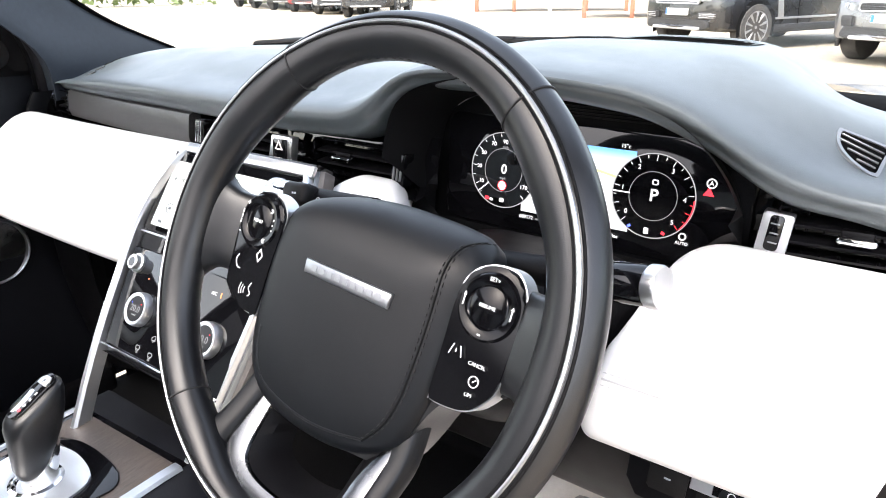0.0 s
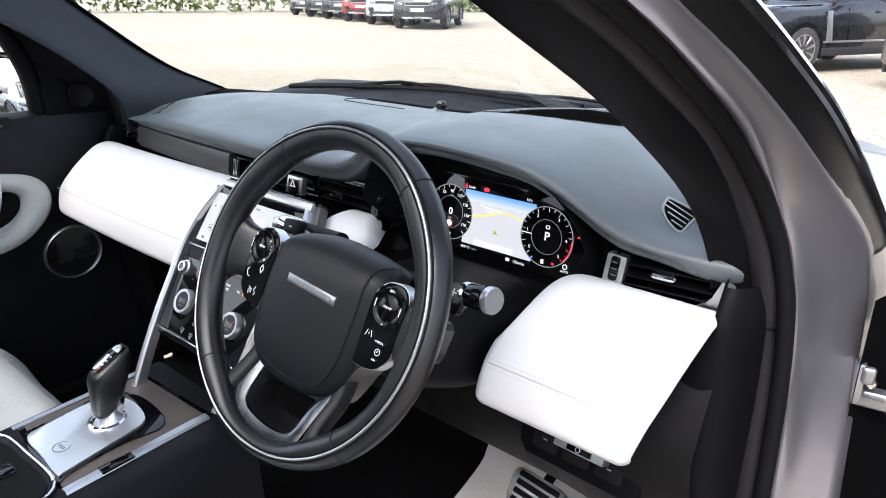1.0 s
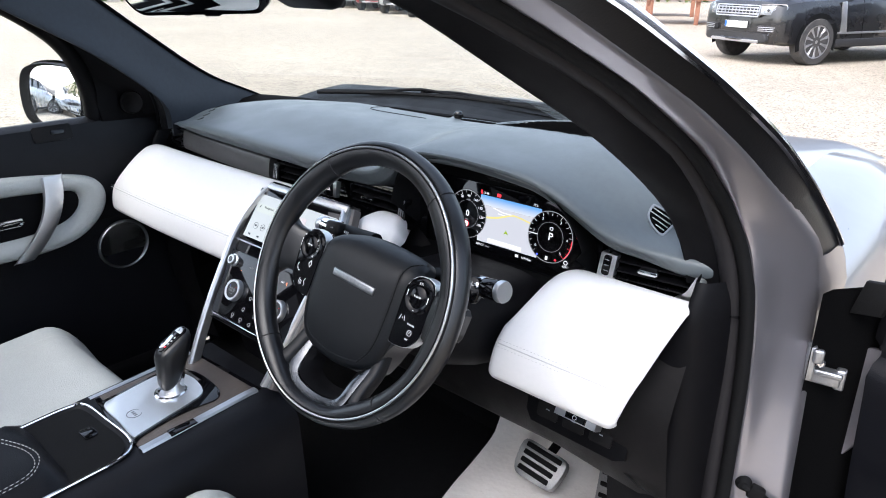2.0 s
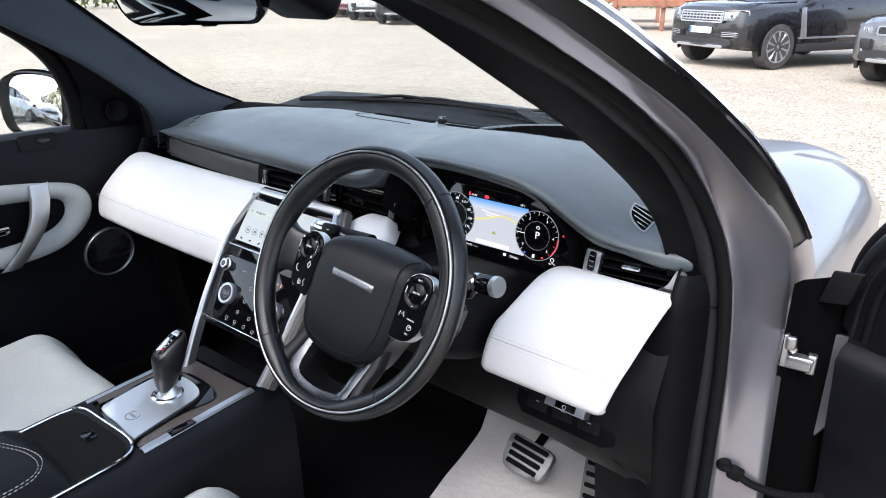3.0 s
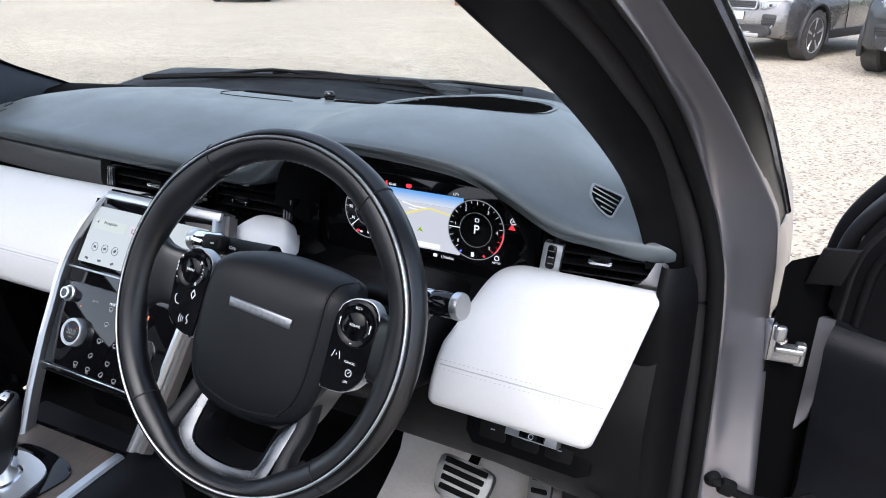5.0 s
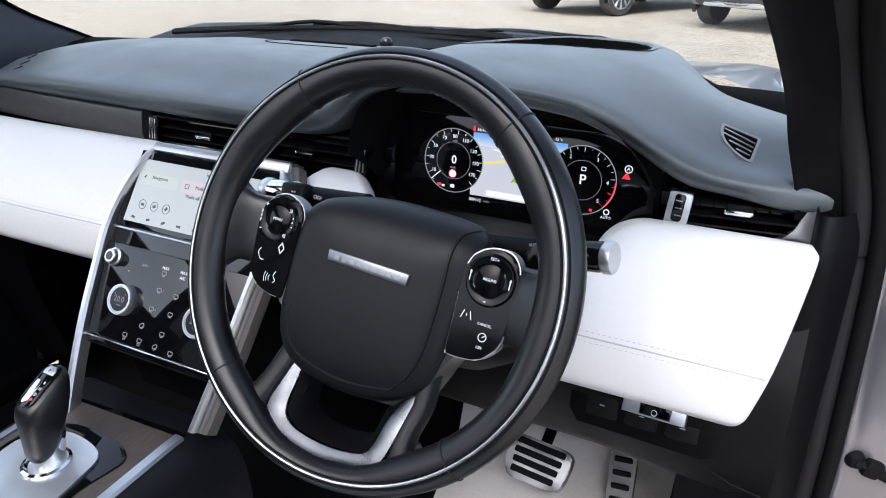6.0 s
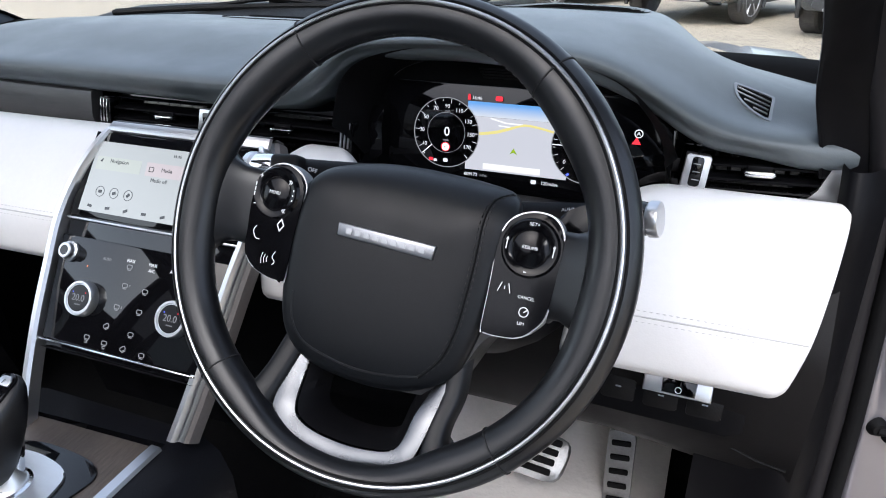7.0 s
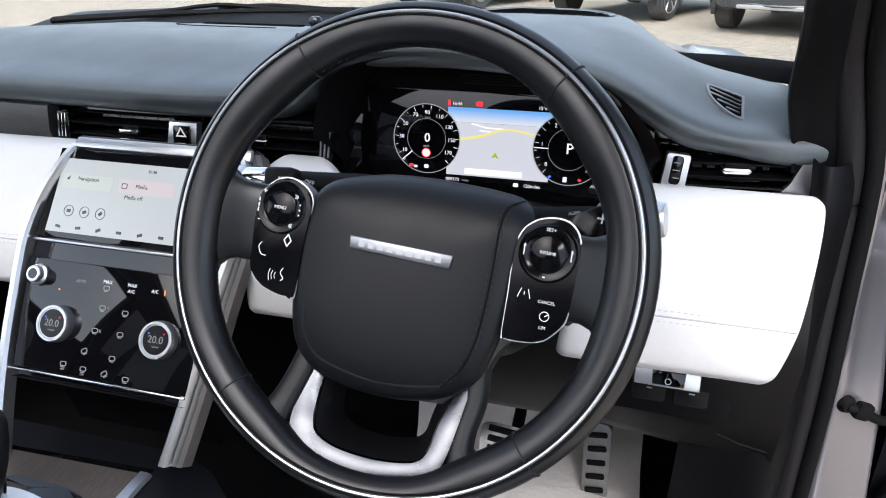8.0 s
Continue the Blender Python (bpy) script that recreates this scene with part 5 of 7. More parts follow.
def con_z(y):
    return 0.775 + 0.05 * min(0, y)


def build_console():
    rows = []
    for y in np.linspace(0.06, -0.75, 20):
        z = con_z(y)
        rows.append([(-0.20, y, 0.45), (-0.178, y, 0.66), (-0.168, y, z - 0.012), (-0.160, y, z - 0.002), (-0.150, y, z), (0.064, y, z), (0.085, y, z - 0.004), (0.105, y, z - 0.018), (0.118, y, z - 0.05), (0.125, y, 0.62), (0.13, y, 0.45)])
    part("body", loft(rows, caps=True), DOOR_TRIM, CON, "black padded body")
    P_ = lambda x, y, d=0.0: (x, y, con_z(y) + d)

    def plate(name, poly, d0, d1, mat, label="", bevel=0.001, parent=CON):
        bm = prism(poly, 0, d1 - d0, None, bevel)
        for v in bm.verts:
            v.co.z += con_z(v.co.y) + d0
        return part(name, bm, mat, parent, label)

    plate("black_surround", [(-0.145, -0.175), (0.042, -0.188), (0.058, -0.16), (0.058, 0.03), (-0.145, 0.02)], -0.002, 0.0012, GLOSS, "gloss black surround")
    wood = [(-0.14, -0.165), (0.044, -0.186), (0.0475, -0.165), (0.0475, 0.02), (-0.132, 0.014)]
    plate("veneer", wood, 0.0008, 0.0024, WOOD, "open-pore grey oak veneer")
    gear = [(-0.100, -0.175), (-0.04, -0.179), (0.019, -0.182), (0.0225, -0.176), (0.016, -0.13), (0.009, -0.08), (0.004, -0.056), (-0.008, -0.044), (-0.035, -0.037), (-0.065, -0.036), (-0.095, -0.045), (-0.111, -0.065), (-0.113, -0.09), (-0.108, -0.14)]
    dark = [(-0.106, -0.179), (0.0265, -0.187), (0.027, -0.175), (0.022, -0.13), (0.022, -0.09), (0.028, -0.06), (0.030, -0.04), (0.018, -0.027), (-0.01, -0.020), (-0.06, -0.0185), (-0.10, -0.028), (-0.121, -0.055), (-0.123, -0.09), (-0.117, -0.14)]
    plate("gear_surround", spline(dark, 3, True), 0.002, 0.0045, GLOSS, "gloss black shoe")
    plate("gear_plate", spline(gear, 4, True), 0.0043, 0.0075, PLATE, "brushed metal gear plate", 0.0015)
    part("round_mark", hoop(circle(0.0125, 32, -0.035, -0.153), circle(0.0112, 32, -0.035, -0.153), 0, 0.0008, Matrix.Translation((0, 0, con_z(-0.153) + 0.0072))), SATIN_GREY, CON)
    part("round_mark", bars(0.016, 0.005, 3, Matrix.Translation((-0.035, -0.153, con_z(-0.153) + 0.0073)), 0.0005), SATIN_GREY, CON, smooth=False)
    part("edge_strip", loft([[P_(0.0485, y, 0.001), P_(0.0495, y, 0.005), P_(0.061, y, 0.005), P_(0.0635, y, 0.001)] for y in np.linspace(-0.188, 0.02, 12)]), SATIN, CON, "satin metal edge strip")
    part("edge_strip", loft([[P_(-0.15, y, 0.001), P_(-0.1485, y, 0.0035), P_(-0.144, y, 0.0035), P_(-0.142, y, 0.001)] for y in np.linspace(-0.18, 0.01, 12)]), SATIN, CON)
    part("edge_insert", box(0.0145, 0.046, 0.006, Matrix.Translation(P_(0.0555, -0.118, 0.0032)), 0.001), GLOSS, CON, "gloss black insert")
    # open tray with a bright rim
    ring = spline([(-0.145, -0.45), (-0.149, -0.28), (-0.146, -0.215), (-0.128, -0.193), (-0.06, -0.188), (0.01, -0.186), (0.040, -0.196), (0.052, -0.22), (0.052, -0.28), (0.05, -0.45)], 6)
    part("tray_rim", tube([P_(q[0], q[1], 0.004) for q in ring], 0.003, 8), CHROME, CON, "bright tray rim")
    rows = [[P_(q[0] * s - 0.047 * (1 - s), q[1] - (0.0 if s == 1 else 0.012 * (1 - s) / 0.1), d) for q in ring] for s, d in ((1.0, 0.0035), (0.97, 0.002), (0.93, -0.0015), (0.9, -0.002))]
    part("tray_wall", loft(rows), DOOR_TRIM, CON)
    inner = [(q[0] * 0.93 - 0.0033, q[1] - 0.008) for q in ring]
    plate("tray_floor", inner, -0.006, 0.0016, RUBBER, "dark rubber tray floor", 0.0)
    plate("tray_button", rounded(0.03, 0.02, 0.004, cx=-0.05, cy=-0.222), 0.001, 0.0042, GLOSS, "", 0.001)


build_console()
under(CON)

ARM = thing("armrest", "dark padded armrest with pale double stitching on the console", "armrest", at=(-0.05, -0.45, 0.77))
part("pad", loft([[(x, y, 0.745 + 0.042 * (1 - ((x + 0.06) / 0.13) ** 4) * min(1, max(0, (-0.275 - y) / 0.03)) ** 0.5) for x in np.linspace(-0.185, 0.055, 20)] for y in np.linspace(-0.276, -0.72, 30)]), DOOR_TRIM, ARM, "soft dark pad")
for off in (0.0, 0.007):
    pth = spline([(-0.18, -0.36, 0.782), (-0.10, -0.335 + off, 0.7885), (-0.05, -0.315 + off, 0.7885), (-0.012, -0.312 + off, 0.788), (0.012 + off, -0.325, 0.787), (0.022 + off, -0.36, 0.786), (0.024 + off, -0.45, 0.785)], 8)
    part("stitching", stitches(pth, 0.005, 0.003, 0.0008), THREAD, ARM, "pale stitches")
under(ARM)

# ---- gear selector
GEAR = thing("gear_selector", "black gear selector with metal stem and lit position strip", "gear lever", at=(-0.06, -0.04, 0.775))


def build_gear():
    bx, by, bz = -0.045, -0.083, 0.777
    part("base_ring", lathe([(0.027, 0.0), (0.027, 0.0035), (0.0235, 0.005), (0.02, 0.003), (0.018, 0.0)], 40, Matrix.Translation((bx, by, bz))), CHROME, GEAR, "turned metal ring")
    part("boot", lathe([(0.02, 0.0), (0.0155, 0.008), (0.0115, 0.016), (0.010, 0.022)], 32, Matrix.Translation((bx, by + 0.006, bz))), PLATE, GEAR, "bright metal cup")
    part("stem", tube([(bx, by + 0.010, bz), (bx, by + 0.018, bz + 0.022), (bx, by + 0.024, bz + 0.052)], [0.011, 0.0095, 0.0105], 20), CHROME, GEAR, "bright stem")
    for sx in (1, -1):
        part("groove", box(0.026, 0.0022, 0.0014, pose(bx, by, bz + 0.0042, 0, 0, 45 * sx), 0.0006), SATIN_GREY, GEAR)
    tilt = 0.52
    rows = []
    for z, yc, a, c, k in ((0.788, -0.087, 0.0085, 0.008, 0.0), (0.791, -0.087, 0.0115, 0.0115, 0.0), (0.800, -0.084, 0.0145, 0.0165, 0.0), (0.815, -0.0785, 0.0165, 0.0215, 0.1), (0.832, -0.073, 0.0185, 0.0265, 0.3), (0.848, -0.0695, 0.0198, 0.030, 0.6), (0.860, -0.068, 0.0202, 0.0315, 0.9), (0.868, -0.0675, 0.0192, 0.030, 1.0), (0.8725, -0.067, 0.016, 0.0265, 1.0), (0.8745, -0.067, 0.010, 0.018, 1.0), (0.875, -0.067, 0.001, 0.002, 1.0)):
        row = []
        for j in range(36):
            q = 2 * math.pi * j / 36
            y = c * math.copysign(abs(math.sin(q)) ** 0.72, math.sin(q))
            row.append((bx + a * math.copysign(abs(math.cos(q)) ** 0.72, math.cos(q)), yc + y, z + tilt * k * y))
        rows.append(row)
    grip = part("grip", loft(rows, True, True), LEATHER, GEAR, "black leather grip")
    top = lambda y: axes_m((bx, y, 0.8755 + tilt * (y + 0.067)), (1, 0, 0), (0, 1, tilt))
    part("strip_surround", prism(rounded(0.023, 0.056, 0.010), -0.003, 0.0006, top(-0.067), 0.001), GLOSS, grip, "gloss black surround")
    part("park_button", prism([(-0.0085, -0.004), (0.0085, -0.004), (0.0085, 0.002), (0.0045, 0.0068), (-0.0045, 0.0068), (-0.0085, 0.002)], 0.0, 0.002, top(-0.0515), 0.001), SATIN, grip, "satin park button")
    text("legend", "P", 0.0062, top(-0.0515) @ Matrix.Translation((0, 0, 0.0022)), SCREEN_INK, grip)
    part("position_strip", prism([(-0.0085, 0.012), (0.0005, 0.012), (0.002, 0.0), (0.002, -0.014), (-0.0045, -0.018), (-0.0085, -0.012)], 0.0, 0.0016, top(-0.0725), 0.001), CHROME, grip, "mirror-bright position strip")
    for k, w in enumerate("RND"):
        text("legend", w, 0.0052, top(-0.064 - 0.0065 * k) @ Matrix.Translation((0.005, 0, 0.0008)), INK, grip)
    part("lamp", prism(circle(0.0017, 14), 0, 0.0006, top(-0.0825) @ Matrix.Translation((0.005, 0, 0.0006)), 0), INK_RED, grip, "red lamp")


build_gear()
under(GEAR)


# ---- seats
def seat(x0, x1, yf, name_label, group="front seats"):
    xm, w = 0.5 * (x0 + x1), x1 - x0
    s = thing("front_seat", name_label, "car seat", group, at=(xm, yf - 0.25, 0.5))

    top = 0.715

    def cushion(x, y):
        u = (x - xm) / (w / 2)
        t = (yf - y) / 0.55
        edge = max(0, 1 - min(1, (yf - y) / 0.09))
        return top - 0.05 * t + 0.028 * max(0, abs(u) - 0.55) / 0.45 - 0.085 * edge**2.2 - 0.06 * max(0, abs(u) - 0.88) / 0.12

    us, ys = np.linspace(-1, 1, 41), np.linspace(yf, yf - 0.56, 40)
    part("cushion", loft([[(xm + u * w / 2, y, cushion(xm + u * w / 2, y)) for u in us] for y in ys]), SEAT_WHITE, s, "pale leather cushion with side bolsters")
    mid = np.linspace(-0.68, 0.68, 25)
    part("centre_panel", loft([[(xm + u * w / 2, y, cushion(xm + u * w / 2, y) + 0.0045 * (1 - (0.0 if abs(u - mid[0]) > 0.01 and abs(u - mid[-1]) > 0.01 else 1.3))) for u in mid] for y in ys[3:]]), SEAT_WHITE, s, "pale leather centre panel")
    for e in (mid[0] - 0.02, mid[-1] + 0.02):
        part("stitching", stitches([(xm + e * w / 2, y, cushion(xm + e * w / 2, y) + 0.0012) for y in ys[2:]], 0.005, 0.003, 0.0007), THREAD, s, "pale stitches")
    part("base", box(w * 0.92, 0.5, 0.2, Matrix.Translation((xm, yf - 0.30, 0.53)), 0.03, 3), TRIM, s)
    rows = []
    for z in np.linspace(0.62, 1.36, 18):
        k = (z - 0.62) / 0.74
        hw = w / 2 * (1.0 - 0.25 * max(0, k - 0.6) / 0.4)
        yb = yf - 0.56 - 0.33 * k
        rows.append([(xm + hw * math.copysign(abs(math.cos(q)) ** 0.5, math.cos(q)), yb + 0.06 * math.copysign(abs(math.sin(q)) ** 0.6, math.sin(q)), z) for q in (2 * math.pi * j / 32 for j in range(32))])
    part("backrest", loft(rows, True, True), LEATHER, s, "black leather backrest with side bolsters")
    face = [[(xm + u * 0.62 * w / 2, yf - 0.56 - 0.33 * k + 0.064 - 0.012 * abs(u) ** 6, 0.62 + 0.74 * k) for u in np.linspace(-1, 1, 13)] for k in np.linspace(0.05, 0.93, 14)]
    part("back_panel", loft(face), SEAT_WHITE, s, "pale leather back panel")
    part("headrest", box(0.26, 0.10, 0.17, pose(xm, yf - 0.93, 1.45, -18), 0.04, 4), LEATHER, s)
    under(s)
    return s


seat(-0.61, -0.11, -0.03, "pale grey leather front seat with dark backrest bolsters")
seat(0.12, 0.62, -0.08, "pale grey leather driving seat pushed back")

# ---- the car's shell
SHELL = thing("car", "silver car with its driver's door standing open", "car", at=(0, 0, 0.3))
SEAL = [(0.757, 0.325, 0.42), (0.756, 0.322, 0.8), (0.752, 0.328, 0.94), (0.749, 0.325, 1.01), (0.743, 0.318, 1.08), (0.728, 0.311, 1.14), (0.708, 0.284, 1.20), (0.688, 0.219, 1.27), (0.675, 0.115, 1.33), (0.668, 0.08, 1.352), (0.645, -0.095, 1.43), (0.63, -0.30, 1.50), (0.61, -0.60, 1.60)]
OUTER = [(0.85, 0.31, 0.42), (0.824, 0.345, 0.79), (0.815, 0.372, 0.886), (0.807, 0.395, 0.965), (0.803, 0.413, 1.0), (0.801, 0.408, 1.06), (0.792, 0.383, 1.131), (0.777, 0.342, 1.169), (0.763, 0.305, 1.205), (0.740, 0.225, 1.269), (0.718, 0.14, 1.326), (0.706, 0.09, 1.352), (0.682, -0.08, 1.43), (0.665, -0.285, 1.50), (0.64, -0.58, 1.60)]
FIN = [(0.86, 0.56, 0.42), (0.815, 0.50, 1.06), (0.802, 0.472, 1.11), (0.792, 0.434, 1.15), (0.780, 0.385, 1.196), (0.770, 0.324, 1.24), (0.760, 0.269, 1.279), (0.750, 0.206, 1.314), (0.736, 0.14, 1.352), (0.711, -0.03, 1.43), (0.692, -0.24, 1.50), (0.662, -0.54, 1.60)]
INNER = [(0.668, 0.318, 1.07), (0.660, 0.313, 1.11), (0.652, 0.308, 1.13), (0.645, 0.290, 1.16), (0.639, 0.244, 1.20), (0.625, 0.180, 1.25), (0.610, 0.108, 1.30), (0.596, 0.036, 1.34), (0.566, -0.12, 1.43), (0.545, -0.32, 1.50), (0.52, -0.62, 1.60)]
SCREEN_EDGE = [(0.74, 0.90, 0.42), (0.735, 0.80, 0.90), (0.72, 0.70, 1.04), (0.71, 0.65, 1.10), (0.70, 0.585, 1.135), (0.69, 0.50, 1.17), (0.68, 0.43, 1.20), (0.664, 0.35, 1.25), (0.65, 0.28, 1.30), (0.637, 0.21, 1.35), (0.615, 0.10, 1.43), (0.60, -0.02, 1.50), (0.58, -0.22, 1.60)]


def at_z(keys, z):
    return (float(np.interp(z, [k[2] for k in keys], [k[0] for k in keys])), float(np.interp(z, [k[2] for k in keys], [k[1] for k in keys])))


def soft_z(keys, z, w=0.02):
    near = [at_z(keys, z + w * k / 4) for k in range(-8, 9)]
    share = [math.exp(-((k / 4) ** 2)) for k in range(-8, 9)]
    return tuple(sum(f * q[i] for f, q in zip(share, near)) / sum(share) for i in (0, 1))


def build_shell():
    for sx in (1, -1):
        zs = list(np.linspace(1.07, 1.60, 30))
        rows = []
        for z in zs:
            (wx, wy), (qx, qy) = soft_z(SCREEN_EDGE, z), soft_z(SEAL, z)
            mx, my = soft_z(INNER, z)
            wx += 0.0 if sx > 0 else 0.02
            pts = spline([(wx + 0.012, wy + 0.01), (wx, wy - 0.004), (0.5 * (wx + mx) + 0.004, 0.5 * (wy + my)), (mx, my), (mx + 0.012, my - 0.006), (0.5 * (mx + qx) + 0.004, 0.5 * (my + qy) - 0.006), (qx - 0.016, qy - 0.004), (qx + 0.003, qy)], 4)
            rows.append([(sx * q[0], q[1], z) for q in pts])
        # the passenger's side carries its light in a paler trim colour
        part("pillar_trim", loft(rows), PILLAR_LIT if sx < 0 else TRIM, SHELL, "dark moulded windscreen pillar trim")
        path = [(sx * soft_z(SEAL, z)[0], soft_z(SEAL, z)[1] - 0.006, z) for z in np.linspace(0.45, 1.60, 60)]
        part("door_seal", tube(path, 0.0095, 10, up=(0, 1, 0)), RUBBER, SHELL, "black rubber door seal")
        part("seal_lip", tube([(q[0] - sx * 0.021, q[1] + 0.003, q[2]) for q in path], 0.0135, 12, up=(0, 1, 0)), SEAL_CLOTH, SHELL, "soft dark grey seal lip")
        rows = []
        for z in np.linspace(0.42, 1.60, 70):
            (qx, qy), (ox, oy) = soft_z(SEAL, z), soft_z(OUTER, z)
            lift = 0.014 if z > 1.1 else 0.008
            pts = spline([(qx - 0.002, qy + 0.004), (qx + 0.012, qy - 0.003 - 0.3 * lift), (0.55 * qx + 0.45 * ox, 0.55 * qy + 0.45 * oy - lift), (0.2 * qx + 0.8 * ox, 0.2 * qy + 0.8 * oy - 0.5 * lift), (ox, oy), (ox + 0.004, oy + 0.02)], 4)
            rows.append([(sx * q[0], q[1], z) for q in pts])
        part("body_pillar", loft(rows), PAINT, SHELL, "silver painted body pillar")
        rows = []
        for z in np.linspace(1.108, 1.60, 40):
            (ox, oy), (fx, fy), (wx, wy) = soft_z(OUTER, z), soft_z(FIN, z), soft_z(SCREEN_EDGE, z)
            rows.append([(sx * (ox + 0.001), oy + 0.004, z), (sx * (0.5 * (ox + fx) + 0.001), 0.5 * (oy + fy), z), (sx * fx, fy, z), (sx * (fx - 0.004), fy + 0.012, z), (sx * (wx + 0.02), wy + 0.02, z)])
        part("pillar_finisher", loft(rows), SEALANT, SHELL, "satin black pillar finisher")
        path = [(sx * (soft_z(FIN, z)[0] + 0.001), soft_z(FIN, z)[1] + 0.004, z) for z in np.linspace(1.112, 1.60, 40)]
        part("edge_seal", tube(path, 0.0055, 8), CHROME, SHELL, "bright edge")
        # wing beside the bonnet
        rows = []
        for y in np.linspace(0.47, 1.72, 28):
            k = max(0, (y - 0.6) / 1.1)
            top = 1.072 - 0.012 * k - 0.30 * max(0, y - 1.15) ** 1.5
            w = 0.828 - 0.085 * k**2.5
            rows.append([(sx * (w - 0.24), y, top - 0.03), (sx * (w - 0.205), y, top + 0.010), (sx * (w - 0.12), y, top + 0.004), (sx * (w - 0.05), y, top - 0.03), (sx * (w - 0.005), y, top - 0.10), (sx * w, y, top - 0.25), (sx * (w - 0.01), y, 0.45)])
        part("wing", loft(rows), PAINT, SHELL, "silver front wing")
        part("sill", box(0.09, 2.2, 0.14, Matrix.Translation((sx * 0.825, -0.75, 0.41)), 0.03, 3), PAINT, SHELL)
        part("sill_trim", box(0.075, 2.1, 0.12, Matrix.Translation((sx * 0.745, -0.72, 0.43)), 0.02, 3), TRIM, SHELL, "black sill trim")
    # windscreen
    rows = []
    for z in np.linspace(1.12, 1.60, 18):
        ex, ey = soft_z(SCREEN_EDGE, z)
        rows.append([((ex + 0.02) * u, ey + 0.02 + 0.165 * (1 - u * u), z) for u in np.linspace(-1, 1, 31)])
    ws = part("windscreen", loft(rows), GLASS, SHELL, "clear raked windscreen")
    ws.visible_shadow = False
    # bonnet
    rows = []
    for y in np.linspace(0.80, 1.78, 28):
        k = (y - 0.8) / 0.98
        rows.append([(x, y - 0.12 * (x / 0.72) ** 2, 1.152 - 0.15 * k - 0.25 * max(0, k - 0.85) ** 1.4 - 0.06 * (x / 0.72) ** 2 * (1 - k) + 0.018 * math.exp(-((abs(x) - 0.55) / 0.1) ** 2) - 0.02 * (x / 0.72) ** 4) for x in np.linspace(-0.66, 0.66, 33)])
    part("bonnet", loft(rows), PAINT, SHELL, "silver bonnet")
    part("nose", loft([[(x, 1.76 - 0.12 * (x / 0.8) ** 2 - dy, z) for x in np.linspace(-0.70, 0.70, 20)] for z, dy in ((0.93, 0.03), (0.8, -0.05), (0.5, -0.04), (0.3, 0.05))]), PAINT, SHELL)
    # black cowl under the wipers
    rows = []
    for x in np.linspace(-0.66, 0.62, 52):
        d = max(0.0, pad_far(x) + 0.09 - (0.70 - 0.45 * x * x))
        drop = 0.05 * x * x + 0.25 * max(0, x - 0.3)
        rows.append([(x, y0 - k * x * x + d, z0 - f * drop) for y0, k, z0, f in ((0.70, 0.45, 1.118, 0.4), (0.74, 0.42, 1.136, 0.6), (0.80, 0.34, 1.156, 0.9), (0.86, 0.27, 1.164, 1.0), (0.88, 0.27, 1.160, 1.0), (0.90, 0.27, 1.135, 1.0))])
    part("cowl", loft(rows), COWL_PANEL, SHELL, "black cowl panel")
    # roof, lining, floor and the closed rear
    rows = []
    for z in np.linspace(0.99, 1.112, 10):
        (ox, oy), (fx, fy) = soft_z(OUTER, z), soft_z(FIN, max(z, 1.06))
        rows.append([(ox + 0.002, oy + 0.004, z), (0.5 * (ox + fx) + 0.004, 0.5 * (oy + fy), z), (fx + 0.001, fy, z), (fx - 0.012, fy + 0.05, z)])
    part("cheek", loft(rows), PAINT, SHELL, "silver body corner")
    def roof_sheet(z0, y0, y1, xa, xb):
        return loft([[(x, y, z0 - (0.09 if z0 > 1.63 else 0.04) * (x / 0.62) ** 4 - 0.03 * ((y + 1.1) / 1.1) ** 2) for x in np.linspace(xa, xb, 9)] for y in np.linspace(y0, y1, 12)])

    for z0, nm, mt in ((1.66, "roof", PAINT), (1.60, "headliner", HEADLINER)):
        for k, (y0, y1, xa, xb) in enumerate(((0.01, -0.22, -0.65, 0.65), (-1.75, -2.4, -0.65, 0.65), (-0.22, -1.75, -0.65, -0.45), (-0.22, -1.75, 0.45, 0.65))):
            part(nm, roof_sheet(z0, y0, y1, xa, xb), mt, SHELL, "pale roof lining" if nm == "headliner" and k == 0 else "")
    # unseen roof opening, added to brighten footwells, seats and console
    part("added_roof_glass", roof_sheet(1.662, -0.215, -1.755, -0.455, 0.455), ADDED_ROOF, SHELL, "unseen tinted roof panel, added to let in skylight")
    part("floor_pan", box(1.5, 2.6, 0.04, Matrix.Translation((0, -0.65, 0.42)), 0), CARPET, SHELL, "black carpet")
    part("bulkhead", loft([[(x, y, z) for x in np.linspace(-0.76, 0.76, 8)] for y, z in ((0.58, 0.44), (0.64, 0.52), (0.72, 0.70), (0.74, 0.9), (0.745, 1.05))]), CARPET, SHELL)
    part("rear_bench", box(1.3, 0.6, 0.5, Matrix.Translation((0, -1.5, 0.65)), 0.06, 3), LEATHER, SHELL)
    part("rear_panel", box(1.5, 0.06, 1.2, Matrix.Translation((0, -2.4, 1.0)), 0.02), TRIM, SHELL)
    for sx in (1, -1):
        part("rear_side", box(0.04, 1.74, 0.75, Matrix.Translation((sx * 0.75, -1.55, 0.78)), 0.02), TRIM, SHELL)
        part("rear_quarter", loft([[(sx * 0.755, y, 1.14), (sx * 0.83, y, 1.10), (sx * 0.89, y, 0.95), (sx * 0.90, y, 0.7), (sx * 0.87, y, 0.42)] for y in np.linspace(-0.63, -2.42, 12)]), PAINT, SHELL, "silver rear side")
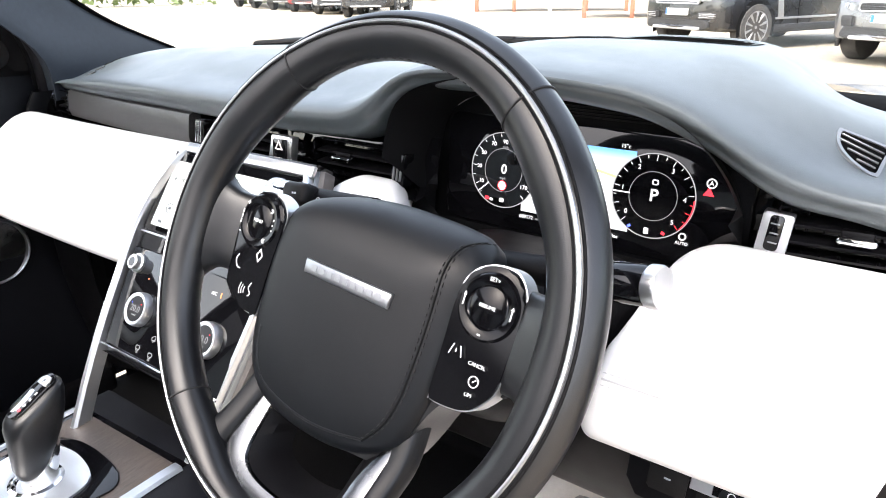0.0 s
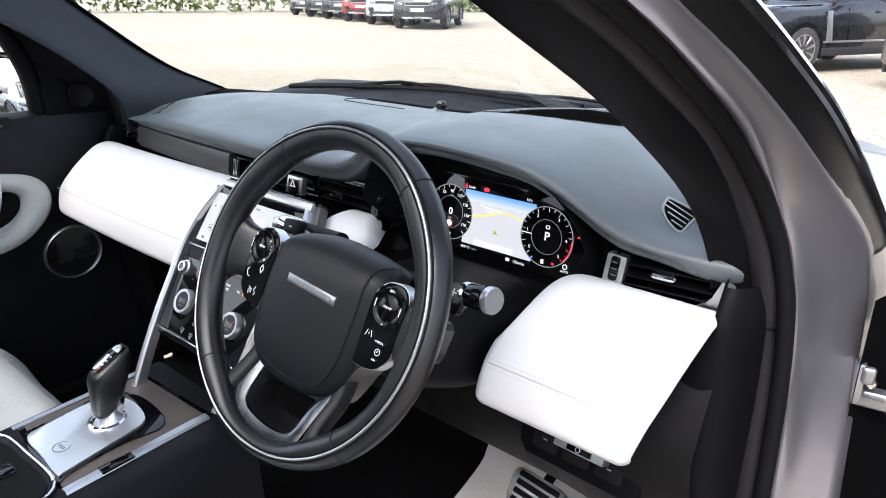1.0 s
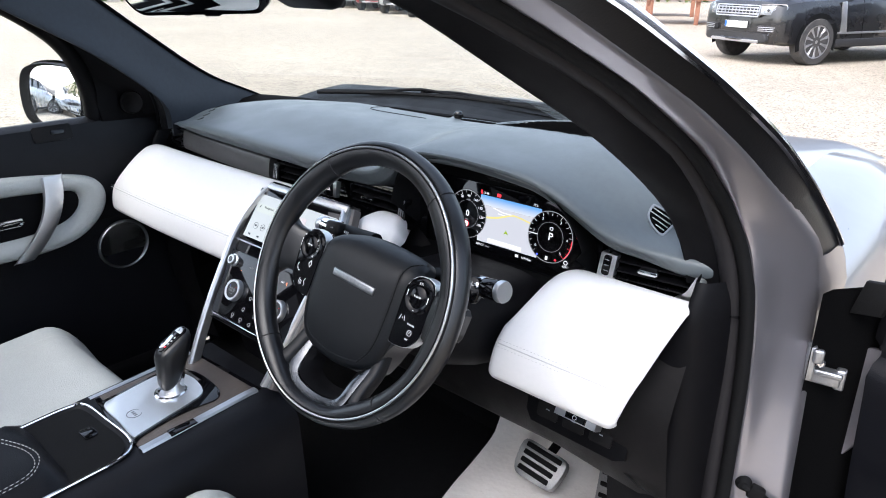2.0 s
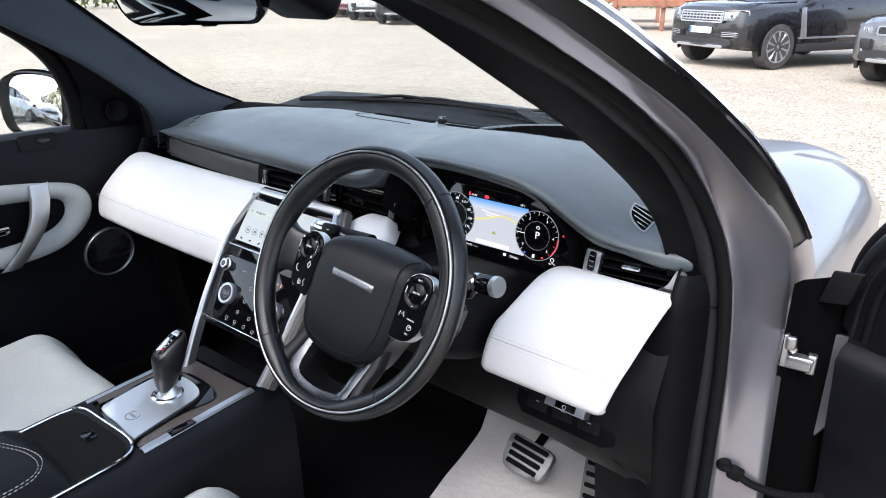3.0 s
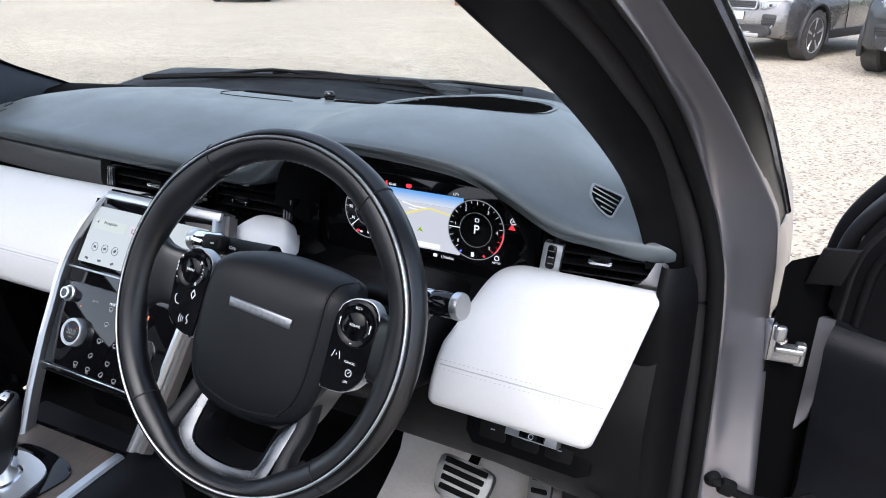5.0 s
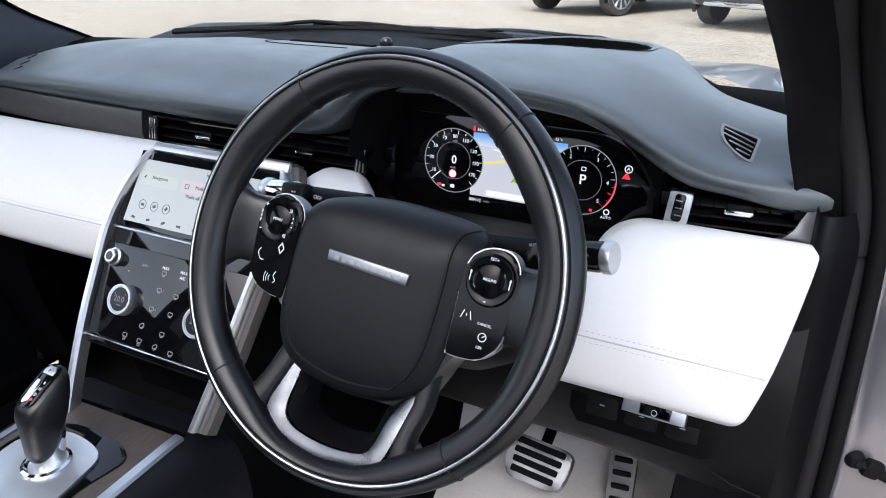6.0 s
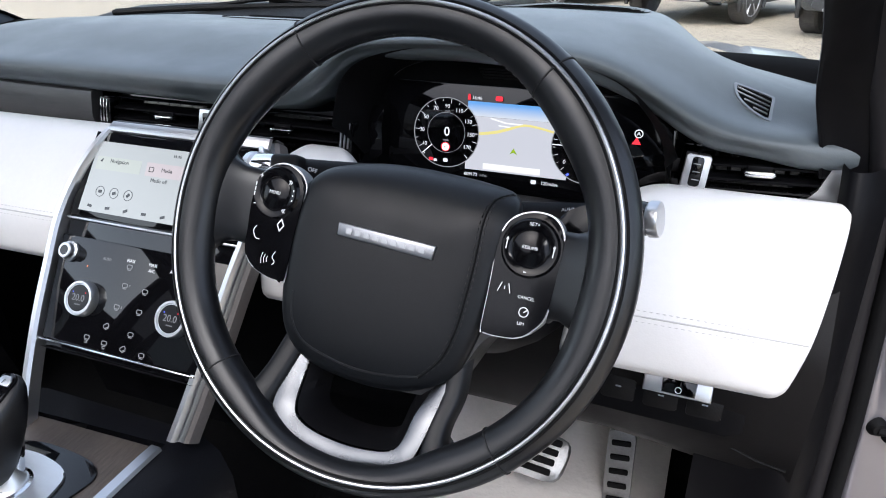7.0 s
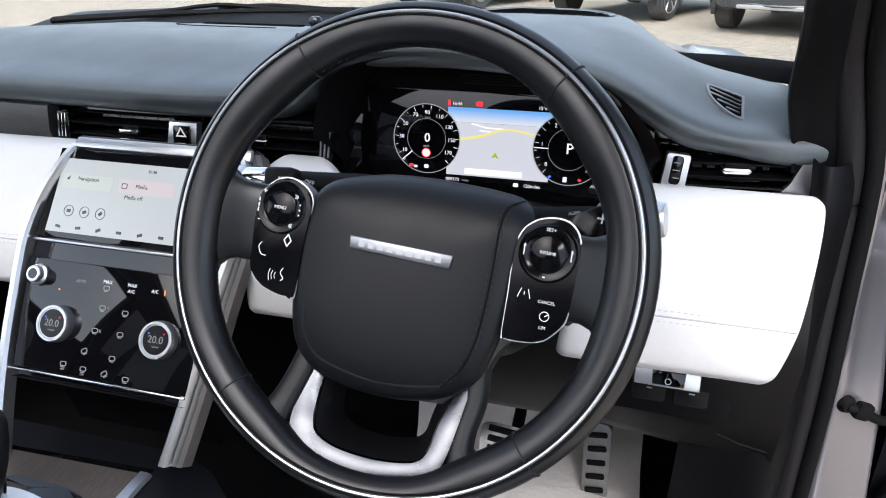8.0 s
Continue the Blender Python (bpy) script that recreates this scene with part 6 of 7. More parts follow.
        # unseen sheets, added to darken the cabin and what its mirror reflects
        pg = part("dimming_glass", loft([[(sx * 0.755, y, 1.15), (sx * 0.70, y, 1.42), (sx * 0.655, y, 1.60)] for y in (-0.66, -1.5, -2.4)]), DIM_GLASS, SHELL, "unseen dark rear side glass, added to dim the cabin")
        pg.visible_shadow = False
        part("middle_pillar", box(0.07, 0.12, 1.2, pose(sx * 0.73, -0.66, 1.0, 4, -sx * 7), 0.02), TRIM, SHELL)
    # added sheet between jamb and door, black in place of the shade there
    part("jamb_closer", loft([[(x, y, z) for z in np.linspace(0.42, 1.07, 6)] for x, y in ((0.812, 0.386), (0.818, 0.41), (0.85, 0.45), (0.90, 0.50), (0.95, 0.56))]), VOID, SHELL, "black sheet for the shaded gap behind the hinges")
    part("kick_panel", loft([[(0.735, y, z) for z in (0.44, 0.6, 0.78)] for y in (0.36, 0.5, 0.7)]), TRIM, SHELL)
    part("kick_panel", loft([[(-0.735, y, z) for z in (0.44, 0.6, 0.78)] for y in (0.36, 0.5, 0.7)]), TRIM, SHELL)


build_shell()


# ---- wipers
def wiper(x0, x1, bump):
    w = thing("windscreen_wiper", "black windscreen wiper lying at the foot of the glass", "wiper", "windscreen wipers", at=(x0, 0.75 - 0.42 * x0 * x0, 1.14))
    path = [(x, 0.825 - 0.32 * x * x, 1.157 - 0.045 * x * x + 0.003 * math.sin(3 * (x - x0))) for x in np.linspace(x0, x1, 16)]
    part("blade", tube(path, 0.0055, 8), RUBBER, w, "rubber blade")
    a = path[8]
    part("arm", tube(spline([(a[0], a[1] + 0.01, a[2] + 0.006), (a[0] + 0.1, a[1] + 0.03, 1.168), (a[0] + 0.24, a[1] + 0.05, 1.160)], 6), 0.006, 8, flat=0.6), TRIM, w, "arm")
    part("spine", tube([(q[0], q[1] + 0.006, q[2] + 0.003 + bump * math.exp(-((i - 8) / 2.0) ** 2)) for i, q in enumerate(path)], 0.004, 8), TRIM, w)
    under(w)


wiper(-0.60, -0.02, 0.010)
wiper(-0.12, 0.20, 0.003)


# ---- rear-view mirror
RVM = thing("rear_view_mirror", "black rear-view mirror on the windscreen", "mirror", at=(0.0, 0.02, 1.43))
RM = axes_m((0.014, 0.004, 1.429), (1, 0.22, 0.04), (0, -0.52, 1))
part("housing", loft([[(s * q[0], s * q[1], z) for q in rounded(0.285, 0.082, 0.032, 6)] for s, z in ((1.0, 0.0), (1.0, -0.012), (0.95, -0.03), (0.7, -0.048), (0.3, -0.055))], True, True, RM), GLOSS, RVM, "gloss black housing")
part("mirror_glass", prism(rounded(0.272, 0.070, 0.028, 6), 0.0, 0.002, RM, 0.0008), MIRROR, RVM, "mirror glass")
part("mount", tube([RM @ Vector((0.0, 0.0, -0.05)), (0.01, 0.09, 1.46), (0.01, 0.17, 1.50)], [0.018, 0.02, 0.03], 12), TRIM, RVM)
part("sensor_box", box(0.13, 0.16, 0.07, pose(0.13, 0.09, 1.462, -28), 0.02, 3), TRIM, RVM, "black sensor cover")
part("button", box(0.03, 0.008, 0.008, RM @ pose(0.02, -0.043, -0.008), 0.002), TRIM, RVM)
part("button", box(0.016, 0.006, 0.008, RM @ pose(-0.03, -0.042, -0.008), 0.002), TRIM, RVM)
under(RVM)

# ---- passenger's door
PDOOR = part("door", loft([[(-0.80, y, 1.125), (-0.86, y, 1.06), (-0.90, y, 0.9), (-0.90, y, 0.5)] for y in (0.45, 0.0, -0.62)]), PAINT, SHELL, "closed passenger door with dark trim and white armrest")


def build_pdoor():
    rows = []
    for y in np.linspace(0.40, -0.62, 34):
        rows.append([(-0.80, y, 1.125), (-0.765, y, 1.128), (-0.748, y, 1.118), (-0.738, y, 1.08), (-0.728, y, 1.02), (-0.732, y, 0.93), (-0.74, y, 0.80), (-0.735, y, 0.68), (-0.72, y, 0.55), (-0.73, y, 0.46)])
    part("door_panel", loft(rows), DOOR_TRIM, PDOOR, "dark padded door panel")
    X = lambda y, z, d=0.0: (-0.729 + d, y, z)
    dm = Matrix(((0, 0, 1, -0.731), (1, 0, 0, 0), (0, 1, 0, 0), (0, 0, 0, 1)))
    out = spline([(-0.30, 1.03), (-0.10, 1.03), (0.05, 1.012), (0.115, 0.99), (0.136, 0.95), (0.118, 0.90), (0.06, 0.855), (-0.02, 0.838), (-0.12, 0.838), (-0.30, 0.845)], 5, True)
    inn = spline([(-0.27, 0.985), (-0.10, 0.985), (0.03, 0.975), (0.065, 0.966), (0.072, 0.945), (0.062, 0.922), (0.03, 0.90), (-0.03, 0.888), (-0.12, 0.885), (-0.27, 0.89)], 5, True)
    rows = [[dm @ Vector((q[0], q[1], d)) for q in (np.array(a) * k + np.array(b) * (1 - k) for a, b in zip(out, inn))] for k, d in ((1.0, 0.0), (0.97, 0.012), (0.85, 0.02), (0.6, 0.024), (0.3, 0.021), (0.08, 0.012), (0.0, 0.004))]
    part("armrest", loft(rows, True), SEAT_WHITE, PDOOR, "white leather armrest surround with stitching")
    part("armrest_stitching", stitches([dm @ Vector((*(0.84 * a + 0.16 * b), 0.0212)) for a, b in zip(out, inn)], 0.004, 0.003, 0.0007), THREAD, PDOOR)
    part("pocket", prism([tuple(q) for q in inn], -0.004, 0.0055, dm, 0), TRIM, PDOOR, "dark recess")
    pull = [(0.018, 1.020), (0.011, 0.97), (-0.008, 0.92), (-0.044, 0.87), (-0.075, 0.835)]
    rows = []
    for i, q in enumerate(spline(pull, 6)):
        k = i / 24
        d = 0.028 + 0.012 * math.sin(math.pi * k)
        rows.append([dm @ Vector((q[0] - 0.024, q[1] - 0.004, d - 0.006)), dm @ Vector((q[0] - 0.02, q[1], d)), dm @ Vector((q[0], q[1], d + 0.004)), dm @ Vector((q[0] + 0.019, q[1], d)), dm @ Vector((q[0] + 0.023, q[1] + 0.002, d - 0.008))])
    part("pull_handle", loft(rows), SATIN, PDOOR, "satin metal pull handle")
    part("door_lever", prism(rounded(0.09, 0.02, 0.008, cx=-0.10, cy=0.925), 0.002, 0.014, dm, 0.004), CHROME, PDOOR, "chrome door lever")
    sm = axes_m((-0.755, 0.163, 0.806), (0, 1, 0), (0.1, 0, 1))
    part("speaker_ring", lathe([(0.0655, 0.0), (0.0645, 0.0065), (0.0625, 0.0085), (0.060, 0.007), (0.0585, 0.0)], 48, sm.copy() @ pose(0, 0, 0.018)), SATIN, PDOOR, "bright speaker ring")
    part("speaker_grille", disc(0.0605, 0.012, 0.018, 40, sm), TRIM, PDOOR, "round dark speaker grille")
    part("trim_joint", tube([X(0.10, 0.885, 0.002), X(0.2, 0.886, 0.002), X(0.36, 0.888, 0.0)], 0.0015, 6), RUBBER, PDOOR)
    part("switch_plate", prism(rounded(0.085, 0.035, 0.004, cx=0.05, cy=0), 0, 0.003, axes_m((-0.744, 0.0, 1.106), (0, 1, 0), (-0.35, 0, 1)), 0.001), TRIM_GREY, PDOOR, "lock switch plate")
    part("switch", box(0.03, 0.012, 0.008, axes_m((-0.742, 0.06, 1.108), (0, 1, 0), (-0.35, 0, 1)), 0.002), GLOSS, PDOOR)
    # mirror corner with tweeter, frame of the side window
    tri = [(0.165, 1.115), (0.33, 1.105), (0.33, 1.19), (0.19, 1.27), (0.135, 1.30), (0.15, 1.24), (0.165, 1.17)]
    tm = Matrix(((0, 0, 1, -0.752), (1, 0, 0, 0), (0, 1, 0, 0), (0, 0, 0, 1)))
    part("mirror_corner", prism(tri, -0.03, 0.006, tm, 0.004), TRIM, PDOOR, "dark mirror corner panel")
    part("tweeter", lathe([(1e-5, 0.004), (0.022, 0.006), (0.026, 0.009), (0.0275, 0.0075), (0.0275, 0.0)], 32, axes_m((-0.738, 0.240, 1.155), (0, 1, 0), (0, 0, 1))), TRIM_GREY, PDOOR, "round tweeter")
    fr = [(-0.77, 0.16, 1.12), (-0.755, 0.145, 1.22), (-0.735, 0.09, 1.315), (-0.71, -0.03, 1.40), (-0.685, -0.22, 1.49), (-0.67, -0.4, 1.545), (-0.66, -0.62, 1.56)]
    part("window_frame", tube(spline(fr, 6), 0.02, 10), TRIM, PDOOR, "black window frame")
    fill = []
    for q in spline(fr, 6):
        ex, ey = at_z(SEAL, min(1.6, q[2]))
        fill.append([(q[0], q[1], q[2]), (0.5 * (q[0] - ex) - 0.008, 0.5 * (q[1] + ey), q[2]), (-ex, ey, q[2])])
    part("frame_trim", loft(fill), TRIM, PDOOR, "dark trim between window and pillar")
    rows = [[(q[0], q[1], q[2]) for q in spline(fr, 6)], [(-0.775, q[1], 1.11) for q in spline(fr, 6)]]
    g = part("side_glass", loft(rows), GLASS, PDOOR, "clear side glass")
    g.visible_shadow = False


build_pdoor()

# ---- passenger's door mirror
DM = thing("door_mirror", "silver and black door mirror on the passenger door", "mirror", at=(-1.15, 0.25, 1.1))
MM = axes_m((-1.19, 0.225, 1.12), (0.93, 0.36, 0), (-0.05, 0.085, 1))
shape = spline([(-0.11, 0.03), (-0.09, 0.07), (-0.03, 0.086), (0.05, 0.084), (0.10, 0.066), (0.108, 0.02), (0.10, -0.05), (0.06, -0.078), (-0.03, -0.082), (-0.085, -0.07), (-0.108, -0.03)], 4, True)
part("housing", loft([[(s * q[0] * 1.07, s * q[1] * 1.1, z) for q in shape] for s, z in ((0.97, 0.012), (1.0, 0.0), (1.0, -0.05), (0.9, -0.09), (0.55, -0.12), (0.1, -0.128))], True, False, MM), TRIM_GREY, DM, "dark grey housing")
part("cap", loft([[(s * q[0] * 1.09, s * max(q[1], -0.01) * 1.13 + 0.004, z) for q in shape] for s, z in ((1.0, -0.012), (1.0, -0.05), (0.91, -0.094), (0.56, -0.125), (0.1, -0.133))], True, False, MM), PAINT, DM, "silver cap")
part("mirror_glass", loft([[(s * q[0], s * q[1], -0.004 + 0.004 * (1 - s * s) - 0.0 * z) for q in shape] for s, z in ((1.0, 0), (0.9, 0), (0.8, 0), (0.65, 0), (0.5, 0), (0.35, 0), (0.2, 0), (0.05, 0))], True, False, MM), MIRROR, DM, "convex mirror glass")
part("foot", tube([(-0.80, 0.30, 1.08), (-0.95, 0.31, 1.075), (-1.10, 0.29, 1.08)], [0.04, 0.035, 0.04], 12, flat=0.6), TRIM, DM, "black mirror foot")
under(DM)

# ---- driver's door, wide open
OPEN = radians(70)
DD = Matrix(((math.sin(OPEN), 0, -math.cos(OPEN), 0.872), (-math.cos(OPEN), 0, -math.sin(OPEN), 0.455), (0, 1, 0, 0), (0, 0, 0, 1)))
DDOOR = part("door", prism([(0.0, 0.45), (0.0, 1.06), (0.012, 1.10), (1.05, 1.09), (1.03, 0.45)], -0.13, -0.02, DD, 0.01), PAINT, SHELL, "driver's door standing wide open with dark trim")


def build_ddoor():
    """Local axes: along the door from its hinges, up, and out of its inner face."""
    part("door_panel", loft([[DD @ Vector((u, z, d)) for z, d in ((0.47, -0.02), (0.6, 0.0), (0.71, 0.004), (0.725, -0.002), (0.80, 0.008), (0.93, 0.022), (0.955, 0.026), (0.972, 0.018), (0.98, 0.004), (1.02, 0.0), (1.06, -0.004), (1.095, -0.02), (1.09, -0.06))] for u in (0.012, 0.016, 0.03, 0.06, 0.1, 0.16, 0.3, 0.6, 1.0)]), DOOR_TRIM, DDOOR, "dark padded door panel")
    part("end_face", loft([[DD @ Vector((u, z, d)) for z in np.linspace(0.47, 1.06, 12)] for u, d in ((0.012, -0.01), (0.002, -0.02), (0.0, -0.06), (0.0, -0.12))]), RUBBER, DDOOR)
    sail = spline([(0.014, 0.985), (0.012, 1.07), (0.04, 1.14), (0.12, 1.235), (0.22, 1.325), (0.235, 1.3), (0.24, 1.10), (0.235, 0.99)], 4, True)
    part("mirror_corner", prism(sail, -0.05, 0.004, DD, 0.006), TRIM, DDOOR, "dark mirror corner panel")
    part("tweeter", lathe([(1e-5, 0.0), (0.036, -0.001), (0.038, 0.0012), (0.0395, 0.0012), (0.041, -0.001)], 40, DD @ Matrix.Translation((0.092, 1.062, 0.004))), TRIM, DDOOR, "round tweeter")
    frame_line = spline([(0.0, 0.99), (0.004, 1.06), (0.018, 1.105), (0.055, 1.16), (0.125, 1.25), (0.25, 1.365), (0.43, 1.485), (0.63, 1.55), (1.02, 1.565)], 6)
    for off, d, r, mt in ((0.026, -0.055, 0.012, TRIM), (0.008, -0.03, 0.013, SEALANT), (-0.014, -0.004, 0.009, SEALANT), (-0.034, 0.004, 0.006, TRIM)):
        path = []
        for i, q in enumerate(frame_line):
            a, b = frame_line[max(i - 1, 0)], frame_line[min(i + 1, len(frame_line) - 1)]
            t = (b - a) / max(np.linalg.norm(b - a), 1e-6)
            path.append((q[0] - off * t[1], q[1] + off * t[0], d))
        part("frame_seal", tube(path, r, 10, up=(0, 0, 1), m=DD), mt, DDOOR, "black rubber seal")
    part("grey_edge", prism([(-0.026, 0.975), (0.016, 0.985), (0.012, 0.90), (0.004, 0.83), (-0.012, 0.80), (-0.022, 0.86)], -0.014, -0.006, DD, 0.002), PAINT, DDOOR, "pale painted edge")
    g = part("side_glass", prism([(0.24, 1.09), (0.24, 1.345), (0.43, 1.475), (0.63, 1.54), (1.0, 1.555), (1.03, 1.09)], -0.045, -0.041, DD, 0), GLASS, DDOOR, "clear side glass")
    g.visible_shadow = False
    part("lower_pocket", prism(spline([(0.08, 0.5), (0.08, 0.66), (0.3, 0.69), (0.9, 0.69), (0.95, 0.5)], 3, True), 0.0, 0.03, DD, 0.01), DOOR_TRIM, DDOOR)
    # hinge and check strap
    hm = Matrix.Translation((0.814, 0.40, 0.958)) @ pose(0, 0, 0, 0, 0, 20) @ Matrix.Scale(0.68, 4)
    part("hinge", merge(box(0.016, 0.03, 0.075, hm @ pose(-0.004, 0, 0.012), 0.004), box(0.06, 0.022, 0.034, hm @ pose(0.026, 0.002, -0.016, 0, 0, -12), 0.006, 3), box(0.02, 0.014, 0.03, hm @ pose(0.006, -0.018, 0.034), 0.005, 3), box(0.05, 0.012, 0.012, hm @ pose(0.03, -0.012, -0.004, 0, 0, -12), 0.004, 3), box(0.018, 0.02, 0.044, hm @ pose(0.054, 0.0, -0.016, 0, 0, -12), 0.004, 3)), material("hinge_zinc", (0.42, 0.43, 0.45), 0.35, 0.9, grain=0.3, grain_size=0.004, vary=0.2, vary_size=0.02), DDOOR, "bare cast metal hinge")
    part("hinge_bolt", lathe([(0.009, 0.0), (0.009, 0.006), (0.006, 0.009), (1e-5, 0.009)], 12, hm @ pose(0.012, -0.012, 0.02, 90)), CHROME, DDOOR)
    part("strap_bolt", lathe([(0.011, 0.0), (0.011, 0.008), (0.007, 0.014), (1e-5, 0.014)], 16, Matrix.Translation((0.777, 0.326, 0.795)) @ pose(0, 0, 0, 90, 0, 20)), RUBBER, DDOOR, "black bolt")
    part("check_strap", tube(spline([(0.780, 0.316, 0.794), (0.796, 0.318, 0.79), (0.822, 0.33, 0.773), (0.86, 0.36, 0.757), (0.90, 0.40, 0.75)], 6), 0.006, 8), RUBBER, DDOOR, "black door check strap")
    part("strap_plate", box(0.02, 0.012, 0.022, Matrix.Translation((0.797, 0.318, 0.79)) @ pose(0, 0, 0, 0, 20, 20), 0.004), RUBBER, DDOOR)
    part("corner_flap", prism([(-0.012, -0.03), (0.028, -0.02), (0.04, 0.028), (0.0, 0.02)], -0.004, 0.004, axes_m((0.85, 0.43, 1.065), (0.9, -0.3, 0), (0, 0, 1)), 0.002), RUBBER, DDOOR, "black rubber flap")


build_ddoor()
under(SHELL)


# ---- pedals and floor
def brake_pedal():
    p = thing("brake_pedal", "metal brake pedal with black rubber bars", "pedal", at=(0.375, 0.44, 0.545))
    m = axes_m((0.375, 0.435, 0.545), (1, -0.12, 0.0), (0, 0.72, 0.75))
    part("pad", prism(spline([(-0.052, 0.03), (0.0, 0.033), (0.05, 0.03), (0.056, 0.0), (0.045, -0.034), (0.0, -0.038), (-0.042, -0.036), (-0.054, 0.0)], 4, True), -0.014, 0.0, m, 0.003), PEDAL_METAL, p, "brushed metal pad")
    for k in range(4):
        part("rubber_bar", box(0.088 - 0.004 * k, 0.0105, 0.006, m @ pose(0, 0.023 - 0.0155 * k, 0.001), 0.003), RUBBER, p)
    part("arm", tube([m @ Vector((0, 0.0, -0.014)), (0.375, 0.56, 0.575), (0.375, 0.64, 0.70)], 0.010, 8), TRIM, p)
    under(p)


def accelerator():
    p = thing("accelerator_pedal", "slim metal accelerator pedal with rubber bars", "pedal", at=(0.507, 0.47, 0.5))
    m = axes_m((0.507, 0.468, 0.505), (1, -0.05, 0.04), (0.06, 0.22, 1))
    part("pad", prism(rounded(0.042, 0.158, 0.008), -0.012, 0.0, m, 0.003), PEDAL_METAL, p, "brushed metal pad")
    for k in range(6):
        part("rubber_bar", box(0.03, 0.0095, 0.006, m @ pose(0, 0.06 - 0.024 * k, 0.001, 0, 0, 6), 0.003), RUBBER, p)
    part("arm", tube([m @ Vector((0, 0.06, -0.012)), (0.507, 0.54, 0.62), (0.507, 0.58, 0.72)], 0.010, 8), TRIM, p)
    under(p)


brake_pedal()
accelerator()
MAT = thing("floor_cover", "white paper floor cover laid over the driver's footwell", "floor mat", at=(0.4, 0.35, 0.46))
rows = []
for v in np.linspace(0, 1, 24):
    y = 0.05 + 0.60 * v
    z = 0.458 + (0.0 if y < 0.54 else 1.0 * (y - 0.54))
    a, b = 0.29 - 0.13 * v, 0.580
    rows.append([(a + (b - a) * u, y, z + 0.006 * noise.noise((u * 5, v * 5, 1.0)) + 0.004) for u in np.linspace(0, 1, 24)])
part("sheet", loft(rows), PAPER, MAT, "creased white paper")
pm = axes_m((0.42, 0.345, 0.4685), (1, -0.12, 0), (0.12, 1, 0))
part("print", bars(0.13, 0.026, 5, pm, 0.0006), GREY_PRINT, MAT, "grey printed bars", False)
part("print", bars(0.13, 0.008, 11, pm @ Matrix.Translation((0, -0.028, 0)), 0.0006), GREY_PRINT, MAT, "", False)
under(MAT)


# ---- other vehicles in the yard
TYRE = material("tyre", (0.025, 0.025, 0.027), 0.85, grain=0.5, grain_size=0.01, vary=0.5, vary_size=0.1, second=(0.07, 0.065, 0.06))
ALLOY = material("alloy", (0.5, 0.5, 0.52), 0.35, 0.8, vary=0.15, vary_size=0.05)
DARK_GLASS = material("dark_glass", (0.015, 0.018, 0.02), 0.05, coat=0.5, vary=0.3, vary_size=0.3)
LAMP = material("lamp_glass", (0.10, 0.11, 0.12), 0.12, 0.2, coat=0.6, vary=0.5, vary_size=0.06, second=(0.32, 0.34, 0.36))
BLUE_BAND = material("plate_blue", (0.02, 0.12, 0.45), 0.4)
PLATE = material("plate_white", (0.75, 0.75, 0.72), 0.4, vary=0.05, vary_size=0.1)
PLASTIC = material("cladding", (0.022, 0.022, 0.024), 0.6, grain=0.3, grain_size=0.006, vary=0.3, vary_size=0.2)


def paint(name, c, metal=0.4):
    return material(name, c, 0.28, metal, coat=0.9, vary=0.12, vary_size=0.5, rough_vary=0.05)


def make_wheel(parent, x, y, r, side, spokes, wide=0.24):
    """A wheel at the outer side of a vehicle: tyre, alloy rim, hub."""
    m = Matrix.Translation((x, y, r)) @ pose(0, 0, 0, 0, 90 * side, 0)
    w = part("wheel", lathe([(r * 0.66, -wide), (r * 0.93, -wide), (r, -wide * 0.86), (r, -0.03), (r * 0.95, 0.0), (r * 0.72, 0.006), (r * 0.69, -0.01)], 40, m), TYRE, parent, "road wheel with bright alloy rim")
    part("rim", lathe([(r * 0.7, -0.012), (r * 0.685, 0.0), (r * 0.65, -0.004), (r * 0.63, -0.06), (r * 0.6, -0.12), (1e-4, -0.12)], 40, m), PLASTIC, w)
    bits = [lathe([(r * 0.71, -0.012), (r * 0.70, 0.004), (r * 0.655, 0.0), (r * 0.64, -0.02)], 40, m), lathe([(r * 0.16, -0.05), (r * 0.15, -0.012), (1e-4, -0.008)], 20, m)]
    for k in range(spokes):
        a = 2 * math.pi * k / spokes
        for tw in (-0.06, 0.06):
            c, s = math.cos(a + tw), math.sin(a + tw)
            c0, s0 = math.cos(a), math.sin(a)
            bits.append(tube([(0.12 * r * c0, 0.12 * r * s0, -0.03), (0.4 * r * math.cos(a + tw * 0.7), 0.4 * r * math.sin(a + tw * 0.7), -0.018), (0.67 * r * c, 0.67 * r * s, -0.01)], [0.02, 0.014, 0.014], 6, m=m))
    part("spokes", merge(*bits), ALLOY, w, "alloy spokes")


HEAD_TALL = [(-0.20, 0.08), (0.20, 0.10), (0.235, 0.05), (0.20, -0.03), (0.02, -0.075), (-0.20, -0.075)]
HEAD_SLIM = [(-0.19, 0.045), (0.20, 0.08), (0.245, 0.06), (0.17, 0.0), (0.0, -0.045), (-0.19, -0.05)]


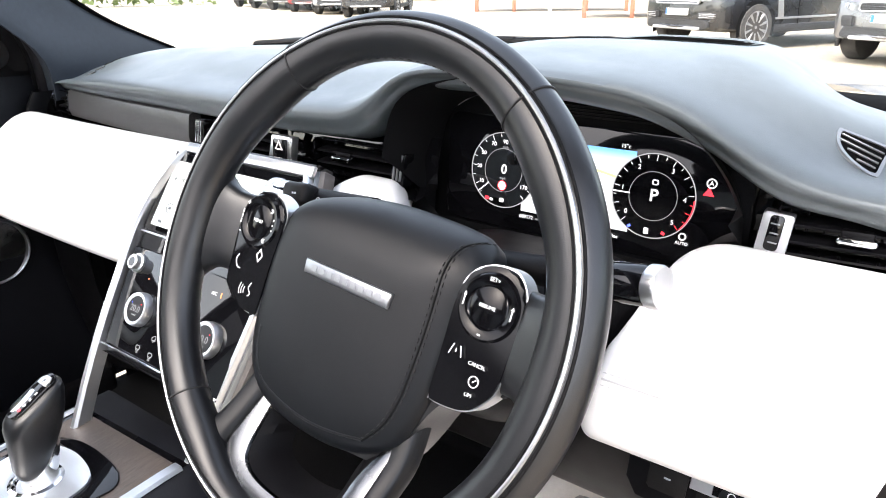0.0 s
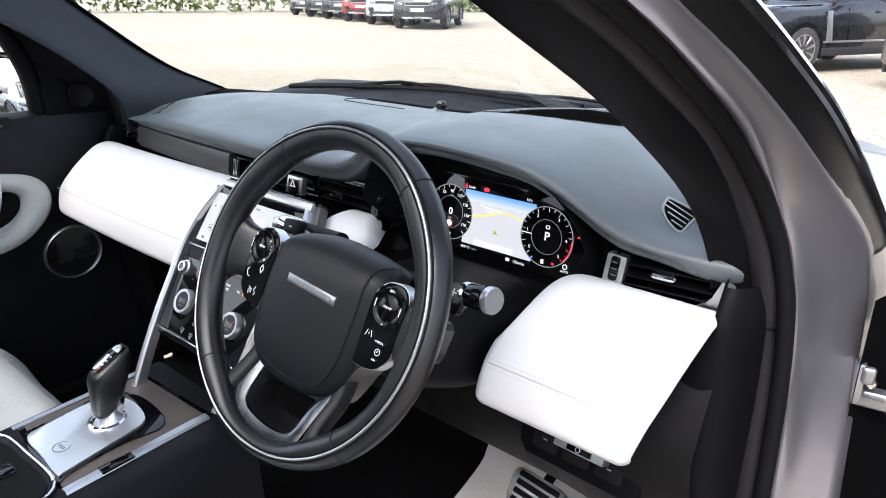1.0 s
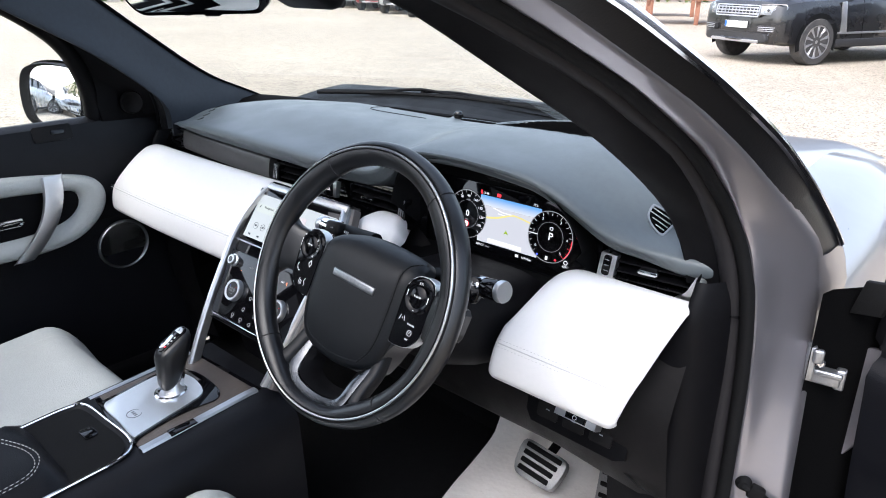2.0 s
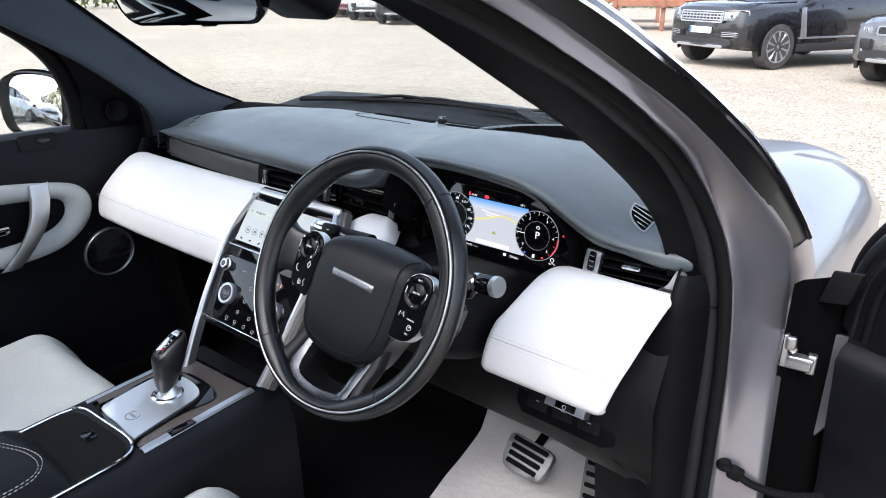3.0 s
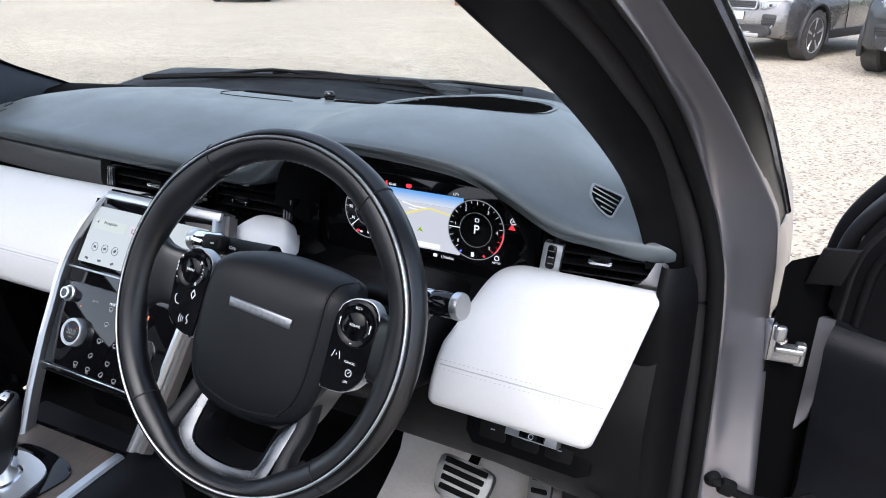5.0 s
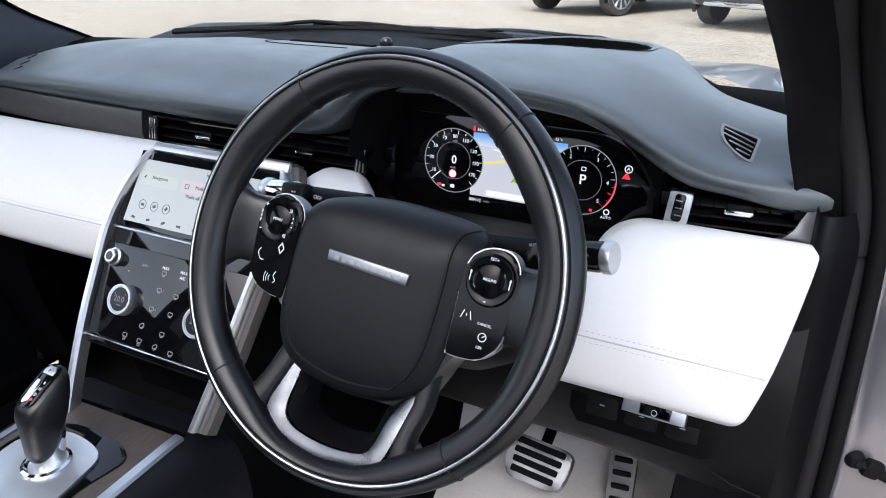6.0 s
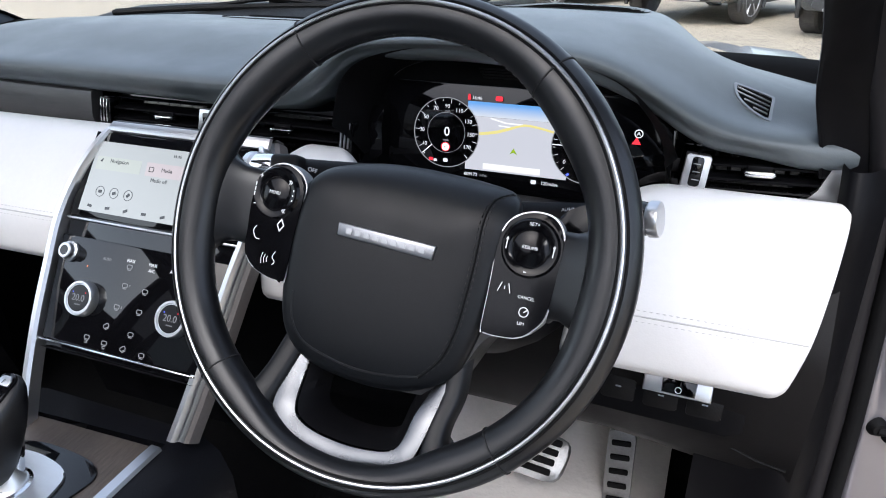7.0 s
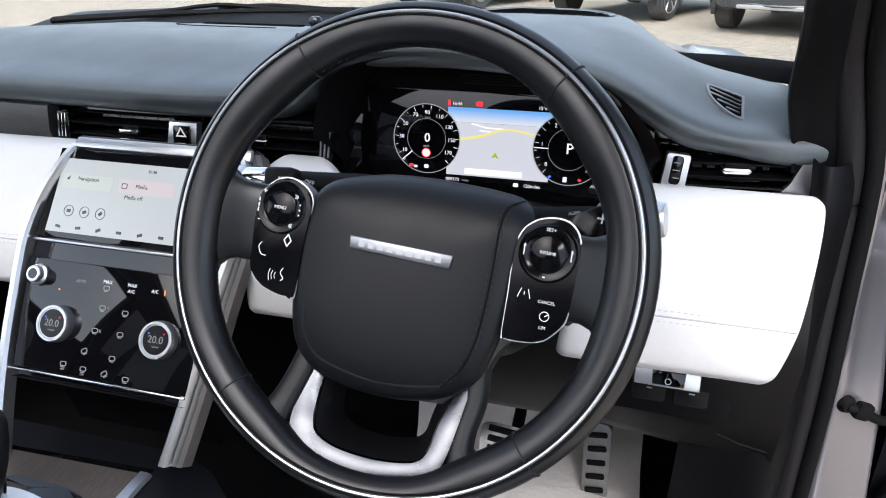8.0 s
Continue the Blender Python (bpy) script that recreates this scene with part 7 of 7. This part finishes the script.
def suv(label, colour, at, heading, L=4.7, W=1.95, H=1.75, r=0.38, base=2.85, spokes=10, group="parked vehicles", vent=False, clad=True):
    """A parked off-road car; its nose points along +y, its front axle stands at y = 0."""
    car = thing("parked_car", label, "car", group)
    fo, hw = 0.86, W / 2
    ro = L - fo - base
    bonnet, belt = 0.62 * H, 0.66 * H
    st = [(fo, 0.80, 0.42, 0.50 * H, 0.62), (fo - 0.05, 0.90, 0.36, 0.565 * H, 0.72), (fo - 0.22, 0.97, 0.33, bonnet * 0.965, 0.8), (0.35, 1.0, 0.33, bonnet * 0.985, 0.84), (-0.5, 1.0, 0.33, bonnet * 1.01, 0.86), (-0.95, 1.0, 0.33, belt, 0.88), (-base * 0.6, 1.0, 0.33, belt, 0.9), (-base, 1.0, 0.33, belt * 1.01, 0.9), (-base - ro * 0.7, 0.97, 0.36, belt, 0.88), (-base - ro, 0.86, 0.45, belt * 0.95, 0.8)]
    rows = []
    for y, k, z0, z1, sh in st:
        w = hw * k
        half = [(0.0, z0), (w * 0.9, z0), (w * 0.985, z0 + 0.05), (w, 0.5 * (z0 + z1)), (w * 0.985, z1 - 0.20), (w * 0.95, z1 - 0.07), (w * sh, z1 - 0.005), (w * 0.5, z1 + 0.018), (0.0, z1 + 0.022)]
        ring = [(x, y - 0.10 * (x / hw) ** 2 * (1 if y > 0.5 else 0), z) for x, z in half] + [(-x, y - 0.10 * (x / hw) ** 2 * (1 if y > 0.5 else 0), z) for x, z in half[-2:0:-1]]
        rows.append(ring)
    fine = []
    for a, b in zip(rows, rows[1:]):
        for t in (0, 0.34, 0.67):
            fine.append([tuple(np.array(p) * (1 - t) + np.array(q) * t) for p, q in zip(a, b)])
    fine.append(rows[-1])
    part("body", loft(fine, True, True), colour, car, "painted body")
    gh = []
    for y, z, k in ((-0.72, belt * 0.99, 0.84), (-1.25, H * 0.93, 0.70), (-1.6, H * 0.985, 0.68), (-base * 0.8, H, 0.68), (-base - ro * 0.45, H * 0.97, 0.68), (-base - ro * 0.85, H * 0.9, 0.68), (-base - ro * 0.98, belt, 0.8)):
        w = hw * k
        lo = belt * 0.97
        gh.append([(hw * 0.88, y, lo), (w, y, max(lo + 0.01, z - 0.08)), (w * 0.9, y, z - 0.01), (0, y, z + 0.012), (-w * 0.9, y, z - 0.01), (-w, y, max(lo + 0.01, z - 0.08)), (-hw * 0.88, y, lo)])
    part("windows", loft(gh), DARK_GLASS, car, "dark glass")
    part("roof", loft([[(x * hw * 0.66, y, z + 0.02 - 0.03 * x**4) for x in np.linspace(-1, 1, 9)] for y, z in ((-1.28, H * 0.935), (-1.6, H * 0.99), (-base * 0.8, H * 1.005), (-base - ro * 0.5, H * 0.975))]), colour, car, "painted roof")
    for sx in (1, -1):
        part("roof_rail", tube([(sx * hw * 0.885, -0.7, belt * 0.985), (sx * hw * 0.735, -1.28, H * 0.92), (sx * hw * 0.72, -1.7, H * 0.97), (sx * hw * 0.715, -base, H * 0.97), (sx * hw * 0.72, -base - ro * 0.8, H * 0.9)], 0.03, 8), colour, car)
        for yp in (-1.95, -base - 0.05):
            part("window_post", tube([(sx * hw * 0.893, yp, belt * 0.98), (sx * hw * 0.735, yp + 0.02, H * 0.94)], 0.04, 6), PLASTIC, car)
        for yw in (0.0, -base):
            arch = [(sx * (hw * 0.995 + 0.003), yw + (r + 0.075) * math.cos(t), r + (r + 0.075) * math.sin(t)) for t in np.linspace(-0.35, math.pi + 0.35, 26)]
            part("wheel_arch", loft([[(p[0], p[1], p[2]) for p in arch], [(p[0] - sx * 0.0, yw + (p[1] - yw) * 0.2, r + (p[2] - r) * 0.2) for p in arch]]), RUBBER, car, "dark wheel arch")
            if clad:
                part("arch_trim", tube([(p[0], p[1], p[2]) for p in arch], 0.028, 8, up=(1, 0, 0), flat=1.3), PLASTIC, car)
            make_wheel(car, sx * (hw + 0.012), yw, r, sx, spokes)
        part("sill_trim", box(0.05, base - 2 * r - 0.1, 0.14, Matrix.Translation((sx * (hw - 0.012), -base / 2, 0.36)), 0.02), PLASTIC, car)
        part("door_joint", tube([(sx * (hw + 0.001), -1.05, 0.42), (sx * (hw + 0.001), -1.02, 0.75), (sx * (hw * 0.972 + 0.001), -0.98, belt - 0.12)], 0.006, 5), RUBBER, car)
        part("door_handle", box(0.03, 0.22, 0.035, Matrix.Translation((sx * (hw * 0.985), -1.75, belt - 0.19)), 0.01), colour, car)
        part("door_mirror", box(0.22, 0.12, 0.17, Matrix.Translation((sx * (hw + 0.1), -0.92, belt + 0.1)), 0.04, 3), colour, car)
        if vent:
            part("side_vent", prism([(-0.66, 0.54), (-0.52, 0.54), (-0.45, 1.04), (-0.55, 1.05)], -0.01, 0.012, Matrix(((0, 0, sx, sx * (hw - 0.002)), (1, 0, 0, 0), (0, 1, 0, 0), (0, 0, 0, 1))), 0.004), ALLOY, car, "bright vertical side vent")
            part("side_strip", box(0.014, base - 0.75, 0.035, Matrix.Translation((sx * (hw + 0.001), -base / 2 - 0.08, 0.53)), 0.005), ALLOY, car, "bright side strip")
    # nose
    zc = 0.50 * H

    def nose(x):
        return fo - 0.10 * (x / hw) ** 2

    gz = 0.485 * H
    gm = axes_m((0, fo + 0.004, gz + (0.0 if vent else 0.02)), (-1, 0, 0), (0, -0.15, 1))
    gw, ghh = (W * 0.50, 0.17) if vent else (W * 0.46, 0.105)
    gr = part("grille", prism(rounded(gw, ghh, 0.03), -0.06, 0.008, gm, 0.004), PLASTIC, car, "black grille with bright frame")
    part("grille_frame", hoop(rounded(gw + 0.03, ghh + 0.03, 0.04), rounded(gw - 0.01, ghh - 0.01, 0.03), -0.02, 0.018, gm), ALLOY if vent else SATIN_GREY, gr)
    for k in range(3):
        part("grille_bar", box(gw - 0.03, 0.13 * ghh, 0.016, gm @ pose(0, 0.3 * ghh * (k - 1), 0.012), 0.004), ALLOY if vent else PLASTIC, gr)
    if vent:
        for k in range(12):
            part("grille_bar", box(0.014, ghh - 0.04, 0.014, gm @ pose(-gw / 2 + gw * (k + 0.5) / 12, 0, 0.014), 0.003), ALLOY, gr)
    for sx in (1, -1):
        lx = sx * hw * 0.705
        lm = axes_m((lx, nose(lx) - 0.035, gz + 0.015), (-1, sx * 0.62, 0), (0, -0.2, 1))
        hl = part("headlight", prism([(-sx * q[0], q[1]) for q in (HEAD_TALL if vent else HEAD_SLIM)], -0.09, 0.02, lm, 0.012), LAMP, car, "clear headlight")
        for k, lr in ((0.06, 0.04), (-0.07, 0.034)):
            part("lens_ring", lathe([(lr, 0.0), (lr, 0.024), (lr * 0.8, 0.028), (lr * 0.75, 0.022)], 24, lm @ pose(-sx * k, 0.0, 0)), ALLOY, hl, "bright ring")
            part("lens", lathe([(lr * 0.76, 0.0), (lr * 0.7, 0.024), (1e-4, 0.027)], 20, lm @ pose(-sx * k, 0.0, 0)), DARK_GLASS, hl)
        part("lamp_lid", tube([lm @ Vector((-sx * q[0], q[1] + 0.004, 0.016)) for q in (HEAD_TALL if vent else HEAD_SLIM)[:2]], 0.011, 6), colour, car)
        part("bonnet_joint", tube([(sx * hw * 0.86, -0.45, bonnet * 1.006), (sx * hw * 0.83, 0.3, bonnet * 0.99), (sx * hw * 0.78, fo - 0.24, bonnet * 0.975)], 0.006, 5), RUBBER, car)
        vm = axes_m((sx * hw * 0.66, nose(hw * 0.66) + 0.0, 0.60), (-1, sx * 0.3, 0), (0, 0.05, 1))
        part("air_intake", prism(rounded(0.34, 0.11, 0.02) if vent else rounded(0.20, 0.17, 0.03), -0.05, 0.012, vm, 0.004), PLASTIC, car, "lower air intake")
        for k in range(3):
            part("intake_bar", box(0.30 if vent else 0.17, 0.012, 0.012, vm @ pose(0, -0.03 + 0.03 * k, 0.014), 0.003), ALLOY if vent else PLASTIC, car)
    bm_ = axes_m((0, fo + 0.012, 0.44), (-1, 0, 0), (0, 0.1, 1))
    part("bumper_insert", prism(spline([(-W * 0.345, 0.06), (-W * 0.28, 0.09), (0.0, 0.085), (W * 0.28, 0.09), (W * 0.345, 0.06), (W * 0.33, -0.07), (0.0, -0.085), (-W * 0.33, -0.07)], 4, True), -0.22, -0.004, bm_, 0.02), PLASTIC, car, "dark lower bumper")
    part("skid_plate", prism(rounded(W * 0.56, 0.05, 0.02), -0.05, 0.02, bm_ @ pose(0, -0.05, 0), 0.008), ALLOY, car, "bright skid strip")
    pm_ = axes_m((0, fo + 0.014, 0.655), (-1, 0, 0), (0, 0, 1))
    part("skid_plate", tube(spline([bm_ @ Vector((-W * 0.36, 0.085, -0.09)), bm_ @ Vector((-W * 0.3, 0.0, -0.05)), bm_ @ Vector((0.0, -0.03, 0.012)), bm_ @ Vector((W * 0.3, 0.0, -0.05)), bm_ @ Vector((W * 0.36, 0.085, -0.09))], 5), 0.022, 8), colour, car)
    pl = part("number_plate", prism(rounded(0.52, 0.11, 0.01), -0.02, 0.008, pm_, 0.002), PLATE, car, "white plate with plain bars")
    part("plate_bars", bars(0.42, 0.06, 7, pm_ @ Matrix.Translation((0.015, 0, 0.008)), 0.002), GREY_PRINT, pl, "", False)
    part("plate_band", prism(rounded(0.045, 0.10, 0.006), 0.008, 0.010, pm_ @ Matrix.Translation((-0.235, 0, 0)), 0), BLUE_BAND, pl, "blue band")
    car.matrix_basis = Matrix.Translation(at) @ pose(0, 0, 0, 0, 0, heading)
    return car


for sx in (1, -1):
    for yw in (1.08, -1.62):
        make_wheel(SHELL, sx * 0.91, yw, 0.365, sx, 7)
under(SHELL)
BLACK = paint("black_paint", (0.012, 0.012, 0.014), 0.2)
GREY = paint("grey_paint", (0.16, 0.155, 0.155), 0.7)
SILVER = paint("pale_paint", (0.45, 0.46, 0.48), 0.7)
RED = paint("red_paint", (0.28, 0.015, 0.02), 0.3)
WHITE_PAINT = paint("white_paint", (0.72, 0.72, 0.70), 0.0)
DARK = paint("dark_paint", (0.03, 0.035, 0.04), 0.5)
BROWN = material("rusty_steel", (0.20, 0.075, 0.045), 0.8, grain=0.5, grain_size=0.03, vary=0.5, vary_size=0.3, second=(0.32, 0.16, 0.10))

# heading: degrees by which the nose is turned to the left of +y
suv("black off-road car with bright mesh grille and side vents", BLACK, (-3.45, 13.5, 0), 153.5, L=5.0, W=2.02, H=1.83, r=0.395, base=2.92, spokes=10, vent=True, clad=False)
suv("grey compact off-road car with dark cladding", GREY, (-0.08, 12.2, 0), 156.5, L=4.37, W=1.93, H=1.63, r=0.37, base=2.66, spokes=5)
suv("dark off-road car with large tyres", DARK, (2.45, 10.7, 0), 158, L=4.8, W=1.95, H=1.85, r=0.40, base=2.8, spokes=6)
far_row = [(BLACK, "black parked off-road car"), (SILVER, "silver parked off-road car"), (RED, "red parked off-road car"), (DARK, "dark grey parked off-road car"), (BLACK, "black parked off-road car"), (GREY, "grey parked off-road car")]
made = {}
for i, (c, lab) in enumerate(far_row):
    px, py = -17.4 - 2.7 * i, 19.6 + 1.15 * i
    m = Matrix.Translation((px, py, 0)) @ pose(0, 0, 0, 0, 0, -150)
    if c.name in made:
        copy_thing(made[c.name], m)
    else:
        made[c.name] = suv(lab, c, (px, py, 0), -150, spokes=7)
for i, c in enumerate((SILVER, GREY, BLACK, WHITE_PAINT, DARK, SILVER, GREY, BLACK)):
    px, py = -5.5 - 1.2 * i, -9.5 - 2.6 * i
    m = Matrix.Translation((px, py, 0)) @ pose(0, 0, 0, 0, 0, -62)
    if c.name in made:
        copy_thing(made[c.name], m)
    else:
        made[c.name] = suv("white parked off-road car", c, (px, py, 0), -62, spokes=7)


def flatbed(at, turn):
    t = thing("flatbed_trailer", "rusty red flatbed trailer with posts at the yard's edge", "trailer", "trailers")
    part("deck", box(6.0, 2.2, 0.22, Matrix.Translation((0, 0, 0.85)), 0.02), BROWN, t, "rusty steel deck")
    for x in (-2.9, -1.4, 0.0, 1.4, 2.9):
        part("post", box(0.1, 0.1, 1.2, Matrix.Translation((x, -1.12, 1.3)), 0.01), BROWN, t)
        part("leg", box(0.14, 0.14, 0.8, Matrix.Translation((x, -0.95, 0.4)), 0.01), BROWN if x else WHITE_PAINT, t)
    part("rail", box(6.0, 0.08, 0.14, Matrix.Translation((0, -1.14, 1.75)), 0.01), BROWN, t)
    part("rail", box(6.0, 0.08, 0.14, Matrix.Translation((0, -1.14, 1.3)), 0.01), BROWN, t)
    part("load", box(5.0, 1.6, 0.5, Matrix.Translation((0.2, 0.1, 1.2)), 0.05), PLASTIC, t, "dark load")
    t.matrix_basis = Matrix.Translation(at) @ pose(0, 0, 0, 0, 0, turn)
    return t


fb = flatbed((-7.6, 23.5, 0), 24)
copy_thing(fb, Matrix.Translation((-13.6, 26.2, 0)) @ pose(0, 0, 0, 0, 0, 24))


# ---- hedge and trees round the yard
LEAF = material("leaf", (0.075, 0.11, 0.03), 0.7, vary=0.6, vary_size=0.6, second=(0.12, 0.16, 0.045))
BARK = material("bark", (0.12, 0.10, 0.08), 0.9, grain=0.6, grain_size=0.03, vary=0.4, vary_size=0.2)


def clumps(points, size, name, mat, parent=None, label=""):
    rnd = np.random.RandomState(len(points))
    verts, faces = [], []
    for p in points:
        for _ in range(2):
            a = rnd.normal(size=(3, 3))
            a /= np.linalg.norm(a, axis=1)[:, None]
            k = len(verts)
            verts += [tuple(np.array(p) + size * rnd.uniform(0.6, 1.3) * v) for v in a]
            faces.append((k, k + 1, k + 2))
    me = bpy.data.meshes.new(name)
    me.from_pydata(verts, [], faces)
    me.materials.append(mat)
    ob = new(name, me)
    ob.parent = parent
    return tagged(ob, label, kind="stuff") if label else ob


rnd = np.random.RandomState(3)
pts = []
for _ in range(26000):
    a = rnd.uniform(0, 2 * math.pi)
    rr = 46 + rnd.normal() * 0.8
    h = 2.6 + 0.8 * math.sin(5 * a) + 0.5 * math.sin(13 * a + 1)
    pts.append((rr * math.cos(a), rr * math.sin(a), h * rnd.uniform(0, 1) ** 0.7))
hedge = clumps(pts, 0.26, "hedge", LEAF, None, "green mixed hedge round the yard")
tagged(hedge, category="hedge")


def tree(at, h, seed, bare):
    t = thing("tree", "bare spreading tree beyond the hedge" if bare else "leafy green tree beyond the hedge", "tree", "trees", at=at)
    r_ = random.Random(seed)
    bits, tips = [], []

    def limb(p, d, ln, rad, depth):
        q = [Vector(p)]
        for _ in range(4):
            d = (d + Vector((r_.uniform(-0.2, 0.2), r_.uniform(-0.2, 0.2), r_.uniform(-0.05, 0.15)))).normalized()
            q.append(q[-1] + d * ln / 4)
        bits.append(tube(q, [rad * (1 - 0.12 * i) for i in range(5)], 6))
        if depth == 0:
            tips.extend(q[1:])
            return
        for _ in range(4):
            limb(q[r_.randint(2, 4)], (d + Vector((r_.uniform(-1, 1), r_.uniform(-1, 1), r_.uniform(-0.1, 0.6)))).normalized(), ln * 0.68, rad * 0.55, depth - 1)

    limb((0, 0, 0), Vector((0, 0, 1)), h * 0.38, h * 0.022, 3)
    part("trunk", merge(*bits), BARK, t, "trunk and limbs")
    cl = [(p.x + r_.gauss(0, 0.4), p.y + r_.gauss(0, 0.4), p.z + r_.gauss(0, 0.3)) for p in tips for _ in range(1 if bare else 6)]
    clumps(cl, 0.16 if bare else 0.3, "crown", LEAF, t)
    return t


ta, tb = tree((-30, -40, 0), 11, 1, True), tree((-16, -48, 0), 9, 2, False)
for k, (x, y) in enumerate(((-44, -30), (-48, -14), (-4, -52), (14, -50), (-50, 8), (34, -42))):
    copy_thing(ta if k % 2 else tb, Matrix.Translation((x, y, 0)) @ pose(0, 0, 0, 0, 0, 70 * k))
